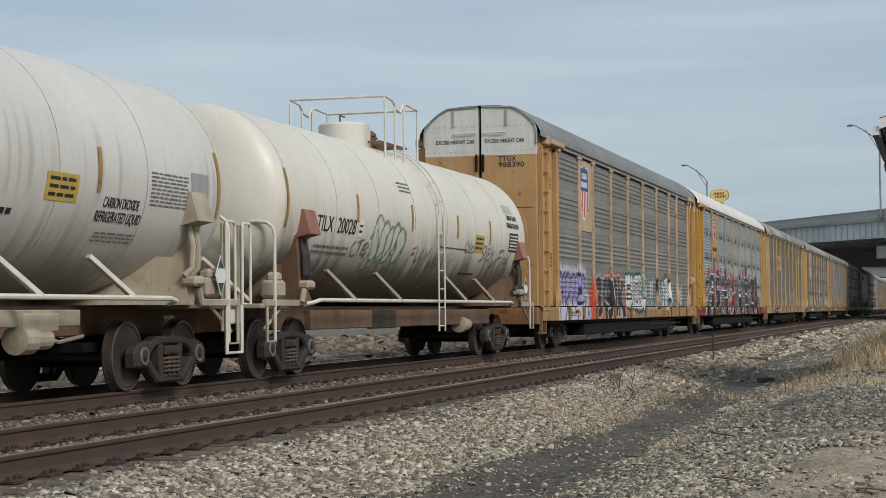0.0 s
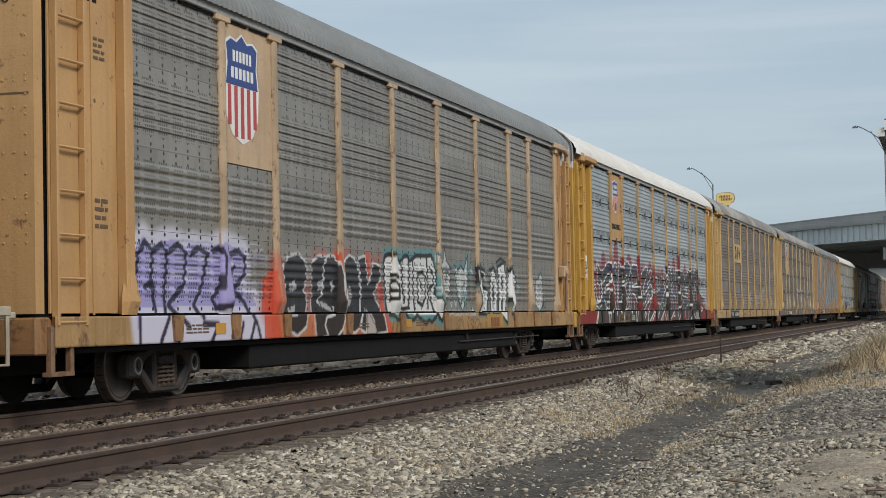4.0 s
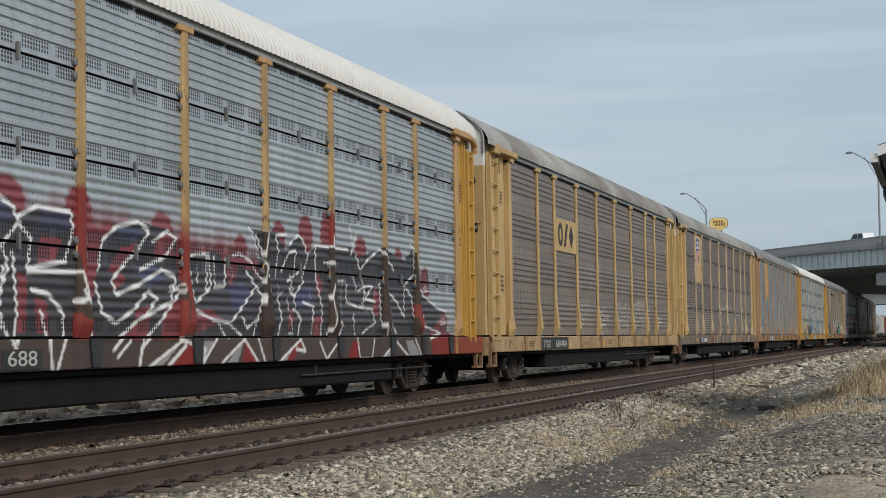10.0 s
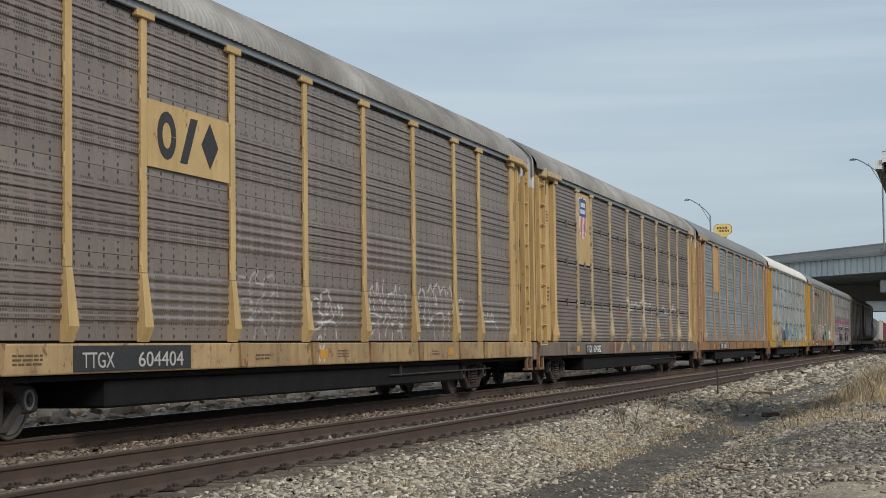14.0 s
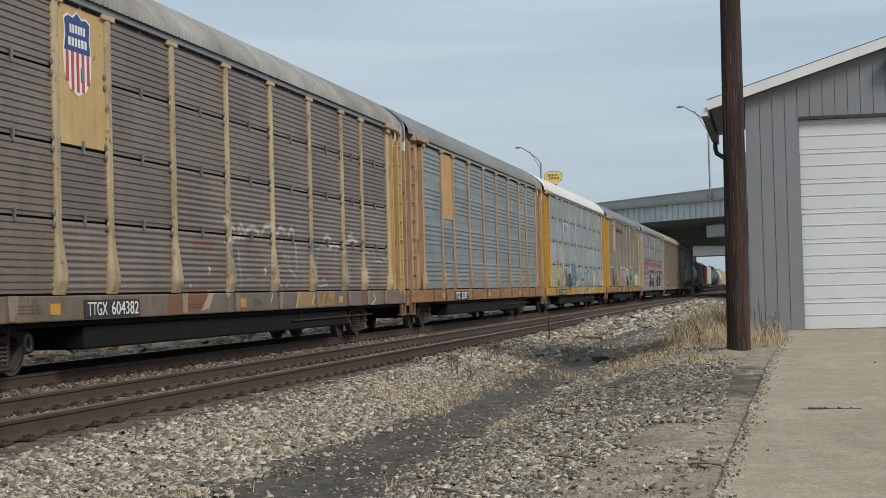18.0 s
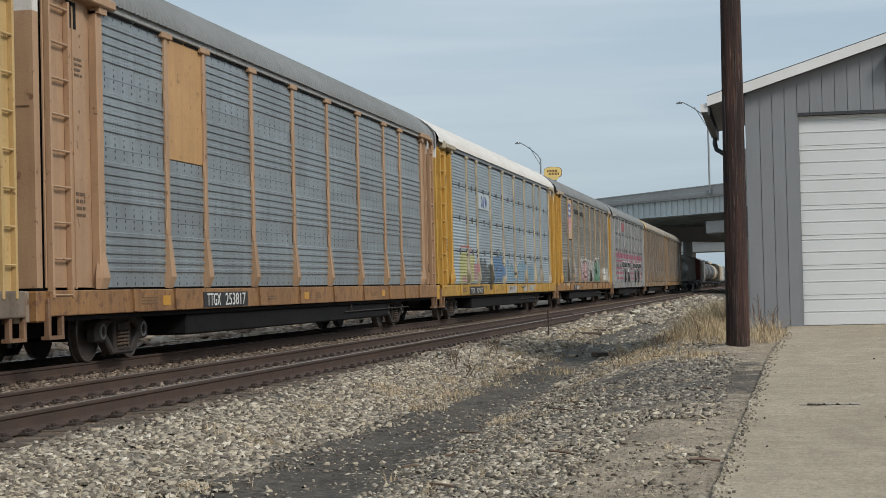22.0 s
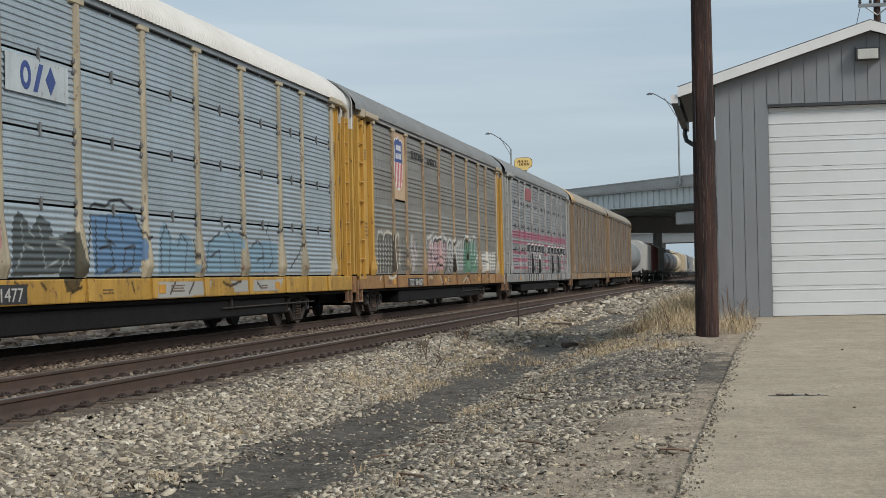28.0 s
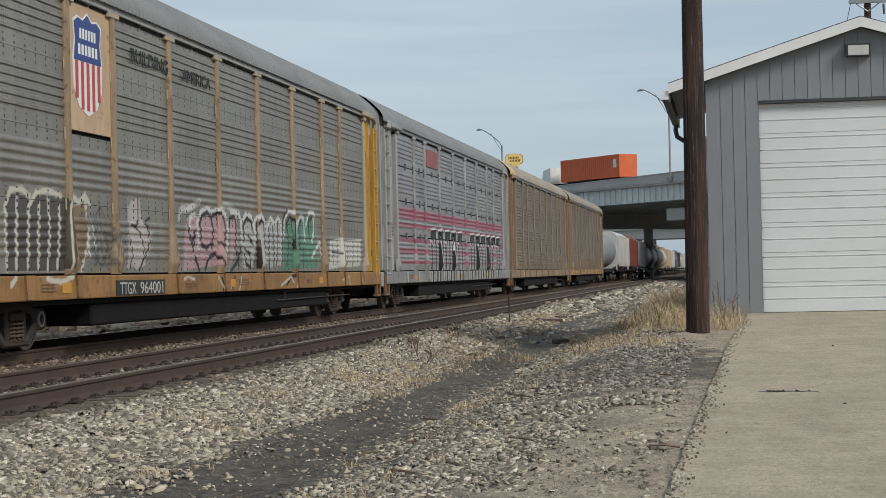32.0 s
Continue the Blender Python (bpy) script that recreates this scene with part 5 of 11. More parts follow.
            # no hole here: the opening's shade is a black plate on the sheet
            part("eave_opening", shared("eave_opening", lambda: Mesh().box(1.415, 1.424, 1.36, 1.62, 4.78, 5.16, 0.003).box(1.415, 1.424, 1.26, 1.36, 5.02, 5.16)), M_BLACK, car, "black plate for the shade in an opening under the eave bracket")
            for y, z, r in ((1.55, 3.62, 0.03), (1.3, 4.2, 0.015), (1.62, 4.55, 0.018), (1.35, 2.9, 0.018), (1.7, 2.4, 0.025)):
                part("rust_chip", shared(f"rust_chip:{r}", lambda: Mesh().lathe([(0.0, r), (0.002, r * 0.7), (0.003, 0.0)], (0, 0, 0), "x", 7)), BROWNINK, car, at=(1.42, y + 0.07 * ((n * 5) % 3), z - 0.15 * ((n * 3) % 4)))
            part("roof_gusset", shared("roof_gusset", lambda: Mesh().prism([(0.34, 5.02), (0.60, 5.02), (0.60, 5.2), (0.9, 5.4), (0.9, 5.46), (0.34, 5.46)], "x", 1.36, 1.40)), GREYP, car)
            part("eave_bracket", shared("eave_bracket:0", lambda: bx(bx(bx(Mesh(), 1.3, 1.60, 1.2, 2.75, 5.2, 5.34, 0.02), 1.3, 1.56, 0.74, 1.2, 5.16, 5.40, 0.02), 1.35, 1.55, 2.2, 2.5, 5.1, 5.22)), post, car)
            part("far_ladder", shared("far_ladder", lambda: Mesh().box(-1.66, -1.46, 0.30, 0.36, 1.1, 5.12, 0.01).box(-1.72, -1.44, 0.26, 1.2, 5.16, 5.34, 0.02)), endm, car)
        else:
            part("end_sheet", shared("end_sheet:1", lambda: bx(bx(bx(Mesh(), 1.28, 1.42, 1.30, 2.2, 1.12, 5.2, 0.01), 1.42, 1.46, 1.5, 1.58, 1.1, 5.1), 1.42, 1.46, 1.68, 1.72, 1.1, 5.1)), endm, car)
            part("end_post", shared("end_post:1", lambda: bx(Mesh(), 1.05, 1.2, 1.12, 1.3, 1.02, 5.2, 0.012)), endm, car)
            ladder(car, endm, 1.42, CAR_LEN - {1: 1.42, 5: 1.0}.get(n, 1.08), 0.98, 5.0, 0.4, True)
            for z in (1.6, 2.35, 3.42, 4.5):
                part("door_hinge", shared("door_hinge", lambda: Mesh().box(1.36, 1.41, CAR_LEN - 1.30, CAR_LEN - 1.18, -0.1, 0.1, 0.01)), M_IRON, car, at=(0, 0, z))
            part("eave_bracket", shared("eave_bracket:1", lambda: bx(bx(Mesh(), 1.3, 1.60, 1.5, 2.75, 5.2, 5.34, 0.02), 1.35, 1.55, 2.2, 2.5, 5.1, 5.22).tube([(1.52, CAR_LEN - 1.6, 5.27), (1.52, CAR_LEN - 1.2, 5.25), (1.52, CAR_LEN - 0.95, 5.16), (1.5, CAR_LEN - 0.9, 4.98)], 0.07, 8)), post, car)
        part("end_post", shared(f"end_post_far:{s}", lambda: bx(Mesh(), -1.5, -1.2, 0.42, 2.3, 1.06, 5.2, 0.012)), endm, car)
        part("stirrup_step", shared(f"stirrup:{s}", lambda: bx(bx(bx(Mesh(), 1.40, 1.48, 0.36, 0.44, 0.46, 0.98, 0.01), 1.40, 1.48, 0.80, 0.88, 0.46, 0.98, 0.01), 1.36, 1.48, 0.36, 0.88, 0.42, 0.47)), RUST_STEP, car)
        part("end_sill", shared(f"end_sill:{s}", lambda: bx(Mesh(), -1.42, 1.42, 0.12, 0.60, 0.66, 1.08, 0.02)), sill, car)
        # two-leaf end door, coloured below and white above
        y = Y(0.12 if s == 0 else 1.05)
        ya, yb = (y, y + 0.19) if s == 0 else (y - 0.07, y)
        for q in (-1, 1):
            cut = {0: 4.87, 1: 4.93, 6: 4.80}.get(n, 4.84)
            lo = clip_poly(end_outline(q * 0.04, q * 1.42, 1.12), 1.0, cut)
            hi = clip_poly(end_outline(q * 0.04, q * 1.42, 1.12), cut, 7.0)
            dn = shared(f"end_door:{s}:{q}:{cut}", lambda: Mesh().prism(lo, "y", ya, yb))
            d = part("end_door", dn, endm, car)
            part("door_top", shared(f"door_top:{s}:{q}:{cut}", lambda: Mesh().prism(hi, "y", ya, yb)), white, d, "white upper door")
            if s == 0 and n < 7:
                part("door_edge", shared(f"door_edge:{q}", lambda: Mesh().tube([(q * 1.44, 0.11, 5.1), (q * 1.44, 0.11, 5.47), (q * 1.40, 0.11, 5.60), (q * 1.24, 0.11, 5.78), (q * 1.03, 0.11, 5.94), (q * 0.83, 0.11, 6.05), (q * 0.05, 0.11, 6.09)], 0.03, 6)), GREYP, d, "metal edge strip")
                part("door_seam", shared(f"door_seam:{q}", lambda: Mesh().box(min(q * 0.05, q * 1.36), max(q * 0.05, q * 1.36), 0.114, 0.12, 3.545, 3.565)), BROWNINK, d)
                if n in (1, 2, 3):
                    slot = part("latch_pocket", shared(f"latch_pocket:{q}", lambda: Mesh().box(q * 1.12 - 0.16, q * 1.12 + 0.16, 0.112, 0.12, 3.37, 3.58, 0.002)), M_BLACK, d, "black latch pocket")
                    part("latch", shared(f"latch:{q}", lambda: Mesh().box(q * 1.12 - 0.13, q * 1.12 + 0.12, 0.096, 0.111, 3.46, 3.49, 0.004).box(q * 1.12 + 0.02, q * 1.12 + 0.14, 0.092, 0.111, 3.44, 3.52, 0.006)), M_GALV, slot, "metal latch bar")
                part("grab_bar", shared(f"grab_bar:{q}", lambda: Mesh().tube([(q * 0.1, 0.12, 5.43), (q * 0.1, 0.07, 5.43), (q * 0.66, 0.07, 5.43), (q * 0.66, 0.12, 5.43)], 0.016, 6)), white, d)
                part("lock_bar", shared(f"lock_bar:{q}", lambda: Mesh().box(q * 0.68 - 0.025, q * 0.68 + 0.025, 0.09, 0.12, 5.58, 6.0, 0.008)), GREYP, d)
                part("door_handle", shared(f"door_handle:{q}", lambda: Mesh().box(q * 0.085 - 0.03, q * 0.085 + 0.03, 0.06, 0.12, 4.46, 4.90, 0.02)), M_BLACK, d, "black door handle")
        coupler(car, Y(0.0), -1 if s == 0 else 1)
        bogie(car, Y(4.2))
    # roof, its pale ends and the toothed eave strip
    if "roof" not in CACHE:
        CACHE["roof"] = roof_mesh(2.3, CAR_LEN - 2.3)
        CACHE["roof_end0"] = roof_mesh(0.08, 2.3, 1.0, 0.02)
        CACHE["roof_end1"] = roof_mesh(CAR_LEN - 2.3, CAR_LEN - 0.9, 0.7, 0.02)
    part("roof", CACHE["roof"], roofm, car)
    part("roof_end", CACHE["roof_end0"], spec.get("roof_end", roofm), car)
    part("roof_end", CACHE["roof_end1"], spec.get("roof_end1", roofm), car)
    part("top_chord", shared("top_chord", lambda: Mesh().box(1.40, 1.515, P0, P1, 5.205, 5.34, 0.01)), spec.get("chord", M_GALV), car)
    part("top_chord", shared("top_chord_far", lambda: Mesh().box(-1.52, -1.40, P0, P1, 5.25, 5.34, 0.01)), spec.get("chord", M_GALV), car)
    slots, hooks = Mesh(), Mesh()
    for k in range(9):
        a, b = bays[k] + 0.22, bays[k + 1] - 0.22
        mid = (a + b) / 2
        slots.box(1.45, 1.472, a, mid - 0.06, 5.165, 5.195).box(1.45, 1.472, mid + 0.06, b, 5.165, 5.195)
        for z in ROWS[1:4]:
            hooks.box(1.44, 1.49, (a + b) / 2 - 0.02, (a + b) / 2 + 0.02, z - 0.11, z + 0.09, 0.008)
            for e in (bays[k] + 0.11, bays[k + 1] - 0.11):
                for dz in (-0.085, 0.075):
                    hooks.lathe([(1.44, 0.052), (1.475, 0.05), (1.485, 0.03)], (0, e, z + dz - 0.012), "x", 8)
    part("eave_vent", shared("eave_vent", lambda: slots), M_BLACK, car, "dark slots under the eave", kind="stuff")
    if gap > 0.02:
        part("panel_hook", shared("panel_hook", lambda: hooks), M_CLIP, car, kind="stuff")
    ma, mb = spec.get("marks", (-9, -8))
    for y in [3.3] + RIBS + [25.3]:
        if ma - 0.45 < y + 0.3 < mb + 0.45:
            continue
        part("stake_pocket", shared("stake_pocket", lambda: Mesh().prism([(-0.16, 1.09), (0.16, 1.09), (0.11, 0.76), (-0.11, 0.76)], "x", 1.485, 1.525)), sill if sp is None or not spec.get("tag_ribs") else M_DARKPANEL if spec.get("dark_pocket") else sill, car, at=(0, y + 0.3, 0))
    for k in range(3 if n != 1 else 0):
        y = 5.0 + 8.0 * k
        if ma - 0.5 < y + (0.6 if k % 2 else 0) < mb + 0.5:
            continue
        part("reflector", shared("reflector", lambda: Mesh().box(1.49, 1.497, -0.17, 0.17, 0.83, 0.98)), M_ORANGETAG, car, at=(0, y + (0.6 if k % 2 else 0), 0))
    part("brake_rod", shared("brake_rod", lambda: Mesh().tube([(1.37, 17.4, 0.5), (1.37, 24.6, 0.52)], 0.016, 6)), M_IRON, car)
    part("rod_hanger", shared("rod_hanger", lambda: Mesh().box(1.35, 1.39, 18.0, 18.05, 0.48, 0.67)), M_IRON, car)
    if n < 8:
        rng = random.Random(n + 40)
        ink = BROWNINK
        for a, b, z0, z1, rows in ((3.9, 4.6, 0.84, 0.98, 3), (10.7, 11.3, 0.84, 0.94, 2), (14.2, 14.8, 0.84, 0.98, 3), (19.7, 20.2, 0.84, 0.94, 2), (25.6, 26.0, 0.80, 0.98, 4)):
            if n != 1 and not (ma - 1 < a < mb + 0.3):
                print_rows(car, rng, 1.4925, a + rng.uniform(-.2, .2), b, z0, z1, rows, ink)
        print_rows(car, rng, 1.424, 1.52, 1.84, 2.1, 2.5, 4, BROWNINK)
        print_rows(car, rng, 1.424, 1.52, 1.80, 4.1, 4.4, 4, BROWNINK)
        print_rows(car, rng, 1.424, CAR_LEN - 2.1, CAR_LEN - 1.85, 2.95, 3.35, 4, BROWNINK)
        print_rows(car, rng, 1.424, CAR_LEN - 2.16, CAR_LEN - 2.0, 4.45, 4.65, 3, BROWNINK)
        part("notice_frame", shared("notice_border", lambda: Mesh().box(1.42, 1.426, CAR_LEN - 2.18, CAR_LEN - 1.76, 4.30, 4.315).box(1.42, 1.426, CAR_LEN - 2.18, CAR_LEN - 1.76, 3.90, 3.915).box(1.42, 1.426, CAR_LEN - 1.775, CAR_LEN - 1.76, 3.915, 4.30)), BROWNINK, car, "thin brown notice border")
        print_rows(car, rng, 1.424, CAR_LEN - 2.15, CAR_LEN - 1.82, 3.96, 4.26, 5, BROWNINK)
        part("notice_frame", shared("notice_frame", lambda: Mesh().box(1.42, 1.426, CAR_LEN - 2.14, CAR_LEN - 1.9, 2.2, 2.45)), BROWNINK, car)
        part("notice_face", shared("notice_face", lambda: Mesh().box(1.42, 1.43, CAR_LEN - 2.11, CAR_LEN - 1.93, 2.23, 2.42)), endm, car)
        part("sheet_window", shared("sheet_window", lambda: Mesh().box(1.40, 1.43, CAR_LEN - 1.72, CAR_LEN - 1.5, 3.22, 3.42)), M_BLACK, car, "small dark window")
    return car


def print_rows(car, rng, x, y0, y1, z0, z1, rows, mat):
    """Small stencilled print that cannot be read, as rows of bars."""
    h = (z1 - z0) / rows
    for k in range(rows):
        y = y0
        while y < y1 - 0.05:
            w = min(rng.uniform(0.08, 0.22), y1 - y)
            part("print_bar", Mesh().box(x, x + 0.004, y, y + w, z0 + (k + 0.25) * h, z0 + (k + 0.7) * h), mat, car)
            y += w + 0.04


def letters(car, text, y, z, h, mat, w=None, x=1.497):
    return part("lettering", lettering(text, h, w), mat, car, at=(x, y, z))


def plate(car, name, y0, y1, z0, z1, mat, x=1.492, label=""):
    return part(name, Mesh().box(x, x + 0.008, y0, y1, z0, z1), mat, car, label)


def worn(name, col, dirt=None, **k):
    return surface(name, col, dirt or tuple(c * 0.5 for c in col), **{"amount": 0.5, "rough": 0.6, "big": 0.9, "streak": 0.5, "rust_amt": 0.25, **k})


TAN = worn("faded_tan_paint", (0.50, 0.295, 0.125), (0.34, 0.19, 0.075))
ROSY = worn("rosy_tan_paint", (0.43, 0.275, 0.165), (0.27, 0.16, 0.09))
PEACH = worn("peach_tan_paint", (0.52, 0.375, 0.24), (0.34, 0.22, 0.13))
YELLOW = worn("golden_yellow_paint", (0.53, 0.315, 0.062), (0.35, 0.19, 0.038))
CREAM = worn("cream_yellow_paint", (0.54, 0.375, 0.165), (0.34, 0.22, 0.09))
M_CLIP = surface("dull_clip_steel", (0.19, 0.195, 0.2), (0.1, 0.09, 0.08), 0.5, 0.55, 0.3)
GREYP = worn("grey_post_paint", (0.36, 0.36, 0.35), (0.2, 0.2, 0.19))
PALECREAM = worn("pale_cream_paint", (0.51, 0.395, 0.235), (0.33, 0.245, 0.14))
WHITEP = worn("white_hood_paint", (0.72, 0.71, 0.68), (0.5, 0.46, 0.4), rust_amt=0.12)
PALETAN = worn("pale_tan_paint", (0.42, 0.35, 0.25), (0.28, 0.22, 0.15))
BROWNINK = flat("brown_stencil_paint", (0.13, 0.08, 0.045))
OCHRE = worn("worn_ochre_panel", (0.30, 0.20, 0.06), (0.10, 0.07, 0.04), amount=0.9)
FADED = flat("faded_white_lettering", (0.46, 0.45, 0.42))
DULL = worn("dull_tan_paint", (0.28, 0.20, 0.125), (0.17, 0.115, 0.07))
ORANGE_SILL = worn("rusty_orange_sill", (0.32, 0.17, 0.065), (0.15, 0.075, 0.036), rust_amt=0.7, streak=0.7)
TAN_SILL = worn("tan_sill_paint", (0.38, 0.25, 0.115), (0.19, 0.11, 0.055), rust_amt=0.6, streak=0.75, amount=0.7)
RUST_STEP = worn("rusty_step_steel", (0.24, 0.14, 0.075), (0.10, 0.055, 0.035), rust_amt=0.7)
DUSTY_SILL = worn("dusty_sill_paint", (0.28, 0.22, 0.16), (0.14, 0.10, 0.075), rust_amt=0.5)
ROOF_GREY = surface("grey_roof_sheet", (0.25, 0.255, 0.25), (0.16, 0.16, 0.15), 0.5, 0.55, 0.3, 0.5, 20, 0.05, 0.4, 0.1)
ROOF_WHITE = surface("white_roof_sheet", (0.68, 0.66, 0.62), (0.5, 0.47, 0.42), 0.4, 0.5, 0.0, 0.4, 20, 0.05, 0.3, 0.1)
ROOF_PATCH = surface("mottled_roof_sheet", (0.40, 0.38, 0.35), (0.17, 0.15, 0.13), 1.0, 0.55, 0.2, 0.35, 20, 0.05, 0.5, 0.15)


def screen(name, col, dirt, holes="rows", metal=0.35, tag=False, **k):
    return surface(name + ("_sprayed" if tag else ""), col, dirt, k.pop("amount", 0.6), k.pop("rough", 0.43), metal, k.pop("big", 0.5), 25, 0.05, k.pop("streak", 0.6), 0.12, tag=tag, holes=holes, spec=0.85, **k)


def sheets(name, col, dirt, **k):
    return screen(name, col, dirt, **k), screen(name, col, dirt, tag=True, **k)


S1, S1T = sheets("grey_brown_screen", (0.265, 0.246, 0.214), (0.15, 0.136, 0.115), holes="all", metal=0.15)
S2, S2T = sheets("bright_galvanised_screen", (0.44, 0.485, 0.51), (0.26, 0.295, 0.32), metal=0.3)
S3, S3T = sheets("dark_brown_screen", (0.235, 0.185, 0.152), (0.135, 0.104, 0.087), holes="all", metal=0.1)
S4, S4T = sheets("dull_brown_screen", (0.20, 0.158, 0.132), (0.105, 0.08, 0.066), metal=0.1, holes="few")
S5, S5T = sheets("blue_grey_screen", (0.27, 0.31, 0.33), (0.15, 0.16, 0.16), metal=0.2, holes="bolts")
S6, S6T = sheets("pale_blue_screen", (0.36, 0.43, 0.48), (0.25, 0.29, 0.31), metal=0.2, holes="few")
S7, S7T = sheets("grey_beige_screen", (0.235, 0.225, 0.195), (0.14, 0.128, 0.11), holes="bolts", metal=0.15)
S8, S8T = sheets("slate_screen", (0.30, 0.31, 0.32), (0.16, 0.16, 0.165), metal=0.2, holes="bolts")
S9, S9T = sheets("tan_grey_screen", (0.20, 0.162, 0.128), (0.12, 0.094, 0.072), metal=0.15, holes="bolts")


def tagmat(m, base):
    """A sprayed twin of a post or sill paint."""
    return surface(m + "_sprayed", base, tuple(c * 0.42 for c in base), 0.65, 0.6, 0.0, 0.9, 30, 0.1, 0.7, 0.15, rust_amt=0.5, tag=True)


K, Wt, RD, TEAL = (0.010, 0.010, 0.012), (0.72, 0.72, 0.71), (0.20, 0.020, 0.028), (0.05, 0.27, 0.30)


def tangle(sp, y0, y1, z0, z1, n, cols, w=(0.04, 0.07), reach=0.6):
    """Crossing short strokes, the lines inside a wild piece."""
    r = sp.rng
    for k in range(n):
        y, z = r.uniform(y0, y1), r.uniform(z0, z1)
        pts = [(y, z)]
        for _ in range(r.choice((2, 2, 3))):
            y, z = y + r.uniform(-reach, reach) * 0.7, min(z1, max(z0, z + r.uniform(-reach, reach)))
            pts.append((y, z))
        sp.stroke(pts, r.uniform(*w), cols[k % len(cols)], 0.97)


def block(sp, poly, fill, line, edge, halo=None, hw=0.09):
    """A filled letter with a thick outline and a soft halo."""
    if halo:
        sp.stroke(poly + poly[:1], hw + edge, halo, 0.9, 0.06)
    sp.fill(poly, fill)
    sp.stroke(poly + poly[:1], edge, line)


def lines(sp, how, *paths):
    for q in paths:
        sp.stroke(q, *how)


def outlines(sp, how, *paths):
    for q in paths:
        sp.stroke(q + q[:1], *how)


def fills(sp, how, *paths):
    for q in paths:
        sp.fill(q, *how)


def spray_first():
    """Lavender letters, black letters on red, white letters with a teal halo, masked faces and thin white letters."""
    sp = Spray(1.6, 26.3, 0.62, 2.7, 0.011)
    r = sp.rng
    ink, pale, slate = (0.022, 0.02, 0.05), (0.56, 0.55, 0.64), (0.020, 0.021, 0.026)
    q = ([(2.44, 1.88), (2.75, 2.08), (2.99, 1.96), (3.27, 2.03), (3.59, 2.06), (3.99, 1.99), (4.26, 2.02), (4.73, 1.99), (5.22, 2.09), (5.97, 1.99), (6.01, 1.72), (5.74, 1.47), (6.33, 1.30), (6.59, 1.04), (6.71, 0.65), (2.54, 0.65), (2.42, 1.22)],)
    outlines(sp, (0.34, pale, 0.9, 0.12,), *q)
    fills(sp, ((0.33, 0.30, 0.55),), *q)
    fills(sp, (pale, 0.9,), [(2.48, 1.20), (6.60, 1.21), (6.71, 0.65), (2.54, 0.65)])
    for k in range(120):
        y, z = r.uniform(2.7, 6.6), r.uniform(1.25, 2.1)
        sp.stroke([(y, z), (y + r.uniform(0.1, 0.5), z + r.uniform(-0.02, 0.02))], 0.03, r.choice([pale, (0.24, 0.21, 0.46), (0.45, 0.43, 0.60)]), 0.55)
    lines(sp, (0.085, ink,), [(2.54, 0.67), (2.55, 1.06), (2.49, 1.53), (2.58, 1.85), (2.79, 2.01), (2.99, 1.90), (2.93, 1.46), (3.09, 1.14)],
          [(2.99, 1.90), (3.27, 1.99), (3.41, 1.87), (3.31, 1.38), (3.38, 1.06), (3.12, 0.74)],
          [(3.48, 1.91), (3.77, 2.01), (3.99, 1.89), (3.90, 1.47), (3.68, 1.38), (3.45, 1.22), (3.78, 1.05), (4.00, 0.93)],
          [(4.14, 1.89), (4.38, 1.98), (4.68, 1.91), (4.47, 1.48), (4.23, 1.22), (4.46, 1.05)],
          [(4.85, 1.95), (5.09, 2.00), (5.21, 1.88), (5.07, 1.48), (4.82, 1.31), (4.98, 1.18)])
    lines(sp, (0.085, ink,), [(5.46, 1.93), (5.71, 1.98), (5.97, 1.90), (5.96, 1.67), (5.64, 1.49), (5.44, 1.47), (5.94, 1.27), (6.32, 0.95), (6.49, 0.66)],
          [(5.58, 1.75), (5.40, 1.62)],
          [(4.94, 1.18), (5.30, 1.22), (5.55, 1.05), (5.41, 0.79)],
          [(3.55, 0.97), (3.65, 0.73)],
          [(4.45, 0.97), (4.93, 0.96), (4.68, 0.71)],
          [(5.80, 0.96), (5.66, 0.69)],
          [(6.24, 1.00), (6.04, 0.69)],
          [(2.77, 1.44), (2.89, 1.50), (3.02, 1.44)],
          [(3.79, 1.43), (3.61, 1.30)])
    for k in range(46):                      # red haze behind the black letters
        sp.blob(r.uniform(6.7, 12.1), r.uniform(0.7, 2.0), r.uniform(0.25, 0.5), r.uniform(0.2, 0.4), (0.50, 0.055, 0.03), 0.5, 0.6)
    fills(sp, ((0.55, 0.075, 0.04), 0.95,), [(11.92, 1.57), (12.24, 1.66), (12.34, 1.36), (12.50, 1.01), (12.70, 0.71), (12.33, 0.69), (12.11, 1.08)],
          [(9.02, 1.82), (9.14, 2.10), (9.29, 2.12), (9.38, 1.89)],
          [(9.71, 2.09), (9.95, 2.10), (10.03, 1.85), (9.91, 1.85)],
          [(11.32, 2.13), (11.56, 2.14), (11.48, 1.73), (11.37, 1.73)])
    fills(sp, ((0.55, 0.075, 0.04), 0.95,), [(6.62, 1.59), (7.04, 1.78), (7.14, 1.04), (7.32, 0.67), (6.57, 0.64)])
    q = ([(7.43, 1.79), (7.67, 1.97), (8.15, 2.02), (8.44, 1.86), (8.43, 1.62), (8.30, 1.47), (8.47, 1.28), (8.30, 0.89), (7.90, 0.75), (7.56, 0.85), (7.41, 1.23), (7.53, 1.46)],
          [(8.66, 1.91), (9.07, 2.02), (9.59, 1.98), (9.84, 1.74), (9.62, 1.38), (9.97, 1.03), (10.05, 0.66), (9.13, 0.73), (8.75, 0.66), (8.62, 1.23)],)
    fills(sp, (slate,), *q)
    outlines(sp, (0.05, (0.50, 0.50, 0.50),), *q)
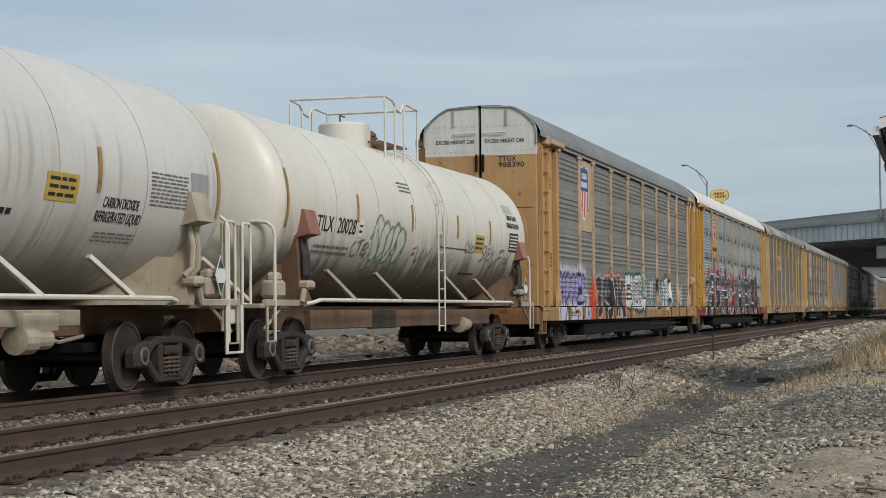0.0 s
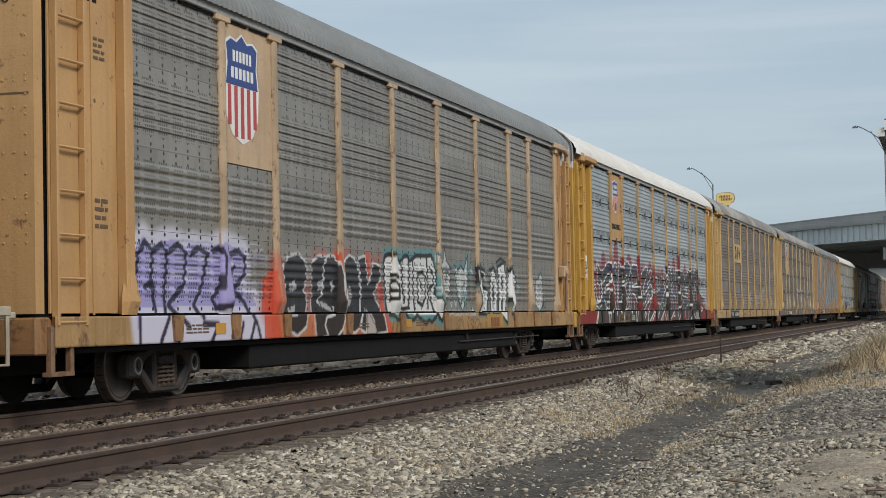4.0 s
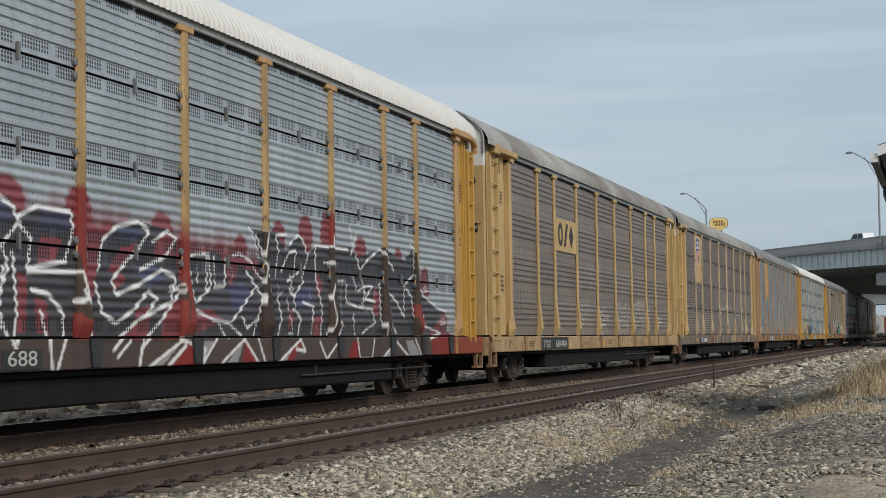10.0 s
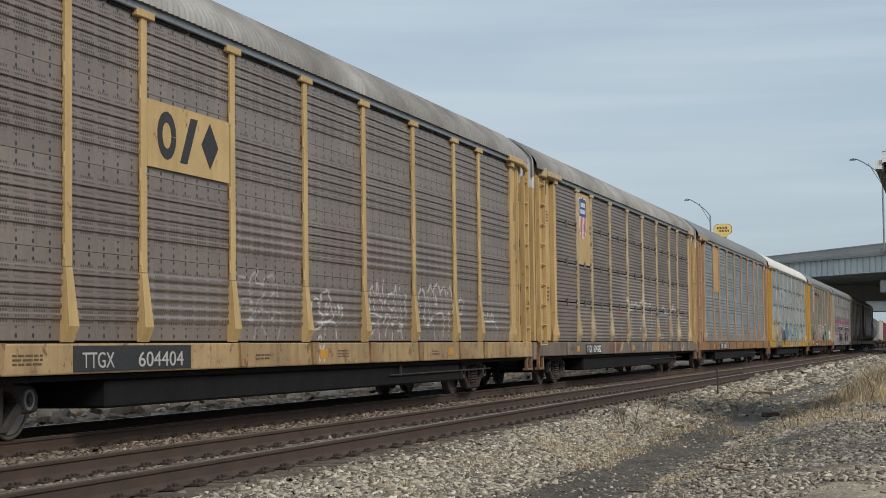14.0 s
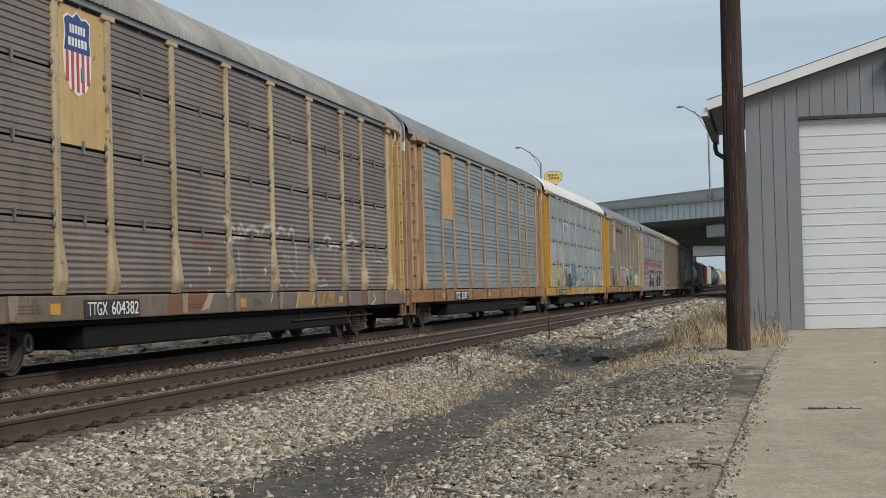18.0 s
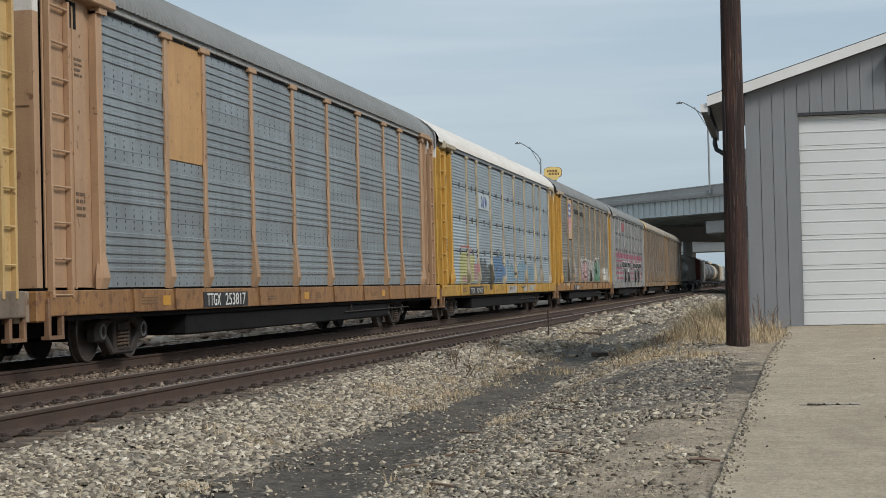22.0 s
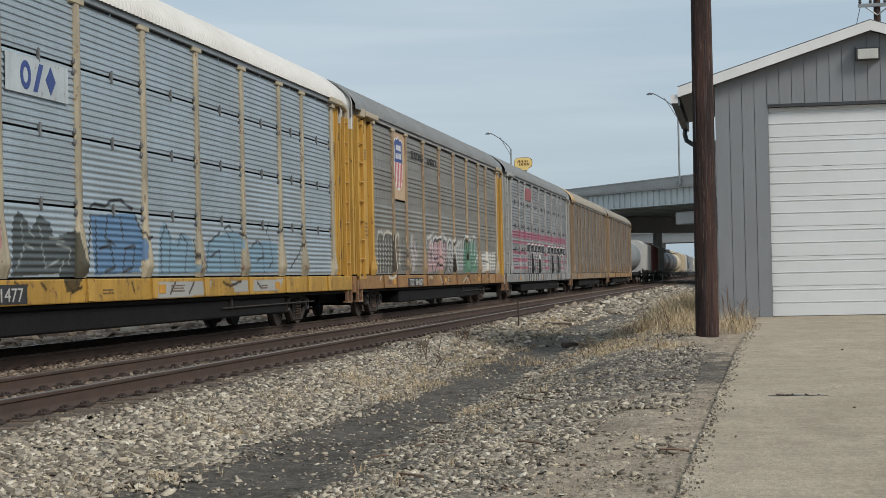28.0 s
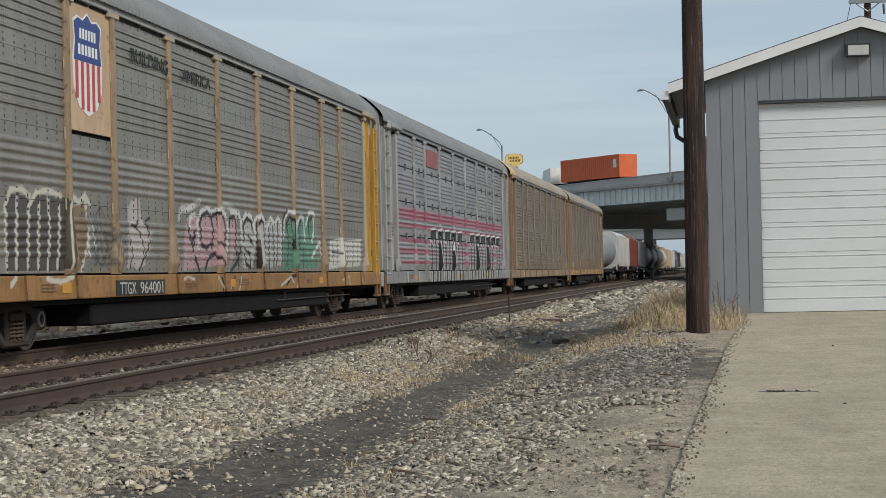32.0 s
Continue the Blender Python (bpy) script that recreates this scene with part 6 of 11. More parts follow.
    q = ([(9.23, 1.89), (9.44, 2.02), (9.73, 2.03), (9.94, 1.88), (10.01, 1.72), (9.95, 1.47), (10.10, 1.22), (10.12, 1.01), (9.99, 0.84), (9.66, 0.69), (9.30, 0.71), (9.14, 0.91), (9.22, 1.03), (9.61, 1.08), (9.68, 1.19), (9.24, 1.18), (8.91, 1.29), (9.13, 1.43), (9.19, 1.64)],
          [(10.03, 1.72), (10.21, 1.95), (10.48, 2.06), (10.75, 2.02), (10.93, 1.81), (11.00, 1.48), (10.99, 1.09), (10.84, 0.86), (10.59, 0.76), (10.32, 0.80), (10.15, 0.96), (10.13, 1.28), (10.02, 1.53)],)
    fills(sp, (slate,), *q)
    outlines(sp, (0.05, (0.56, 0.56, 0.56),), *q)
    q = ([(10.92, 2.01), (11.30, 2.08), (11.35, 1.83), (11.42, 1.59), (11.57, 1.73), (11.70, 1.98), (12.09, 1.92), (12.13, 1.71), (11.84, 1.53), (11.69, 1.41), (12.02, 1.22), (12.22, 0.98), (12.33, 0.76), (11.75, 0.73), (11.60, 0.95), (11.26, 1.17), (11.20, 0.95), (11.15, 0.75), (10.88, 0.82), (11.01, 1.09), (11.03, 1.62)],)
    fills(sp, (slate,), *q)
    outlines(sp, (0.05, (0.56, 0.56, 0.56),), *q)
    q = ([(9.50, 1.62), (9.62, 1.65), (9.71, 1.53), (9.62, 1.41), (9.52, 1.46)],
          [(8.96, 1.32), (9.27, 1.28), (9.65, 1.17), (9.61, 1.10), (9.15, 1.17)],
          [(10.33, 1.51), (10.43, 1.57), (10.56, 1.48), (10.57, 1.28), (10.45, 1.19), (10.33, 1.28)],
          [(11.26, 1.15), (11.67, 0.88), (11.75, 0.73), (11.19, 0.74)],
          [(10.18, 0.83), (10.38, 0.75), (10.11, 0.70)],)
    fills(sp, ((0.42, 0.42, 0.42), 0.9,), *q)
    outlines(sp, (0.03, (0.01, 0.01, 0.012),), *q)
    fills(sp, ((0.42, 0.42, 0.42), 0.9,), [(7.65, 1.53), (7.95, 1.61), (8.00, 1.47), (7.76, 1.42)],
          [(7.63, 1.18), (7.93, 1.23), (7.92, 1.04), (7.68, 1.04)],
          [(8.89, 1.57), (9.15, 1.65), (9.20, 1.48), (8.95, 1.45)])
    # white block letters with a teal halo
    q = ([(12.30, 1.93), (12.40, 2.07), (12.58, 2.13), (12.96, 2.14), (13.17, 2.07), (13.43, 2.07), (13.70, 2.14), (13.92, 2.07), (14.26, 2.14), (14.94, 2.16), (15.25, 2.19), (15.45, 2.07), (15.56, 1.59), (15.43, 1.48), (15.76, 1.31), (15.96, 1.06), (15.78, 0.92), (15.31, 1.05), (12.50, 1.07), (12.35, 1.50)],)
    outlines(sp, (0.26, TEAL, 0.85, 0.1,), *q)
    fills(sp, ((0.66, 0.66, 0.65),), *q)
    lines(sp, (0.085, K,), [(12.30, 1.93), (12.36, 2.07), (12.53, 2.13), (12.96, 2.15), (13.13, 2.10), (13.25, 2.02), (13.43, 2.07), (13.52, 2.13), (13.74, 2.14), (13.88, 2.05), (14.07, 2.10), (14.26, 2.16), (14.94, 2.17), (15.25, 2.20), (15.41, 2.11), (15.55, 1.87), (15.54, 1.59), (15.39, 1.51), (15.74, 1.31), (15.94, 1.06), (15.78, 0.92), (15.52, 1.07)],
          [(12.30, 1.93), (12.32, 1.64), (12.39, 1.29), (12.50, 1.07)],
          [(13.03, 2.10), (13.07, 1.73), (13.14, 1.22), (13.40, 1.16), (13.76, 1.19), (13.79, 2.09)],
          [(12.65, 1.78), (12.95, 1.74)],
          [(12.68, 1.65), (12.64, 1.33), (12.89, 1.37), (12.95, 1.58), (12.73, 1.67)],
          [(12.61, 1.51), (12.94, 1.48)])
    lines(sp, (0.085, K,), [(13.34, 1.96), (13.36, 1.52), (13.50, 1.30)],
          [(14.07, 2.06), (14.01, 1.53), (14.13, 1.16)],
          [(14.30, 1.76), (14.33, 1.30), (14.65, 1.23), (14.81, 1.38), (14.83, 1.77), (14.63, 1.86), (14.34, 1.82)],
          [(14.47, 1.69), (14.58, 1.54)],
          [(14.98, 2.13), (14.95, 1.78), (15.01, 1.19)],
          [(15.14, 1.94), (15.34, 1.83), (15.33, 1.63), (15.08, 1.54)],
          [(15.12, 1.38), (15.41, 1.11), (15.62, 0.97)])
    lines(sp, (0.09, (0.02, 0.03, 0.03),), [(12.47, 1.06), (12.80, 1.04), (12.96, 0.95), (13.22, 1.06), (13.49, 1.05), (13.66, 0.96), (13.94, 0.96), (14.13, 1.05), (14.41, 0.96), (14.70, 0.89), (14.90, 0.95), (15.10, 0.91), (15.41, 1.02)])
    # two masked faces among stars
    pg = (0.52, 0.54, 0.53)
    block(sp, [(15.78, 1.78), (16.14, 1.99), (16.56, 1.81), (16.49, 1.5), (16.18, 1.34), (15.89, 1.49)], pg, K, 0.045)
    block(sp, [(15.75, 1.95), (16.1, 2.1), (16.2, 2.35), (16.35, 2.12), (16.7, 1.95)], pg, K, 0.04)
    block(sp, [(16.87, 2.05), (17.2, 1.95), (17.4, 2.05), (17.6, 1.95), (17.93, 2.27), (17.84, 1.68), (17.49, 1.09), (17.05, 1.45)], pg, K, 0.045, (0.05, 0.28, 0.32), 0.1)
    tangle(sp, 15.85, 16.5, 1.4, 1.9, 9, (K, Wt), (0.02, 0.035), 0.25)
    tangle(sp, 17.0, 17.8, 1.2, 2.0, 16, (K, Wt, (0.05, 0.28, 0.32), K), (0.02, 0.035), 0.3)
    for y, z in ((15.65, 1.55), (15.6, 2.15), (18.2, 1.95), (16.65, 1.25), (18.25, 1.1), (22.3, 1.65), (23.6, 1.35)):
        star = [(y + (0.16 if k % 2 == 0 else 0.06) * math.sin(k * math.pi / 5), z + (0.2 if k % 2 == 0 else 0.07) * math.cos(k * math.pi / 5)) for k in range(10)]
        block(sp, star, pg, (0.05, 0.2, 0.22), 0.025)
    # thinner white letters, then one more
    for poly in ([(18.55, 2.03), (19.29, 1.99), (19.06, 1.82), (18.77, 1.84), (18.76, 1.7), (19.51, 1.54), (19.41, 1.05), (18.59, 1.06), (18.68, 1.42), (18.54, 1.64)], [(19.68, 2.0), (20.08, 2.05), (20.31, 1.67), (20.28, 1.05), (19.8, 1.05), (19.66, 1.49)],
                 [(20.41, 2.09), (21.0, 2.2), (21.16, 1.75), (21.04, 0.85), (20.45, 1.05)], [(21.26, 2.05), (21.8, 2.1), (22.06, 1.77), (21.77, 1.51), (22.02, 1.04), (21.48, 1.05), (21.23, 1.5)]):
        block(sp, poly, Wt, K, 0.07, (0.06, 0.16, 0.17), 0.08)
    for y, z, ry, rz in ((19.0, 1.55, .14, .16), (18.95, 1.9, .2, .07), (19.95, 1.5, .08, .3), (20.75, 1.75, .1, .2), (20.75, 1.25, .09, .2), (21.6, 1.8, .12, .12), (21.65, 1.2, .06, .22)):
        sp.blob(y, z, ry, rz, K, 1.0, 0.3)
    for a, b in ((18.6, 2.0), (19.7, 1.98), (21.25, 2.02)):
        sp.stroke([(a, b - 0.3), (a + 0.1, b), (a + 0.35, b + 0.1), (a + 0.6, b - 0.05)], 0.07, K)
    tangle(sp, 18.7, 22.0, 1.1, 1.95, 22, (K, Wt, (0.45, 0.46, 0.46), K), (0.025, 0.045), 0.3)
    sp.stroke([(20.3, 2.18), (20.7, 2.28), (21.15, 2.2)], 0.07, K)
    block(sp, [(24.04, 1.81), (24.7, 2.06), (24.78, 1.62), (24.99, 1.34), (24.43, 1.07), (24.01, 1.27)], (0.5, 0.5, 0.49), K, 0.04, (0.06, 0.24, 0.25), 0.06)
    tangle(sp, 24.1, 24.9, 1.2, 1.9, 8, (K, Wt), (0.02, 0.04), 0.3)
    scrawl(sp, 15.8, 18.3, 1.02, 1.16, (0.5, 0.5, 0.48), 0.02, 8)
    scrawl(sp, 16.8, 19.3, 0.70, 0.95, (0.12, 0.06, 0.03), 0.03, 7)
    for y in (12.5, 12.75, 13.0):
        sp.fill([(y, 0.66), (y + 0.16, 0.96), (y + 0.26, 0.96), (y + 0.1, 0.66)], (0.16, 0.075, 0.03), 0.7)
    return sp


def spray_second():
    """A long wild-style piece: black and navy letters with white outlines on dark red, over sheets, posts and sill."""
    sp = Spray(0.5, 28.2, 0.6, 3.3, 0.011)
    r = sp.rng
    soot, navy, grey = (0.022, 0.022, 0.027), (0.028, 0.028, 0.075), (0.27, 0.275, 0.29)
    sp.fill([(0.5, 0.6), (26.0, 0.6), (26.0, 1.1), (25.0, 1.15), (0.5, 1.3)], RD, 0.95)
    for k in range(60):
        y = 0.6 + k * 0.42
        top = np.interp(y, [0.5, 2, 4, 7, 10, 12.5, 16, 20, 23, 24.3, 25], [1.3, 1.8, 2.2, 2.2, 2.2, 2.2, 2.0, 2.0, 2.0, 1.3, 0.9])
        sp.blob(y, 1.1 + 0.25 * (top - 1.1), 0.6, top - 0.8 + r.uniform(-.1, .1), RD, 0.97, 0.25)
    for y, z, ry, rz in ((2.85, 2.2, .35, .4), (4.1, 2.45, .38, .4), (6.1, 2.7, .42, .55), (7.0, 2.5, .35, .25), (8.3, 2.55, .5, .35), (9.95, 2.5, .4, .4), (12.2, 2.4, .4, .35), (14.8, 2.3, .3, .3),
                         (16.3, 2.6, .3, .28), (17.45, 2.7, .36, .35), (18.5, 2.7, .42, .5), (20.15, 2.5, .36, .36), (22.3, 2.5, .25, .25), (24.0, 2.05, .34, .42), (25.2, 1.35, .34, .3)):
        sp.blob(y, z, ry, rz, RD, 0.97, 0.2)
    for y, z in ((5.0, 2.3), (15.0, 1.7), (17.0, 1.55), (19.6, 2.3), (22.9, 2.2), (24.1, 1.3)):
        sp.blob(y, z, 0.4, 0.25, (0.05, 0.045, 0.13), 0.9, 0.4)
    sp.fill([(2.6, 0.6), (24.4, 0.6), (24.2, 1.12), (3.0, 1.12)], (0.045, 0.046, 0.053), 0.97)
    fills(sp, (soot, 0.97,), [(2.64, 1.98), (2.80, 1.90), (2.95, 1.68), (3.18, 1.41), (3.50, 1.44), (3.47, 1.72), (3.21, 1.91), (3.29, 2.42), (3.58, 2.31), (4.06, 2.23), (4.49, 2.46), (5.02, 2.55), (5.33, 2.39), (5.65, 2.49), (6.08, 2.53), (6.24, 2.31), (6.30, 1.80), (6.22, 1.36), (6.11, 1.07), (2.92, 1.09), (2.70, 1.52)],
          [(6.53, 2.60), (6.84, 2.45), (7.30, 2.41), (7.87, 2.60), (8.37, 2.61), (8.61, 2.42), (8.99, 2.56), (9.83, 2.53), (9.81, 2.23), (9.98, 1.86), (10.18, 1.39), (10.28, 1.06), (6.42, 1.07), (6.29, 1.44), (6.44, 1.80)])
    fills(sp, (soot, 0.97,), [(10.40, 1.91), (10.56, 2.26), (10.93, 2.45), (11.56, 2.55), (12.62, 2.45), (12.66, 1.97), (12.92, 1.56), (12.70, 1.06), (10.40, 1.06), (10.24, 1.40)])
    fills(sp, (soot, 0.97,), [(13.03, 2.22), (13.87, 2.28), (14.35, 2.16), (15.38, 2.05), (15.56, 2.29), (15.18, 2.67), (15.79, 2.66), (16.23, 2.66), (16.61, 2.41), (17.13, 2.68), (17.54, 2.38), (17.98, 2.59), (19.62, 2.61), (19.99, 2.45), (21.34, 2.68), (22.65, 2.50), (23.28, 2.77), (23.57, 2.06), (24.55, 1.68), (25.24, 1.56), (24.18, 1.14), (13.02, 1.09)])
    fills(sp, (navy, 0.9,), [(4.42, 2.41), (4.94, 2.52), (5.20, 2.46), (5.17, 2.29), (4.56, 2.16)],
          [(5.65, 2.45), (6.01, 2.51), (6.11, 2.34), (5.64, 2.21)],
          [(7.39, 2.44), (7.93, 2.58), (8.37, 2.57), (8.46, 2.33), (7.67, 2.30)],
          [(9.10, 2.53), (9.76, 2.50), (9.73, 2.31), (8.98, 2.28)],
          [(10.68, 2.31), (11.18, 2.46), (11.69, 2.48), (11.55, 2.30)])
    fills(sp, ((0.05, 0.05, 0.14), 0.8,), [(14.34, 1.80), (14.85, 1.89), (15.19, 1.75), (14.84, 1.52), (14.50, 1.48)],
          [(16.90, 1.79), (17.74, 1.90), (17.84, 1.65), (17.10, 1.52)],
          [(11.34, 1.96), (11.98, 2.05), (12.32, 1.87), (11.85, 1.73)])
    fills(sp, (RD, 0.97,), [(3.18, 1.71), (3.25, 1.83), (3.42, 1.75), (3.47, 1.56), (3.31, 1.46), (3.11, 1.59)],
          [(4.24, 1.80), (4.56, 1.90), (5.01, 1.94), (4.95, 1.86), (4.56, 1.78), (4.26, 1.66)],
          [(5.26, 2.26), (5.48, 2.30), (5.51, 1.99), (5.76, 1.75), (5.66, 1.39), (5.33, 1.13), (5.15, 1.35), (5.07, 1.77)],
          [(6.22, 2.23), (6.48, 2.17), (6.44, 1.73), (6.29, 1.47), (6.11, 1.07), (5.95, 1.07), (6.17, 1.51)],
          [(7.25, 1.45), (7.74, 1.47), (7.70, 1.26), (7.39, 1.16), (7.21, 1.22)],
          [(7.04, 1.82), (7.41, 1.83), (7.65, 1.72), (7.18, 1.67)],
          [(8.55, 1.82), (8.76, 1.77), (8.74, 1.14), (8.57, 1.14)])
    fills(sp, (RD, 0.97,), [(8.92, 1.55), (9.17, 1.51), (9.29, 1.14), (8.99, 1.14)],
          [(9.09, 2.24), (9.59, 2.22), (9.40, 1.96), (8.97, 1.91)],
          [(11.04, 2.19), (11.55, 2.28), (11.34, 2.07), (10.91, 1.84), (10.67, 1.92)],
          [(12.08, 2.41), (12.62, 2.43), (12.55, 2.15), (11.93, 2.09)],
          [(9.79, 1.39), (10.17, 1.27), (10.16, 1.07), (9.82, 1.07)],
          [(12.31, 1.55), (12.86, 1.60), (12.73, 1.06), (12.15, 1.07)],
          [(11.20, 1.18), (11.77, 1.32), (11.89, 1.07), (11.12, 1.07)])
    fills(sp, (RD, 0.97,), [(13.09, 1.49), (13.78, 1.47), (14.20, 1.33), (13.24, 1.14)],
          [(14.11, 2.25), (14.69, 2.35), (14.71, 2.03), (14.42, 1.80)],
          [(15.13, 2.15), (15.52, 2.06), (15.65, 1.95), (15.38, 1.98)],
          [(17.92, 2.11), (18.25, 2.01), (18.09, 1.72), (17.87, 1.82)],
          [(17.77, 1.41), (18.17, 1.43), (18.07, 1.09), (17.76, 1.09)],
          [(20.85, 1.98), (21.22, 1.81), (21.02, 1.42), (20.75, 1.57)],
          [(23.11, 1.65), (23.62, 1.76), (24.19, 1.26), (23.53, 1.10)],
          [(11.46, 1.44), (11.78, 1.51), (11.84, 1.28), (11.27, 1.13)],
          [(10.79, 1.82), (11.09, 1.89), (11.15, 1.77), (10.74, 1.65)],
          [(16.59, 1.39), (16.79, 1.55), (16.93, 1.36), (16.72, 1.16)])
    lines(sp, (0.055, Wt,), [(2.66, 2.01), (2.83, 1.89), (2.95, 1.68), (3.02, 1.46), (3.24, 1.37), (3.50, 1.39), (3.73, 1.50), (3.82, 1.73)],
          [(2.62, 1.98), (2.68, 1.70), (2.70, 1.52), (2.82, 1.33), (2.92, 1.10)],
          [(3.29, 2.43), (3.29, 2.23), (3.18, 1.90), (3.44, 1.79), (3.47, 1.59), (3.33, 1.43)],
          [(3.29, 2.42), (3.58, 2.29), (3.85, 2.24), (4.20, 2.31), (4.49, 2.46), (4.94, 2.53), (5.17, 2.50), (5.30, 2.36)])
    lines(sp, (0.055, Wt,), [(3.58, 2.02), (3.78, 1.89), (4.06, 1.92), (4.49, 2.09), (4.79, 2.17), (5.17, 2.18), (5.01, 1.97), (4.78, 1.86), (4.48, 1.83), (4.27, 1.74), (4.19, 1.61), (4.41, 1.68), (4.85, 1.76), (5.08, 1.73), (4.97, 1.56), (4.88, 1.38)],
          [(3.64, 1.86), (3.87, 1.73), (3.83, 1.54), (3.65, 1.42), (3.33, 1.33), (2.92, 1.33)],
          [(2.97, 1.24), (3.43, 1.18), (3.77, 1.26)],
          [(4.19, 1.41), (4.33, 1.28), (4.54, 1.09)],
          [(4.55, 1.35), (4.92, 1.35), (4.96, 1.18), (4.52, 1.18), (4.52, 1.35)])
    lines(sp, (0.055, Wt,), [(5.04, 1.90), (5.52, 2.34), (5.73, 2.49), (6.01, 2.55), (6.14, 2.48), (6.06, 2.30), (6.22, 2.01), (6.26, 1.58), (6.12, 1.22), (5.86, 0.97), (5.49, 0.90)],
          [(5.04, 1.90), (5.51, 2.20), (5.60, 1.96), (5.83, 1.79), (5.87, 1.57), (5.71, 1.36), (5.49, 1.25)],
          [(5.28, 1.63), (5.50, 1.60), (5.43, 1.46), (5.62, 1.36)],
          [(5.28, 1.35), (5.30, 1.15), (5.22, 1.08), (5.49, 1.08), (5.62, 1.18)],
          [(6.53, 2.61), (6.52, 2.17), (6.44, 1.80), (6.29, 1.36), (6.42, 1.14), (6.72, 1.03)])
    lines(sp, (0.055, Wt,), [(6.52, 2.58), (6.84, 2.45), (7.24, 2.41), (7.68, 2.59), (8.13, 2.62), (8.47, 2.51), (8.57, 2.34), (8.25, 2.09), (8.35, 1.85), (8.14, 1.53), (7.83, 1.26)],
          [(7.01, 1.97), (7.47, 2.06), (7.86, 2.19), (7.96, 2.16), (7.85, 1.92), (7.38, 1.90), (7.04, 1.86)],
          [(7.19, 1.82), (7.75, 1.68), (7.84, 1.49), (7.65, 1.37), (7.40, 1.22)],
          [(7.40, 1.52), (7.22, 1.48), (7.17, 1.14), (7.83, 1.13), (8.23, 1.22)],
          [(6.46, 1.36), (6.90, 1.37), (7.00, 1.59)],
          [(8.57, 2.42), (8.99, 2.56), (9.76, 2.54), (9.82, 2.31), (9.63, 1.97), (8.76, 1.86), (8.87, 2.19), (8.61, 2.34)])
    lines(sp, (0.055, Wt,), [(8.76, 1.82), (9.96, 1.86), (10.07, 1.56), (9.84, 1.52)],
          [(8.45, 2.02), (8.54, 1.38), (8.49, 1.06)],
          [(8.25, 1.85), (8.17, 1.38), (8.52, 0.90)],
          [(8.86, 1.63), (9.22, 1.59), (9.56, 1.39), (9.60, 1.14), (9.36, 0.73)],
          [(9.06, 1.39), (9.20, 1.14), (9.25, 0.73)],
          [(9.95, 1.64), (10.24, 1.40), (10.28, 1.06)],
          [(10.43, 1.91), (10.56, 2.26), (10.93, 2.45), (11.51, 2.54), (11.82, 2.44), (11.55, 2.21), (11.16, 2.02), (10.78, 1.79), (10.90, 1.62), (11.53, 1.76), (12.19, 1.96), (12.60, 1.88), (12.45, 1.55), (11.51, 1.32), (11.00, 1.10), (10.75, 0.95)])
    lines(sp, (0.055, Wt,), [(10.35, 1.74), (10.53, 1.40), (10.89, 1.27), (11.39, 1.45), (11.78, 1.68), (12.04, 1.59), (11.77, 1.41)],
          [(11.94, 2.31), (12.35, 2.47), (12.62, 2.38), (12.33, 2.14), (11.54, 1.94)],
          [(12.73, 1.69), (12.17, 1.32), (11.50, 0.96), (11.44, 0.74)],
          [(2.69, 2.37), (2.76, 2.32), (2.71, 2.25)],
          [(2.83, 2.36), (2.81, 2.26), (2.93, 2.28)],
          [(3.01, 2.39), (3.11, 2.34), (2.98, 2.26)])
    lines(sp, (0.045, Wt,), [(13.03, 2.17), (13.25, 2.21), (13.71, 2.23), (13.73, 1.78), (13.24, 1.56), (13.10, 1.76), (13.03, 2.17)],
          [(13.32, 2.11), (13.28, 1.84)],
          [(13.63, 2.19), (13.58, 1.71)],
          [(13.87, 2.21), (13.86, 1.79), (14.21, 1.80), (14.27, 2.19)],
          [(14.52, 2.24), (14.77, 2.28), (15.20, 2.19), (15.38, 2.05), (15.65, 1.91), (15.74, 2.14), (15.47, 2.28), (15.30, 2.57), (15.12, 2.67)],
          [(15.39, 2.58), (15.66, 2.29), (15.79, 2.64)],
          [(15.02, 2.04), (15.37, 1.83), (14.84, 1.52), (14.42, 1.30), (13.85, 1.33), (13.24, 1.46)],
          [(15.83, 1.84), (15.92, 1.54), (16.00, 1.12)],
          [(16.16, 2.00), (16.28, 2.40), (16.17, 2.62), (16.62, 2.65)])
    lines(sp, (0.045, Wt,), [(16.41, 2.09), (16.71, 2.38), (17.02, 2.43), (16.95, 2.11)],
          [(16.60, 1.94), (17.22, 2.12), (17.32, 1.96), (16.90, 1.71), (16.70, 1.83)],
          [(16.72, 2.50), (17.13, 2.68), (17.38, 2.57), (17.54, 2.34), (17.32, 2.05)],
          [(17.87, 2.56), (18.66, 2.56), (18.66, 2.73), (18.71, 2.56), (19.50, 2.56)],
          [(17.87, 2.56), (17.92, 1.98), (18.17, 1.58), (18.12, 1.12)],
          [(18.31, 2.29), (18.89, 2.31), (18.76, 2.01), (18.52, 1.75), (18.62, 1.41), (18.39, 1.12)],
          [(18.99, 2.02), (19.36, 2.03), (19.35, 1.68), (19.97, 1.60), (20.75, 1.57), (20.88, 1.34), (20.21, 1.16)],
          [(19.87, 2.49), (20.12, 2.23), (20.51, 2.43), (21.20, 2.64), (21.48, 2.56), (22.04, 2.30)])
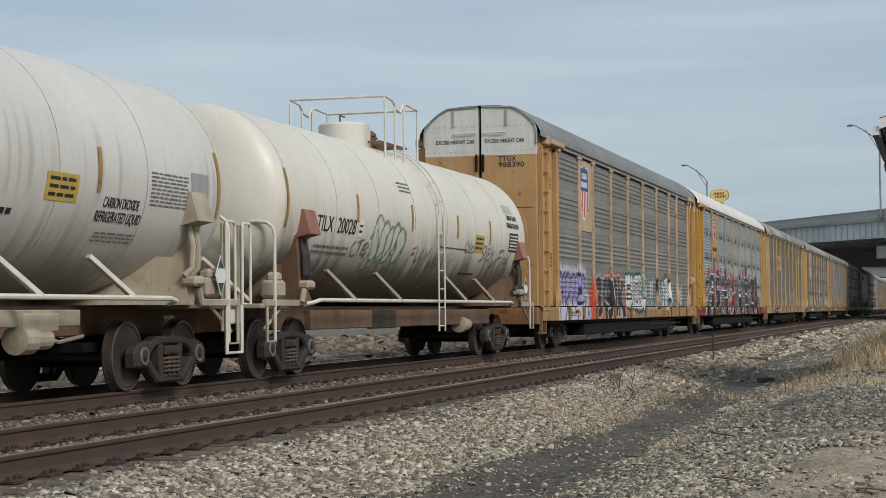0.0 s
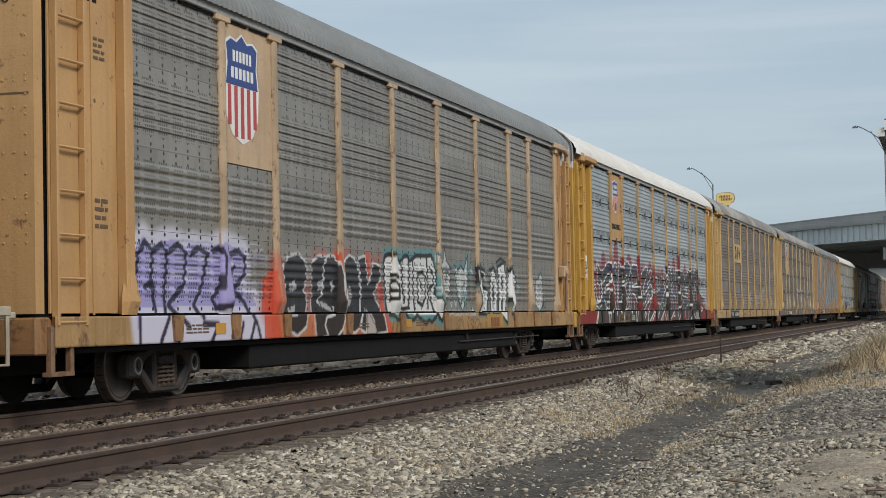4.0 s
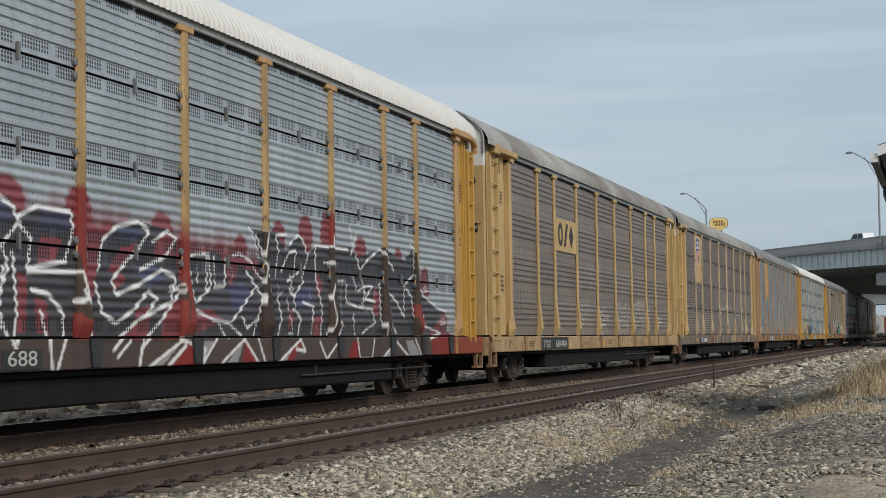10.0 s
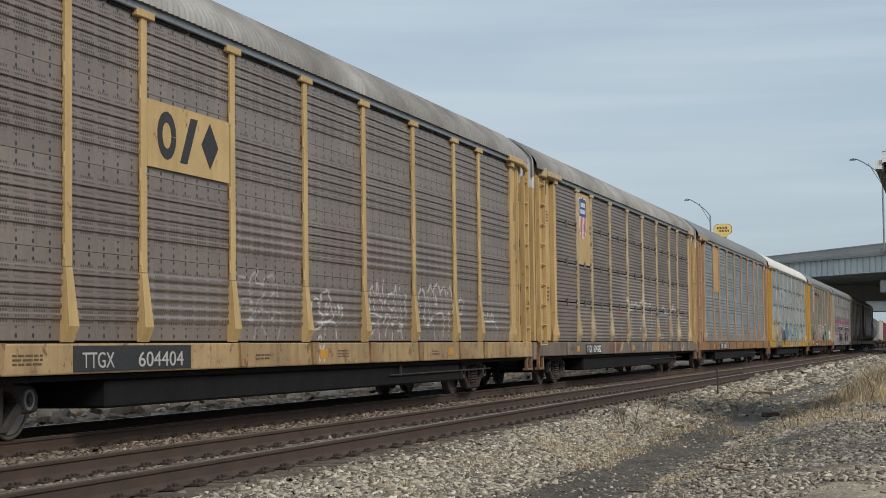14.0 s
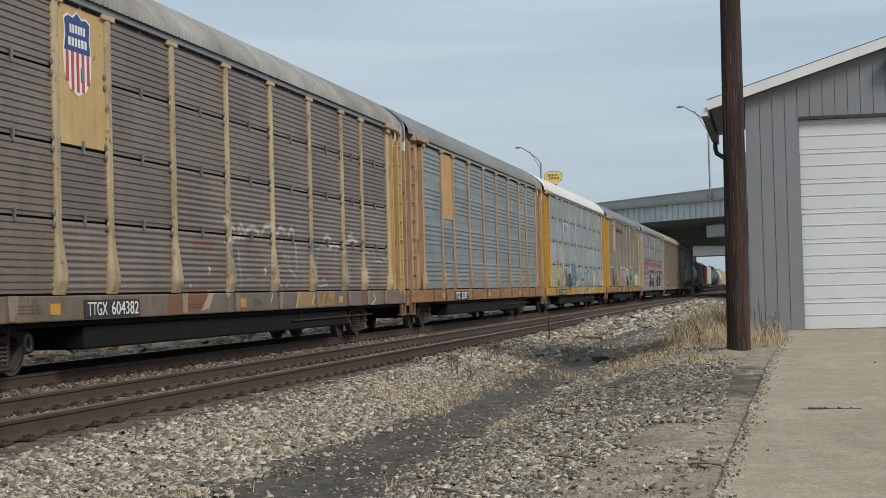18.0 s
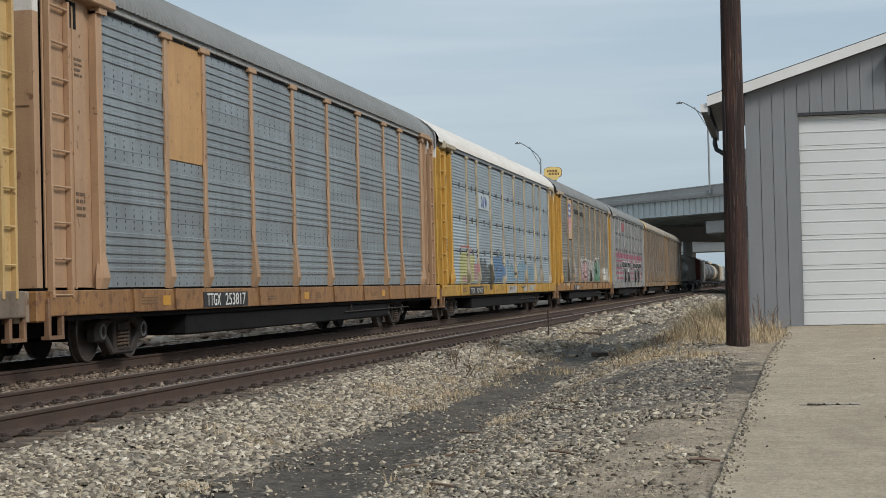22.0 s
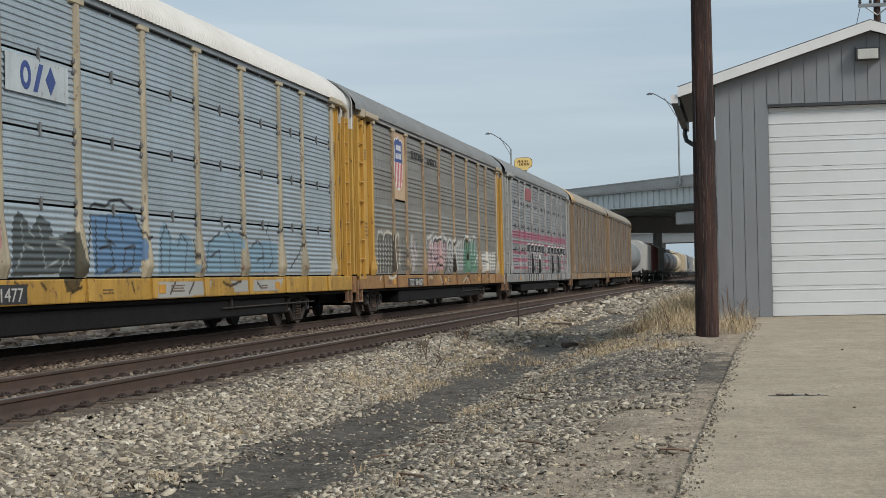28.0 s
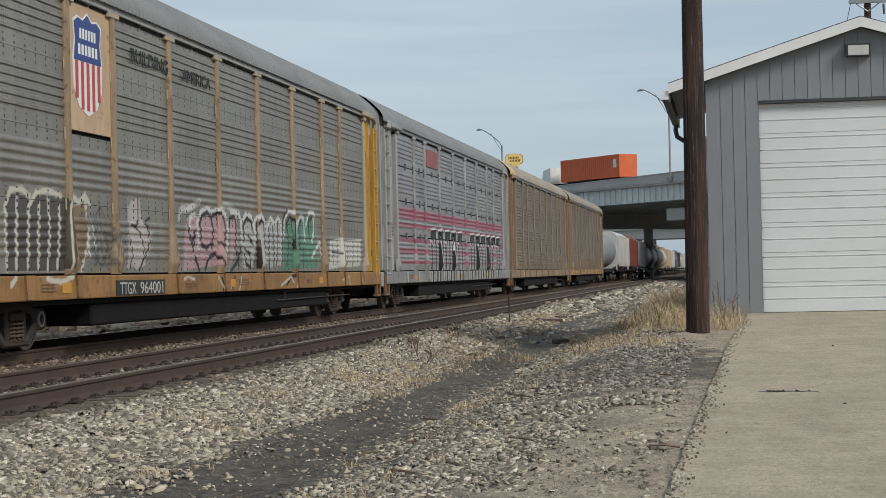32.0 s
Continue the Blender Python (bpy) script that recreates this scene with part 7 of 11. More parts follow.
    lines(sp, (0.045, Wt,), [(19.97, 1.87), (20.37, 1.97), (20.76, 1.98), (20.36, 1.75), (20.89, 1.71)],
          [(21.17, 1.99), (21.21, 1.44), (21.42, 1.12)],
          [(21.59, 1.91), (22.17, 1.73), (22.60, 1.45), (22.63, 2.03), (23.26, 2.25)],
          [(22.63, 2.03), (23.08, 1.85), (23.22, 1.46)],
          [(23.26, 2.35), (23.28, 2.75), (23.03, 2.83)],
          [(23.57, 2.06), (23.89, 1.87), (24.72, 1.68), (25.42, 1.59)],
          [(23.86, 1.31), (25.05, 1.16), (24.18, 1.06)],
          [(19.58, 2.96), (19.75, 2.57)],
          [(19.62, 2.48), (19.93, 2.86)],
          [(15.37, 1.83), (15.64, 1.69), (15.45, 1.38), (15.27, 1.12)],
          [(16.21, 1.70), (16.39, 1.39), (16.25, 1.12)],
          [(16.89, 1.52), (17.20, 1.40), (17.09, 1.12)])
    lines(sp, (0.045, Wt,), [(17.31, 1.64), (17.78, 1.57), (17.68, 1.16)],
          [(18.86, 1.42), (19.21, 1.29), (18.97, 1.09)],
          [(19.71, 1.47), (19.82, 1.09)],
          [(21.72, 1.44), (22.14, 1.16)],
          [(14.42, 1.27), (14.83, 1.12)],
          [(14.84, 1.38), (15.04, 1.23), (15.36, 1.34)],
          [(14.01, 1.30), (14.25, 1.10)])
    fills(sp, (RD, 1.0,), [(12.51, 0.78), (12.94, 1.05), (13.31, 0.82), (13.08, 0.72), (12.37, 0.73)],
          [(14.87, 1.04), (15.26, 0.75), (14.74, 0.76)],
          [(16.38, 0.70), (16.88, 1.03), (17.19, 1.03), (16.67, 0.69)],
          [(19.31, 0.73), (19.57, 1.04), (19.95, 1.04), (19.81, 0.72)])
    fills(sp, (grey, 1.0,), [(12.73, 1.05), (12.66, 1.05), (11.74, 0.73), (12.10, 0.74)],
          [(13.24, 1.05), (13.85, 1.06), (13.41, 0.75), (13.31, 0.82)],
          [(14.19, 0.75), (14.80, 1.06), (14.57, 0.74)],
          [(16.09, 0.70), (16.98, 1.05), (16.38, 0.70)],
          [(21.13, 0.70), (21.99, 1.01), (21.54, 0.70)],
          [(22.58, 1.01), (23.05, 1.01), (23.51, 0.71), (22.88, 0.68)])
    lines(sp, (0.045, Wt,), [(12.73, 1.06), (11.71, 0.73)],
          [(12.66, 1.08), (13.46, 0.94), (13.38, 0.72)],
          [(13.85, 1.08), (13.38, 0.75)],
          [(14.83, 1.07), (14.00, 0.74)],
          [(14.83, 1.07), (15.35, 0.73)],
          [(15.36, 1.07), (15.62, 0.72)],
          [(17.09, 1.06), (16.09, 0.70)],
          [(16.88, 0.91), (17.29, 0.88), (17.09, 1.06)],
          [(17.94, 1.03), (18.26, 0.74), (18.85, 1.02)],
          [(19.82, 1.06), (19.94, 0.72), (20.58, 0.71), (20.73, 1.05)],
          [(21.13, 0.70), (21.99, 1.01), (22.88, 0.68)],
          [(23.20, 1.04), (23.67, 0.66)],
          [(11.58, 1.08), (11.46, 0.75)],
          [(10.85, 0.86), (11.21, 1.06)])
    lines(sp, (0.06, Wt,), [(2.99, 1.07), (2.69, 0.75), (2.85, 0.75), (3.07, 1.06)],
          [(3.70, 1.06), (3.83, 0.94), (3.63, 0.92), (3.53, 0.73)],
          [(4.54, 1.04), (4.96, 1.04), (4.80, 0.74)],
          [(4.66, 1.00), (4.68, 0.74)],
          [(7.17, 1.04), (7.01, 0.73)],
          [(12.83, 0.99), (12.27, 0.73)])
    tangle(sp, 13.2, 24.0, 1.15, 2.2, 26, (Wt, grey, soot), (0.025, 0.04), 0.3)
    for y, z in ((2.75, 2.3), (12.6, 1.75), (24.05, 2.0), (25.2, 1.38)):
        scrawl(sp, y - 0.2, y + 0.22, z - 0.08, z + 0.08, Wt, 0.022, 3, 0.95)
    sp.fill([(26.2, 0.6), (28.2, 0.6), (28.2, 1.12), (26.2, 1.12)], RD, 0.85)
    return sp


def spray_third():
    """Thin pale line drawings and tags on brown sheets."""
    sp = Spray(2.3, 26.3, 0.6, 2.5)
    lines(sp, (0.036, (0.42, 0.40, 0.37), 0.85,), [(9.97, 1.96), (10.09, 2.03), (10.18, 2.10), (10.16, 2.00)],
          [(10.26, 2.03), (10.51, 2.01)],
          [(10.63, 1.74), (10.63, 1.93), (10.76, 2.06), (10.99, 2.14)],
          [(10.99, 2.14), (10.89, 2.00), (10.92, 1.94), (11.14, 1.93), (11.24, 2.02)],
          [(11.34, 2.05), (11.55, 2.09), (11.68, 1.97), (11.75, 1.84), (11.72, 1.74)],
          [(11.32, 1.70), (11.48, 1.80), (11.64, 1.84), (11.72, 1.74)],
          [(10.30, 1.58), (10.38, 1.70), (10.63, 1.74), (10.72, 1.68), (10.57, 1.61), (10.47, 1.62)],
          [(10.54, 1.58), (10.76, 1.57), (10.95, 1.69), (11.24, 1.82)],
          [(10.95, 1.62), (10.63, 1.43), (10.57, 1.42), (10.76, 1.43), (11.01, 1.56)],
          [(11.01, 1.63), (11.27, 1.54), (11.41, 1.47)])
    lines(sp, (0.036, (0.42, 0.40, 0.37), 0.85,), [(11.61, 1.57), (11.86, 1.51), (11.89, 1.38), (11.75, 1.15)],
          [(9.97, 1.24), (10.14, 1.48), (10.26, 1.36)],
          [(10.03, 1.60), (10.08, 1.48)],
          [(11.08, 1.37), (11.34, 1.15)],
          [(10.95, 1.37), (10.82, 1.15)],
          [(9.91, 1.12), (10.08, 1.21), (10.30, 1.18)],
          [(11.48, 1.44), (11.61, 1.48), (11.58, 1.56)])
    lines(sp, (0.042, (0.60, 0.58, 0.55), 0.95,), [(13.16, 1.15), (13.11, 1.36), (13.16, 1.68), (13.32, 1.80), (13.48, 1.76), (13.53, 1.69), (13.65, 1.87), (13.90, 1.93), (14.04, 1.81), (14.07, 1.63), (14.20, 1.56), (14.10, 1.45)],
          [(13.48, 1.72), (13.53, 1.58), (13.73, 1.51), (13.64, 1.40)],
          [(13.81, 1.69), (13.90, 1.72), (13.93, 1.55), (13.81, 1.54), (13.81, 1.69)],
          [(13.27, 1.29), (13.37, 1.40), (13.73, 1.41), (13.48, 1.30), (13.27, 1.28)],
          [(13.73, 1.41), (14.06, 1.45), (14.32, 1.38), (14.37, 1.16)],
          [(13.81, 1.33), (13.81, 1.16)],
          [(14.24, 1.67), (14.33, 1.56), (14.45, 1.71), (14.50, 1.56), (14.59, 1.71), (14.65, 1.57), (14.55, 1.50)],
          [(13.48, 1.15), (13.59, 1.20), (13.64, 1.15)])
    lines(sp, (0.042, (0.60, 0.58, 0.55), 0.95,), [(13.20, 1.05), (13.31, 0.94), (13.43, 1.05), (13.52, 0.94), (13.64, 1.05)],
          [(13.31, 0.94), (13.42, 0.80), (13.56, 0.91), (13.64, 0.80), (13.75, 0.94)],
          [(15.88, 1.75), (16.01, 1.59), (16.12, 1.99), (16.23, 2.07), (16.33, 1.96), (16.28, 1.60)],
          [(16.43, 1.92), (16.50, 2.16), (16.64, 1.84), (16.74, 1.81)],
          [(16.86, 2.18), (16.79, 1.93), (16.69, 1.52)],
          [(16.85, 1.77), (17.13, 1.94), (17.51, 1.99), (17.58, 2.12), (17.62, 1.96)],
          [(17.44, 1.95), (17.50, 1.62), (17.34, 1.41)],
          [(17.79, 2.13), (17.85, 1.79), (17.88, 1.37)],
          [(18.20, 1.97), (18.08, 1.80), (18.19, 1.59)])
    lines(sp, (0.042, (0.60, 0.58, 0.55), 0.95,), [(15.81, 1.16), (16.01, 1.28), (16.21, 1.44), (16.36, 1.40), (16.31, 1.28), (16.11, 1.24), (16.07, 1.39)],
          [(16.52, 1.48), (16.62, 1.16)],
          [(16.84, 1.44), (16.99, 1.61), (17.21, 1.57), (17.06, 1.41), (16.94, 1.20)],
          [(17.27, 1.41), (17.61, 1.50), (17.57, 1.62)],
          [(17.72, 1.37), (17.96, 1.42), (17.88, 1.29), (17.65, 1.29)],
          [(15.91, 1.59), (16.32, 1.60), (16.63, 1.56), (16.52, 1.40)],
          [(17.06, 1.77), (17.28, 1.66), (17.51, 1.74)],
          [(17.38, 1.28), (17.33, 1.12)],
          [(17.79, 1.46), (17.95, 1.16)])
    lines(sp, (0.042, (0.60, 0.58, 0.55), 0.95,), [(18.93, 1.82), (19.01, 2.00), (19.19, 2.12), (19.37, 2.05), (19.44, 1.83), (19.30, 1.56), (19.50, 1.39), (19.69, 1.52), (19.57, 2.02), (19.79, 2.19), (19.97, 2.07)],
          [(20.05, 1.85), (19.97, 2.12), (20.25, 2.22), (20.44, 2.14), (20.51, 1.91)],
          [(20.16, 1.99), (20.10, 1.80), (20.24, 1.85)],
          [(20.52, 2.09), (20.72, 2.19), (20.88, 2.06), (20.87, 1.68)],
          [(21.00, 2.06), (21.18, 2.21), (21.29, 2.07), (21.36, 1.69)],
          [(19.06, 1.82), (18.92, 1.47), (19.04, 1.16)],
          [(19.56, 1.39), (19.96, 1.62), (20.51, 1.67), (20.70, 1.58), (20.63, 1.16)],
          [(19.95, 1.44), (20.08, 1.16)],
          [(20.78, 1.59), (21.07, 1.68), (21.06, 1.17)],
          [(20.51, 1.86), (20.50, 1.63)])
    lines(sp, (0.042, (0.60, 0.58, 0.55), 0.95,), [(21.76, 1.89), (21.98, 1.99), (22.13, 1.90), (21.96, 1.65), (21.75, 1.68)],
          [(21.75, 1.50), (21.95, 1.17)],
          [(23.67, 1.63), (23.81, 1.71), (24.01, 1.58), (24.16, 1.74), (24.36, 1.59), (24.51, 1.73), (24.61, 1.59), (24.97, 1.38)],
          [(23.80, 1.53), (24.61, 1.54)])
    return sp


def spray_fourth():
    """Worn, half-scrubbed letters: pale crests and runs over brown sheets, patched colours along the sill."""
    sp = Spray(2.3, 26.3, 0.6, 2.7)
    r = sp.rng
    for k in range(26):
        sp.blob(r.uniform(7, 25), r.uniform(1.15, 2.0), r.uniform(.3, .9), r.uniform(.1, .3), r.choice([(0.13, 0.14, 0.145), (0.17, 0.085, 0.07), (0.20, 0.16, 0.135)]), 0.4, 0.6)
    fills(sp, ((0.07, 0.13, 0.16), 0.7,), [(18.44, 2.18), (19.10, 2.20), (19.07, 1.79), (18.57, 1.73)],
          [(12.82, 1.85), (13.49, 1.86), (13.49, 1.74), (12.81, 1.68)])
    fills(sp, ((0.21, 0.06, 0.05), 0.6,), [(11.00, 2.03), (12.08, 2.03), (11.97, 1.83), (10.99, 1.84)],
          [(12.91, 1.56), (13.36, 1.57), (13.24, 1.44), (12.91, 1.44)],
          [(18.89, 1.58), (20.10, 1.54), (20.09, 1.44), (18.88, 1.46)])
    lines(sp, (0.085, (0.52, 0.50, 0.43), 0.85, 0.05,), [(12.70, 2.44), (12.80, 2.36)],
          [(12.95, 2.22), (13.11, 2.31), (13.29, 2.24)],
          [(13.52, 2.24), (13.71, 2.34), (13.87, 2.23)],
          [(13.94, 2.17), (14.11, 2.27), (14.48, 2.32), (14.85, 2.21)],
          [(15.03, 2.21), (15.25, 2.36), (15.65, 2.39), (15.91, 2.31), (16.04, 2.22)],
          [(16.13, 2.25), (16.33, 2.38), (16.67, 2.30)],
          [(16.90, 2.25), (17.15, 2.38), (17.35, 2.29)],
          [(12.72, 2.01), (12.94, 2.08), (13.16, 2.04), (13.39, 2.11)],
          [(13.51, 2.08), (13.70, 2.17), (13.79, 2.08)],
          [(19.79, 2.22), (19.98, 2.31), (20.33, 2.24)],
          [(20.14, 2.07), (20.69, 2.14), (21.07, 2.09)],
          [(21.65, 2.16), (22.06, 2.23), (22.47, 2.30), (22.88, 2.22)],
          [(22.07, 2.34), (22.40, 2.41)])
    lines(sp, (0.085, (0.52, 0.50, 0.43), 0.85, 0.05,), [(17.43, 2.05), (17.51, 1.57)],
          [(13.49, 1.86), (13.55, 1.70)])
    lines(sp, (0.04, (0.46, 0.45, 0.42), 0.85,), [(13.49, 1.86), (13.55, 1.61), (13.65, 1.36), (13.64, 1.19)],
          [(12.81, 1.77), (12.98, 1.52), (13.11, 1.19)],
          [(14.05, 1.36), (14.30, 1.34), (14.54, 1.36)],
          [(14.57, 1.71), (14.68, 1.58)],
          [(15.54, 1.64), (15.99, 1.37), (16.31, 1.16)],
          [(16.16, 1.93), (16.46, 2.12)],
          [(16.53, 1.84), (16.72, 1.75)],
          [(16.01, 1.64), (16.28, 1.56), (15.94, 1.48)],
          [(16.87, 1.85), (16.91, 1.56), (17.20, 1.47), (17.50, 1.37)],
          [(16.84, 1.32), (16.68, 1.18)],
          [(19.03, 1.28), (19.13, 1.69), (19.26, 2.00), (19.50, 2.06), (20.50, 2.03)],
          [(19.55, 1.28), (19.73, 1.38), (19.90, 1.28)],
          [(20.88, 2.09), (20.77, 1.71)],
          [(21.99, 1.39), (22.23, 1.84)])
    lines(sp, (0.04, (0.46, 0.45, 0.42), 0.85,), [(24.64, 2.12), (24.84, 1.77), (25.08, 1.83), (25.46, 1.78)],
          [(23.29, 1.98), (23.73, 2.04), (24.17, 1.99)],
          [(25.57, 1.90), (26.16, 1.85)],
          [(19.20, 1.18), (20.07, 1.23)],
          [(21.25, 1.94), (21.64, 2.03), (21.95, 1.95), (21.80, 1.50)],
          [(23.06, 1.86), (23.32, 1.40)],
          [(23.94, 1.87), (24.12, 1.40), (23.75, 1.28)])
    fills(sp, ((0.55, 0.54, 0.50), 0.95,), [(11.75, 1.55), (11.85, 1.55), (11.85, 1.43), (11.75, 1.43)],
          [(10.73, 1.25), (10.81, 1.25), (10.80, 1.18), (10.73, 1.18)],
          [(15.14, 1.59), (15.30, 1.59), (15.29, 1.44), (15.14, 1.44)])
    fills(sp, ((0.19, 0.09, 0.055), 0.9,), [(9.53, 1.12), (11.73, 1.15), (11.51, 0.79), (9.51, 0.77)],
          [(23.00, 1.11), (24.09, 1.12), (23.97, 0.75), (22.96, 0.76)])
    fills(sp, ((0.43, 0.36, 0.24), 0.9,), [(11.69, 1.14), (11.97, 1.14), (11.61, 0.82), (11.16, 0.79)],
          [(12.61, 1.12), (13.00, 1.14), (12.66, 0.98)])
    fills(sp, ((0.16, 0.145, 0.13), 0.85,), [(11.97, 1.13), (12.56, 1.12), (12.33, 0.87), (11.67, 0.82)],
          [(13.04, 1.12), (17.12, 1.13), (16.95, 0.82), (12.94, 0.83)],
          [(20.43, 1.12), (23.00, 1.13), (22.97, 0.77), (20.40, 0.77)])
    fills(sp, ((0.36, 0.22, 0.10), 0.85,), [(17.42, 1.12), (20.43, 1.12), (20.40, 0.79), (17.28, 0.79)])
    lines(sp, (0.05, (0.55, 0.53, 0.48),), [(13.22, 1.06), (13.55, 0.89), (13.71, 0.85)],
          [(15.42, 0.91), (15.56, 1.05)],
          [(18.85, 1.08), (18.50, 0.83)],
          [(24.31, 1.05), (24.53, 0.87), (24.06, 0.75), (24.51, 0.71)],
          [(17.48, 1.08), (17.25, 0.79)])
    fills(sp, ((0.20, 0.085, 0.03), 0.8,), [(18.85, 1.08), (19.09, 1.07), (18.83, 0.82), (18.60, 0.83)],
          [(19.29, 1.08), (19.53, 1.08), (19.27, 0.83), (19.03, 0.83)],
          [(19.71, 1.08), (19.99, 1.08), (19.72, 0.82), (19.48, 0.82)])
    return sp


def spray_sixth():
    """Yellow, black and blue letters with black outlines on pale blue sheets."""
    sp = Spray(2.3, 26.3, 0.62, 2.6)
    blue, ice = (0.055, 0.15, 0.29), (0.13, 0.25, 0.34)
    fills(sp, ((0.40, 0.38, 0.08), 0.85,), [(3.77, 2.09), (5.06, 2.16), (4.99, 1.15), (3.64, 1.11)],
          [(5.59, 2.03), (6.45, 2.10), (6.58, 1.65), (6.39, 1.15), (5.54, 1.15)])
    fills(sp, ((0.36, 0.13, 0.17), 0.75,), [(6.43, 1.80), (7.09, 1.76), (6.96, 1.25), (6.39, 1.20)],
          [(4.20, 1.34), (4.86, 1.39), (4.99, 1.15), (4.13, 1.15)])
    lines(sp, (0.06, (0.40, 0.12, 0.09),), [(3.86, 2.21), (4.06, 2.31), (4.34, 2.25), (4.63, 2.33), (4.92, 2.29), (5.21, 2.29), (5.36, 2.16), (5.20, 2.02)],
          [(5.60, 2.17), (5.83, 2.28), (6.04, 2.14), (6.45, 2.07)])
    lines(sp, (0.035, (0.10, 0.09, 0.05), 0.85,), [(3.66, 1.11), (3.73, 1.88), (3.97, 2.09)],
          [(3.73, 1.33), (4.02, 1.61), (4.14, 1.24), (4.44, 1.53), (4.71, 1.34)],
          [(4.19, 2.08), (4.11, 1.71), (4.39, 1.62)],
          [(4.61, 2.09), (4.68, 1.81), (4.45, 1.71)],
          [(5.05, 2.11), (5.05, 1.15)],
          [(5.60, 1.15), (5.69, 1.64), (5.95, 1.74), (6.07, 1.25)],
          [(6.29, 2.04), (6.42, 1.65), (6.29, 1.15)],
          [(3.95, 1.89), (4.32, 1.92)],
          [(6.58, 1.65), (6.84, 1.45), (6.56, 1.25)])
    fills(sp, ((0.022, 0.025, 0.02), 0.9,), [(7.62, 1.87), (7.80, 2.03), (8.04, 1.93), (8.25, 1.78), (8.52, 2.00), (8.89, 1.90), (9.06, 1.68), (9.85, 1.81), (10.02, 1.36), (10.21, 1.25), (9.78, 0.90), (9.39, 0.90), (9.22, 1.17), (7.56, 1.12)])
    lines(sp, (0.035, (0.30, 0.33, 0.30), 0.9,), [(7.75, 1.25), (8.02, 1.56), (8.30, 1.51)],
          [(8.60, 1.57), (8.73, 1.25), (9.23, 1.36)],
          [(8.87, 1.68), (9.44, 1.63)],
          [(8.14, 1.78), (8.32, 1.67)],
          [(9.42, 1.36), (9.22, 1.19)],
          [(7.90, 1.88), (7.95, 1.62)],
          [(8.51, 1.84), (8.61, 1.68)],
          [(9.13, 1.58), (9.67, 1.53), (9.58, 1.30)])
    fills(sp, (blue, 0.9,), [(10.48, 2.04), (12.45, 2.15), (12.87, 1.62), (12.60, 1.19), (10.62, 1.14)])
    fills(sp, (ice, 0.8,), [(13.61, 1.87), (13.88, 2.06), (14.16, 1.88), (14.35, 1.69), (14.88, 1.89), (15.40, 1.77), (15.61, 1.19), (13.55, 1.13)],
          [(16.21, 1.72), (17.38, 1.93), (18.29, 1.98), (18.58, 1.82), (18.33, 1.19), (16.16, 1.15)],
          [(19.01, 1.68), (20.20, 1.84), (21.22, 1.78), (21.16, 1.19), (18.96, 1.16)])
    lines(sp, (0.055, K,), [(10.49, 2.16), (10.62, 2.22), (11.12, 2.20), (11.34, 2.29), (11.79, 2.33), (12.00, 2.26), (12.32, 2.20)],
          [(10.68, 1.99), (10.70, 1.19)],
          [(11.19, 2.04), (11.08, 1.71), (11.51, 1.60)],
          [(11.76, 2.05), (11.87, 1.72)],
          [(10.86, 1.54), (11.29, 1.60), (11.48, 1.25), (11.04, 1.19)],
          [(11.95, 1.55), (12.41, 1.61), (12.29, 1.25), (11.83, 1.19), (11.94, 1.49)],
          [(12.44, 2.09), (12.88, 1.74), (13.26, 1.77)],
          [(10.48, 2.04), (10.33, 1.19)])
    lines(sp, (0.045, K,), [(13.70, 1.19), (13.70, 1.75), (13.97, 2.00), (14.20, 1.75), (14.10, 1.19)],
          [(14.60, 1.63), (14.77, 1.86), (15.12, 1.70), (14.97, 1.19)],
          [(15.50, 1.77), (15.67, 1.19)],
          [(16.47, 1.46), (17.05, 1.59), (17.13, 1.19)],
          [(17.56, 1.94), (17.78, 1.80)],
          [(17.96, 1.81), (18.09, 1.26)],
          [(16.22, 1.19), (16.38, 1.72), (17.09, 1.93)],
          [(17.38, 2.00), (17.69, 2.08), (17.92, 1.97)],
          [(18.41, 1.95), (18.89, 1.82)],
          [(19.20, 1.68), (19.67, 1.83), (20.05, 1.69), (20.13, 1.19)],
          [(20.54, 1.92), (20.83, 1.41), (20.48, 1.26)],
          [(21.58, 1.86), (21.66, 1.26)],
          [(22.24, 1.26), (23.02, 1.57), (23.43, 1.88)],
          [(19.62, 1.40), (20.17, 1.52)],
          [(21.24, 2.00), (21.61, 2.15)])
    lines(sp, (0.045, K,), [(20.35, 1.98), (20.57, 2.21)])
    fills(sp, ((0.34, 0.36, 0.36), 0.95,), [(13.30, 1.01), (16.43, 1.02), (16.13, 0.77), (13.28, 0.75)],
          [(17.59, 1.01), (21.50, 1.04), (21.12, 0.81), (17.87, 0.80)])
    lines(sp, (0.05, K,), [(7.56, 1.06), (7.73, 0.99), (7.98, 1.01)],
          [(8.45, 1.04), (8.63, 0.95)],
          [(9.40, 1.03), (9.59, 0.90), (9.99, 0.97)],
          [(12.13, 1.02), (12.25, 0.87)],
          [(17.11, 0.99), (17.58, 0.92), (18.32, 1.01)],
          [(19.45, 0.98), (19.77, 0.86)],
          [(14.29, 1.00), (14.02, 0.82)],
          [(15.33, 1.00), (15.05, 0.81)])
    return sp


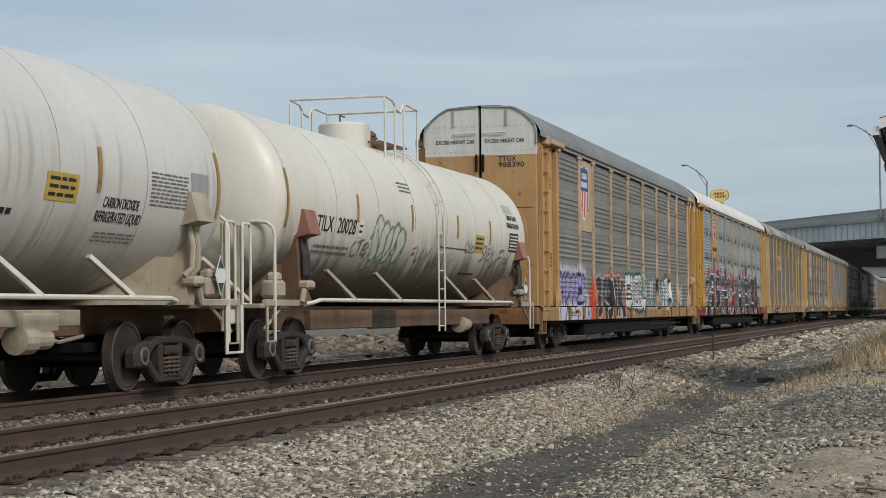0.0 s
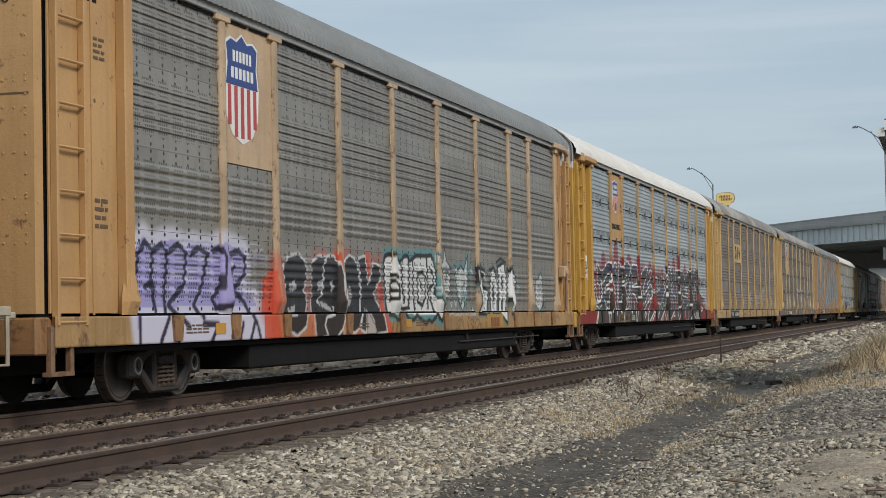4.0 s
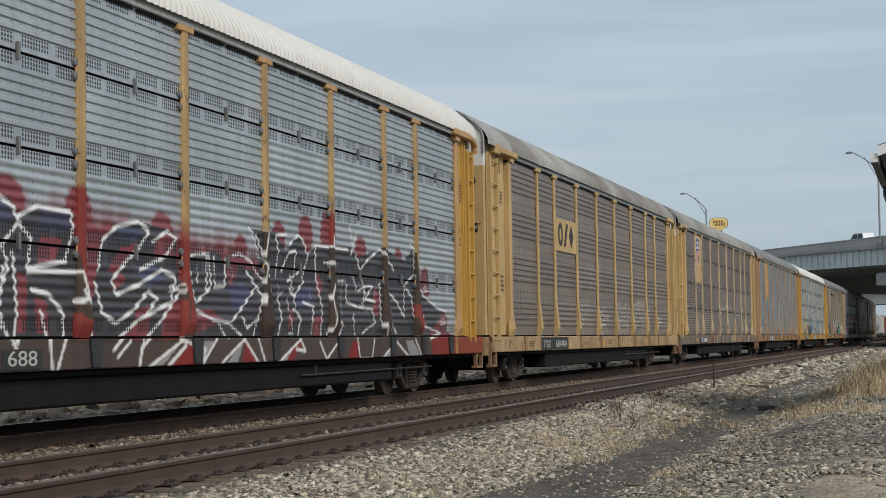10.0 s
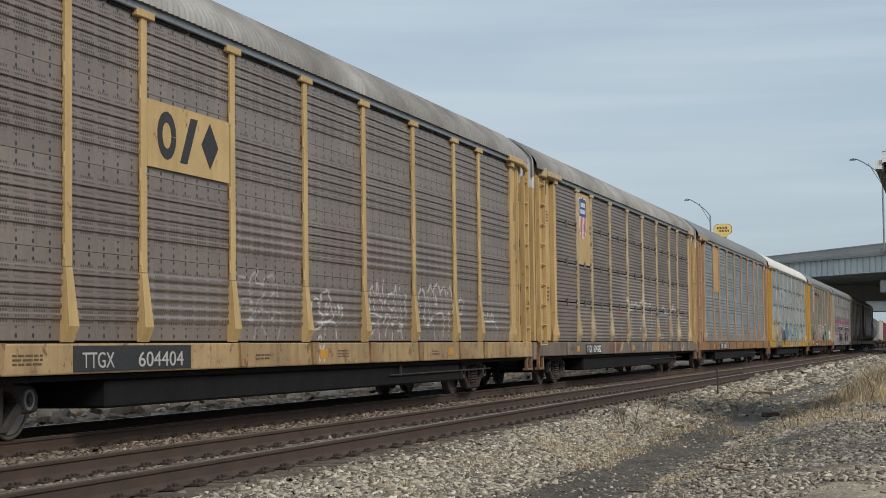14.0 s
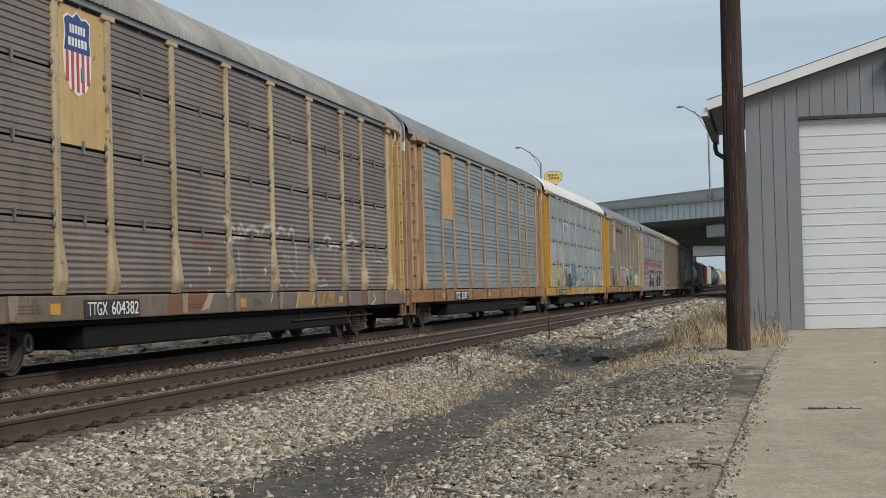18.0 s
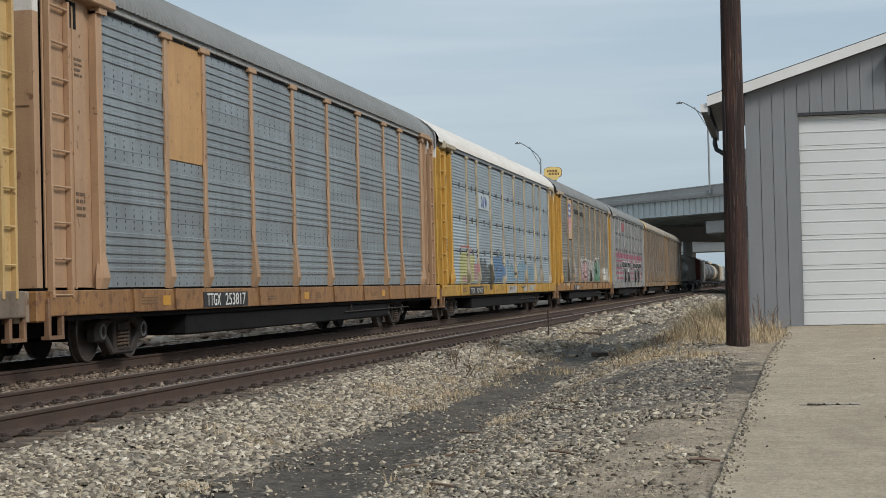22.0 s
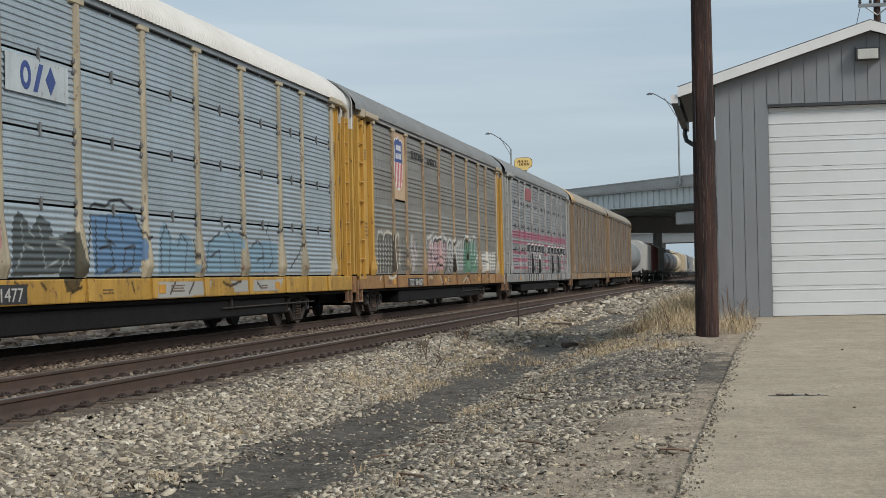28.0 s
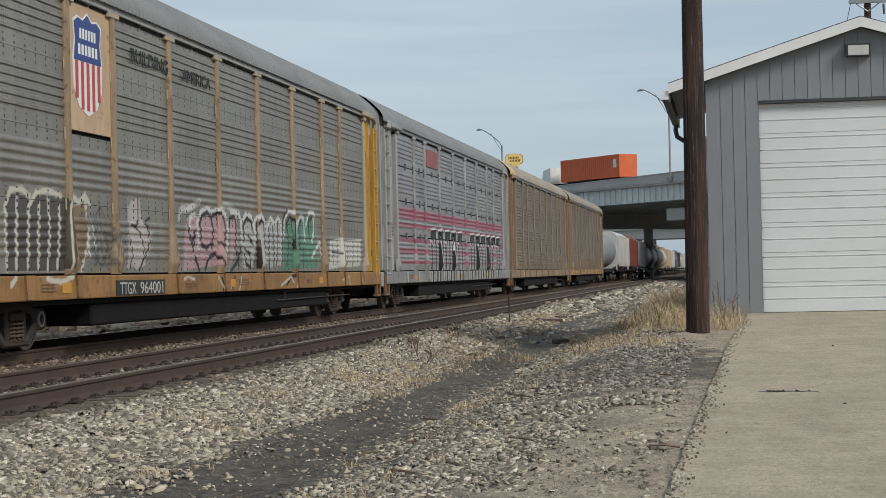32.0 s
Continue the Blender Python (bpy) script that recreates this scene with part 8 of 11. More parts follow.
def spray_seventh():
    """Dark letters with cream runs, then pink, grey and green letters with white crests."""
    sp = Spray(2.3, 26.3, 0.62, 2.6)
    cream, white = (0.52, 0.50, 0.42), (0.58, 0.58, 0.56)
    fills(sp, ((0.045, 0.043, 0.04), 0.88,), [(3.02, 2.15), (3.18, 2.25), (3.73, 2.19), (4.15, 2.25), (4.89, 2.23), (5.35, 2.21), (5.28, 1.15), (2.96, 1.16)])
    fills(sp, ((0.20, 0.12, 0.055), 0.85,), [(5.39, 2.09), (5.95, 2.18), (6.00, 1.62), (5.74, 1.15), (5.33, 1.15)])
    lines(sp, (0.085, cream,), [(3.00, 1.17), (2.95, 1.58), (2.97, 2.03), (3.14, 2.25), (3.54, 2.28), (3.81, 2.19)],
          [(3.71, 1.20), (3.70, 1.59), (3.76, 2.05), (4.04, 2.25), (4.47, 2.30), (4.96, 2.24)],
          [(3.31, 1.20), (3.30, 1.72), (3.37, 2.15)],
          [(4.08, 1.20), (4.07, 1.66), (4.14, 2.09)],
          [(4.42, 1.19), (4.49, 1.74), (4.48, 2.19)],
          [(4.78, 1.21), (4.85, 1.68), (4.88, 2.08)],
          [(5.11, 1.19), (5.21, 2.09), (5.38, 2.27), (5.67, 2.17), (5.93, 2.29), (6.15, 2.13)],
          [(5.93, 2.23), (6.03, 1.62), (5.74, 1.17)],
          [(4.28, 1.04), (4.81, 0.99), (5.26, 1.07)],
          [(3.17, 1.05), (3.02, 0.96)])
    tangle(sp, 6.06, 7.33, 1.25, 2.14, 30, ((0.06, 0.058, 0.055), (0.10, 0.10, 0.095)), (0.025, 0.04), 0.4)
    fills(sp, ((0.46, 0.42, 0.41), 0.75,), [(7.82, 2.21), (8.32, 2.28), (8.47, 1.97), (8.28, 1.56), (8.09, 1.25), (7.75, 1.17)],
          [(8.46, 1.77), (8.98, 1.83), (8.85, 1.46), (8.42, 1.20)])
    lines(sp, (0.12, white, 0.7, 0.05,), [(10.47, 2.08), (10.60, 2.24), (11.08, 2.28), (11.69, 2.41)], [(12.9, 2.32), (13.42, 2.40), (14.11, 2.29)])
    fills(sp, ((0.44, 0.285, 0.30), 0.92,), [(10.86, 2.03), (11.27, 2.21), (11.88, 2.11), (12.53, 2.24), (13.41, 2.15), (13.51, 1.74), (13.11, 1.26), (10.68, 1.15), (10.71, 1.59)],
          [(13.63, 2.10), (14.20, 2.23), (14.15, 1.63), (13.56, 1.20)])
    fills(sp, ((0.42, 0.42, 0.40), 0.9,), [(14.46, 1.87), (14.97, 2.23), (15.46, 2.14), (15.53, 1.77), (15.24, 1.20), (14.50, 1.17)],
          [(15.55, 2.02), (15.98, 2.22), (16.50, 2.17), (16.53, 1.27), (15.59, 1.20)],
          [(16.61, 2.17), (17.72, 2.26), (17.63, 1.27), (16.53, 1.20)])
    fills(sp, ((0.085, 0.225, 0.155), 0.92,), [(17.81, 2.07), (18.29, 2.28), (18.87, 2.22), (19.49, 2.31), (20.12, 2.39), (20.62, 2.27), (20.82, 1.70), (20.97, 1.20), (17.73, 1.16)])
    fills(sp, ((0.47, 0.42, 0.40), 0.85,), [(7.95, 2.29), (8.39, 2.34), (8.48, 2.03), (8.76, 1.90), (8.83, 1.62), (8.61, 1.24), (8.10, 1.16), (7.98, 1.42), (7.80, 1.69), (7.92, 1.92)])
    lines(sp, (0.05, K,), [(8.31, 2.33), (8.31, 1.98), (8.14, 1.88), (7.92, 1.90)],
          [(8.56, 1.94), (8.76, 1.88), (8.86, 1.62), (8.61, 1.38), (8.32, 1.16)],
          [(8.14, 1.88), (8.36, 1.78), (8.57, 1.52), (8.50, 1.33)],
          [(7.86, 1.69), (8.00, 1.42), (7.88, 1.19)],
          [(8.65, 1.97), (8.88, 2.03)])
    lines(sp, (0.10, white,), [(11.57, 1.55), (11.53, 2.01), (11.75, 2.22), (12.18, 2.30), (12.53, 2.24), (12.98, 2.32), (13.43, 2.20), (13.49, 2.01), (13.38, 1.46)],
          [(14.42, 1.69), (14.45, 2.09), (14.79, 2.27), (15.21, 2.23), (15.37, 2.05)],
          [(15.43, 1.71), (15.46, 2.15), (15.82, 2.31), (16.17, 2.22), (16.29, 2.05)],
          [(17.78, 1.86), (17.86, 2.26), (18.27, 2.44), (18.78, 2.41), (18.97, 2.20), (18.82, 1.63)],
          [(19.01, 2.14), (19.30, 2.37), (19.61, 2.31), (19.67, 1.83)],
          [(19.81, 2.16), (20.17, 2.50), (20.61, 2.47), (20.57, 2.04), (20.33, 1.80)],
          [(20.35, 1.45), (20.76, 1.65), (21.12, 1.81), (21.21, 1.49)],
          [(10.87, 2.23), (11.38, 2.32)])
    lines(sp, (0.10, white,), [(11.04, 1.85), (11.13, 2.11), (11.40, 2.16)],
          [(16.43, 2.05), (16.72, 2.25), (17.04, 2.14), (17.38, 2.27), (17.61, 2.10), (17.54, 1.25)],
          [(13.75, 2.28), (14.30, 2.27), (14.45, 2.09)])
    lines(sp, (0.085, K,), [(11.74, 1.64), (11.70, 2.02), (11.85, 2.16), (12.17, 2.23), (12.42, 2.13), (12.51, 1.96), (12.41, 1.56)],
          [(12.49, 2.18), (12.90, 2.24), (13.24, 2.15), (13.34, 1.98), (13.23, 1.57)],
          [(11.74, 1.64), (12.02, 1.55), (12.35, 1.66)],
          [(13.15, 1.55), (12.79, 1.67)],
          [(11.99, 1.18), (12.22, 1.39), (12.59, 1.46), (12.91, 1.29)],
          [(11.17, 1.67), (11.38, 1.86), (11.22, 1.51)],
          [(10.98, 1.93), (11.13, 1.63)],
          [(11.32, 1.39), (11.54, 1.24), (11.61, 1.15)],
          [(13.61, 2.01), (13.66, 2.17), (13.98, 2.20), (14.08, 2.04), (13.97, 1.58), (14.23, 1.24)],
          [(14.37, 1.58), (14.07, 1.29), (13.66, 1.14)])
    lines(sp, (0.085, K,), [(14.59, 1.75), (14.61, 2.06), (14.87, 2.19), (15.20, 2.13), (15.27, 1.94)],
          [(14.93, 1.84), (15.25, 1.68)],
          [(14.66, 1.56), (15.03, 1.47), (15.09, 1.20), (14.76, 1.27), (14.65, 1.45)])
    lines(sp, (0.085, K,), [(15.56, 1.22), (15.59, 2.10), (15.90, 2.22), (16.16, 2.12), (16.18, 1.22)],
          [(16.54, 1.19), (16.49, 1.72), (16.56, 2.03)],
          [(16.89, 2.06), (16.92, 1.22)],
          [(17.28, 2.17), (17.15, 1.25)],
          [(17.58, 1.20), (17.62, 1.74), (17.71, 2.21), (18.08, 2.46)],
          [(18.03, 1.25), (18.17, 1.75), (18.05, 2.16), (18.36, 2.32), (18.66, 2.23), (18.51, 1.62)],
          [(19.18, 1.63), (19.18, 2.19), (19.39, 2.27)],
          [(20.12, 1.90), (20.09, 2.27), (20.38, 2.35)],
          [(19.51, 1.22), (19.50, 1.64)],
          [(12.89, 1.01), (13.10, 0.77)],
          [(13.27, 1.00), (12.95, 0.77)],
          [(13.77, 1.00), (13.56, 0.78)],
          [(17.79, 0.82), (18.15, 0.98), (18.66, 1.04)])
    lines(sp, (0.05, white,), [(14.25, 1.02), (14.07, 0.76)],
          [(13.34, 0.92), (13.25, 0.74)],
          [(10.34, 1.04), (10.45, 0.84)],
          [(19.07, 1.02), (18.74, 0.77)],
          [(5.97, 1.66), (6.07, 1.36)],
          [(6.21, 1.84), (6.31, 1.49)])
    fills(sp, ((0.55, 0.54, 0.50), 0.92,), [(22.19, 1.86), (23.48, 1.96), (23.40, 1.21), (22.12, 1.16)],
          [(23.84, 1.89), (25.78, 1.95), (25.71, 1.25), (23.77, 1.21)])
    lines(sp, (0.055, K,), [(22.46, 1.79), (22.55, 1.28)],
          [(23.03, 1.85), (22.97, 1.25)],
          [(24.21, 1.82), (24.15, 1.28)],
          [(24.83, 1.87), (24.76, 1.28)],
          [(25.37, 1.83), (25.32, 1.36)],
          [(22.44, 1.57), (23.29, 1.55)])
    lines(sp, (0.05, cream,), [(10.20, 0.93), (10.79, 1.04), (11.18, 0.98)],
          [(12.65, 1.03), (13.08, 0.79), (13.32, 1.03), (13.53, 0.79)],
          [(17.31, 0.81), (18.18, 1.00), (18.46, 0.87)],
          [(23.37, 0.90), (24.12, 0.98), (24.25, 0.75)])
    return sp


def spray_eighth():
    sp = Spray(2.3, 26.3, 0.62, 3.3)
    for z0, z1 in ((2.66, 3.0), (2.40, 2.55), (1.95, 2.1), (1.62, 1.78), (1.3, 1.42)):
        sp.fill([(2.4, z0), (26.2, z0), (26.2, z1), (2.4, z1)], (0.30, 0.045, 0.10), 0.8)
    for a, b, n in ((8.3, 15.4, 5), (17.0, 25.8, 6)):
        for k in range(n):
            y = a + (b - a) * k / n
            w = (b - a) / n
            for line in ([(y, 0.75), (y + .05 * w, 1.6), (y, 2.25)], [(y, 2.25), (y + .6 * w, 2.3), (y + .62 * w, 1.3), (y + .58 * w, 0.72)]):
                sp.stroke(line, 0.46, (0.62, 0.62, 0.61))
                sp.stroke(line, 0.32, K)
    return sp


def emblem(panel, y, z, h, mat):
    """A block emblem of plain shapes: a ring, a slanted bar and a diamond."""
    out = [(y - 2.2 * h + 0.9 * h * math.cos(a), z + h * math.sin(a)) for a in np.linspace(0.02, 2 * math.pi - 0.02, 18)]
    inn = [(y - 2.2 * h + 0.45 * h * math.cos(a), z + 0.55 * h * math.sin(a)) for a in np.linspace(2 * math.pi - 0.02, 0.02, 18)]
    part("emblem_ring", Mesh().prism(out + inn, "x", 1.483, 1.489), mat, panel)
    part("emblem_bar", Mesh().prism([(y - 0.9 * h, z - h), (y - 0.2 * h, z - h), (y + 0.9 * h, z + h), (y + 0.2 * h, z + h)], "x", 1.483, 1.489), mat, panel)
    part("emblem_diamond", Mesh().prism([(y + 1.3 * h, z), (y + 2.2 * h, z - h), (y + 3.1 * h, z), (y + 2.2 * h, z + h)], "x", 1.483, 1.489), mat, panel)


def train_of_autoracks():
    tp, ts = tagmat("peach_tan_post", (0.52, 0.375, 0.24)), tagmat("orange_tan_sill", (0.45, 0.27, 0.11))
    c = autorack(0, dict(style="broad", label="autorack car with grey-brown screens, tan posts and colourful graffiti", post=PEACH, sill=ORANGE_SILL, end=TAN, roof=ROOF_GREY, hood=WHITEP, sheet=S1, sheet_tag=S1T, post_tag=tp, sill_tag=ts,
                         spray=spray_first(), tag_ribs=True, marks=(19.1, 20.7), gap=0.004, roof_end=ROOF_GREY, chord=GREYP, blank=((1, 2), (1, 3))))
    pl = part("logo_panel", Mesh().box(1.40, 1.452, 5.23, 7.12, 3.2, 5.2), PEACH, c, "tan panel with a shield emblem")
    railway_shield(c, 1.453, 5.95, 4.28, 1.15, 1.5)
    for q in (-1, 1):
        part("lettering", lettering("EXCESS HEIGHT CAR", 0.1, 1.0, "y"), M_INK, c, at=(q * 0.63, 0.115, 5.22))
        for z in (1.9, 2.4, 2.9, 3.4, 3.7, 4.97, 5.6):
            for x in np.linspace(0.2, 1.32, 9):
                part("rivet", shared("rivet", lambda: Mesh().box(-0.012, 0.012, -0.012, 0.0, -0.012, 0.012, 0.004)), TAN if z < 4.7 else GREYP, c, at=(q * float(x), 0.12, z))
        for x in (0.2, 1.32):
            for z in np.arange(2.0, 4.8, 0.22):
                part("rivet", CACHE["rivet"], TAN, c, at=(q * x, 0.12, float(z)))
    part("lettering", lettering("TTGX", 0.13, 0.46, "y"), M_INK, c, at=(0.70, 0.115, 4.77))
    part("lettering", lettering("988390", 0.13, 0.66, "y"), M_INK, c, at=(0.80, 0.115, 4.62))
    hb = part("hand_brake", Mesh().box(1.43, 1.62, CAR_LEN - 1.95, CAR_LEN - 1.6, 1.95, 2.25, 0.03).lathe([(1.62, 0.1), (1.66, 0.09), (1.67, 0.0)], (0, CAR_LEN - 1.78, 2.1), "x", 14), PEACH, c, "tan hand brake housing")
    part("brake_chain", Mesh().tube([(1.55, CAR_LEN - 1.62, 2.2), (1.56, CAR_LEN - 1.5, 2.35), (1.54, CAR_LEN - 1.45, 1.9), (1.53, CAR_LEN - 1.44, 1.15)], 0.03, 6), DUSTY_SILL, hb, "rusty chain")
    plate(c, "owner_panel", 19.2, 20.6, 0.76, 1.05, worn("worn_yellow_panel", (0.46, 0.28, 0.06), (0.24, 0.13, 0.05)))
    for k in range(3):
        part("emblem_bar", Mesh().box(1.5, 1.504, 19.55 + 0.26 * k, 19.73 + 0.26 * k, 0.78, 0.98), worn("rust_red_mark", (0.26, 0.08, 0.035)), c)

    c = autorack(1, dict(label="autorack car, galvanised screens, white roof, red and black graffiti", post=TAN, sill=YELLOW, end=YELLOW, roof=ROOF_WHITE, hood=WHITEP, sheet=S2, sheet_tag=S2T,
                         post_tag=tagmat("yellow_tan_post", (0.48, 0.31, 0.13)), sill_tag=tagmat("yellow_sill", (0.45, 0.24, 0.05)), dark_pocket=True, marks=(6.0, 9.2), spray=spray_second(), tag_ribs=True, roof_end=WHITEP, chord=GREYP, blank=((1, 2), (1, 3))))
    pl = part("logo_panel", Mesh().box(1.40, 1.452, 5.23, 7.12, 3.2, 5.2), TAN, c, "tan panel with a shield emblem")
    railway_shield(c, 1.453, 6.15, 4.52, 0.82, 0.95)
    letters(c, "BUILDING AMERICA", 6.18, 3.6, 0.17, M_INK, 1.5, 1.456)
    part("lettering", lettering("TTGX", 0.14, 0.46, "y"), M_INK, c, at=(1.02, 0.115, 4.66))
    part("lettering", lettering("981688", 0.14, 0.66, "y"), M_INK, c, at=(1.05, 0.115, 4.48))
    for pts in ([(2.62, 1.50), (2.30, 1.52)], [(2.62, 1.50), (2.62, 1.60)], [(2.46, 1.52), (2.48, 1.62)], [(2.30, 1.52), (2.32, 1.62)], [(2.62, 1.66), (2.34, 1.70), (2.62, 1.76)], [(2.60, 1.82), (2.46, 1.80), (2.32, 1.84)], [(2.26, 1.50), (2.00, 1.52), (2.02, 1.64)], [(2.24, 1.66), (2.02, 1.68), (2.14, 1.78), (2.24, 1.68)], [(2.22, 1.82), (1.96, 1.84)], [(2.22, 1.76), (2.24, 1.90)]):
        part("chalk_stroke", Mesh().tube([(1.423, y, z) for z, y in pts], 0.014, 5), M_CHALK, c)
    for k, ch in enumerate(("TTGX", "981", "688")):
        plate(c, "number_panel", 6.15 + k * 1.0, 6.15 + k * 1.0 + 0.85, 0.76, 0.98, OCHRE if k < 2 else M_DARKPANEL)
        letters(c, ch, 6.57 + k * 1.0, 0.87, 0.17, M_INK if k < 2 else FADED, 0.62, 1.503)

    c = autorack(2, dict(style="broad", marks=(5.2, 8.6), label="autorack car with dark brown screens, cream posts and thin white scrawls", post=CREAM, sill=TAN_SILL, end=CREAM, roof=ROOF_PATCH, hood=WHITEP, sheet=S3, sheet_tag=S3T, sill_tag=tagmat("tan_sill", (0.47, 0.32, 0.155)),
                         spray=spray_third(), gap=0.006))
    part("lettering", lettering("TTGX", 0.14, 0.46, "y"), M_INK, c, at=(0.86, 0.115, 4.68))
    part("lettering", lettering("604404", 0.14, 0.66, "y"), M_INK, c, at=(0.93, 0.115, 4.50))
    cs = plate(c, "logo_panel", 7.25, 9.85, 3.3, 4.15, CREAM, 1.475, "faded cream panel with dark block emblem")
    emblem(cs, 8.5, 3.74, 0.31, M_DARKPANEL)
    plate(c, "number_panel", 5.3, 8.5, 0.76, 1.06, M_DARKPANEL)
    letters(c, "TTGX", 5.9, 0.88, 0.19, FADED, 0.8, 1.502)
    letters(c, "604404", 7.6, 0.88, 0.19, FADED, 1.3, 1.502)

    c = autorack(3, dict(style="fine", label="autorack car with dull brown screens and dark gaps between them", post=PALECREAM, sill=DUSTY_SILL, end=CREAM, roof=ROOF_PATCH, hood=WHITEP, sheet=S4, sheet_tag=S4T, sill_tag=tagmat("dusty_sill", (0.20, 0.155, 0.115)),
                         post_tag=tagmat("cream_post", (0.51, 0.395, 0.235)), tag_ribs=True, marks=(5.9, 8.3), spray=spray_fourth(), blank=((1, 2), (1, 3))))
    pl = part("logo_panel", Mesh().box(1.40, 1.452, 5.23, 7.12, 3.2, 5.2), CREAM, c, "cream panel with a faded shield emblem")
    railway_shield(c, 1.453, 6.05, 4.5, 0.95, 1.15)
    plate(c, "number_panel", 6.0, 8.2, 0.76, 1.02, M_DARKPANEL)
    letters(c, "TTGX", 6.5, 0.88, 0.2, M_CHALK, 0.75, 1.502)
    letters(c, "604382", 7.6, 0.88, 0.2, M_CHALK, 1.1, 1.502)

    c = autorack(4, dict(style="broad", label="autorack car with blue-grey screens, tan posts and a blank tan panel", post=ROSY, sill=ORANGE_SILL, end=ROSY, roof=ROOF_GREY, hood=WHITEP, sheet=S5, marks=(6.75, 9.5), gap=0.006, blank=((1, 2), (1, 3)), chord=GREYP, rows={}))
    part("logo_panel", Mesh().box(1.40, 1.452, 5.23, 7.12, 3.2, 5.2), TAN, c, "blank tan panel")
    plate(c, "number_panel", 6.85, 9.4, 0.76, 1.02, M_DARKPANEL)
    letters(c, "TTGX", 7.4, 0.88, 0.22, M_CHALK, 0.75, 1.502)
    letters(c, "253817", 8.65, 0.88, 0.22, M_CHALK, 1.2, 1.502)

    c = autorack(5, dict(style="fine", label="autorack car with pale blue screens, white roof and blue graffiti", post=worn("pale_sand_post", (0.45, 0.385, 0.27)), sill=YELLOW, end=YELLOW, roof=ROOF_WHITE, roof_end=WHITEP, hood=WHITEP, sheet=S6, sheet_tag=S6T,
                         sill_tag=tagmat("yellow_sill2", (0.52, 0.30, 0.05)), post_tag=tagmat("pale_sand_post", (0.45, 0.385, 0.27)), marks=(5.1, 8.0), spray=spray_sixth(), tag_ribs=True))
    cs = plate(c, "logo_panel", 7.4, 9.6, 3.62, 4.14, worn("pale_emblem_panel", (0.48, 0.53, 0.55)), 1.475, "pale panel with dark blue block emblem")
    emblem(cs, 8.5, 3.88, 0.2, M_NAVY)
    plate(c, "number_panel", 5.2, 7.95, 0.76, 1.02, M_DARKPANEL)
    letters(c, "TTGX", 5.8, 0.87, 0.19, FADED, 0.75, 1.502)
    letters(c, "971477", 7.2, 0.87, 0.19, FADED, 1.2, 1.502)

    c = autorack(6, dict(style="broad", label="autorack car with grey-beige screens, tan posts and pink and green graffiti", post=PALETAN, sill=ORANGE_SILL, end=YELLOW, roof=ROOF_GREY, hood=WHITEP, sheet=S7, sheet_tag=S7T, sill_tag=tagmat("orange_sill7", (0.34, 0.18, 0.062)),
                         post_tag=tagmat("tan_post7", (0.37, 0.26, 0.155)), marks=(7.2, 9.8), spray=spray_seventh(), tag_ribs=True, gap=0.006, chord=GREYP, blank=((1, 2), (1, 3))))
    pl = part("logo_panel", Mesh().box(1.40, 1.452, 5.23, 7.12, 3.25, 5.2), PEACH, c, "tan panel with a shield emblem")
    railway_shield(c, 1.453, 6.1, 4.28, 1.15, 1.5)
    letters(c, "BUILDING", 8.95, 4.65, 0.24, M_DARKPANEL, 1.9, 1.482)
    letters(c, "AMERICA", 11.55, 4.62, 0.24, M_DARKPANEL, 1.7, 1.482)
    plate(c, "number_panel", 7.05, 9.45, 0.76, 1.0, M_DARKPANEL)
    letters(c, "TTGX", 7.6, 0.86, 0.2, FADED, 0.75, 1.502)
    letters(c, "964001", 8.8, 0.86, 0.2, FADED, 1.15, 1.502)

    c = autorack(7, dict(style="broad", label="autorack car with slate-grey screens, magenta stripes and black graffiti", post=GREYP, sill=GREYP, end=GREYP, roof=ROOF_GREY, hood=GREYP, sheet=S8, sheet_tag=S8T, sill_tag=tagmat("grey_sill", (0.3, 0.3, 0.29)),
                         post_tag=tagmat("grey_post", (0.36, 0.36, 0.35)), spray=spray_eighth(), tag_ribs=True))
    plate(c, "logo_panel", 7.4, 9.6, 4.45, 5.0, worn("faded_red_panel", (0.30, 0.09, 0.10)), 1.477, "faded red panel")

    c = autorack(8, dict(style="broad", label="autorack car with tan-grey screens and tan posts", gap=0.006, post=DULL, sill=DULL, end=DULL, roof=worn("tan_roof_sheet", (0.34, 0.30, 0.24)), hood=CREAM, roof_end=CREAM, sheet=S9))
    c = autorack(9, dict(style="broad", label="autorack car with tan-grey screens and yellow sill, last of its kind", gap=0.006, post=DULL, sill=TAN_SILL, end=DULL, roof=worn("tan_roof_sheet2", (0.30, 0.27, 0.225)), hood=CREAM, sheet=S9))


train_of_autoracks()


# ------------------------------------------------ tank cars at the head of the view
TANK_STEP = 18.45
M_TANK0 = surface("dirty_white_tank", (0.62, 0.60, 0.56), (0.42, 0.40, 0.36), 0.4, 0.45, 0.0, 0.45, 12, 0.04, 0.12, 0.06)
M_TANK1 = surface("cream_white_tank", (0.70, 0.665, 0.585), (0.48, 0.43, 0.36), 0.35, 0.42, 0.0, 0.4, 12, 0.03, 0.25, 0.08)
M_TANKSILL = surface("brown_tank_sill", (0.22, 0.125, 0.07), (0.10, 0.06, 0.04), 0.7, 0.7, 0.0, 1.2, 30, 0.1, 0.4, 0.2, rust_amt=0.4)
M_RAILING = surface("white_railing_paint", (0.70, 0.67, 0.60), (0.46, 0.40, 0.32), 0.4, 0.45, 0.0, 3, 40, 0.02, 0.0, 0.1)
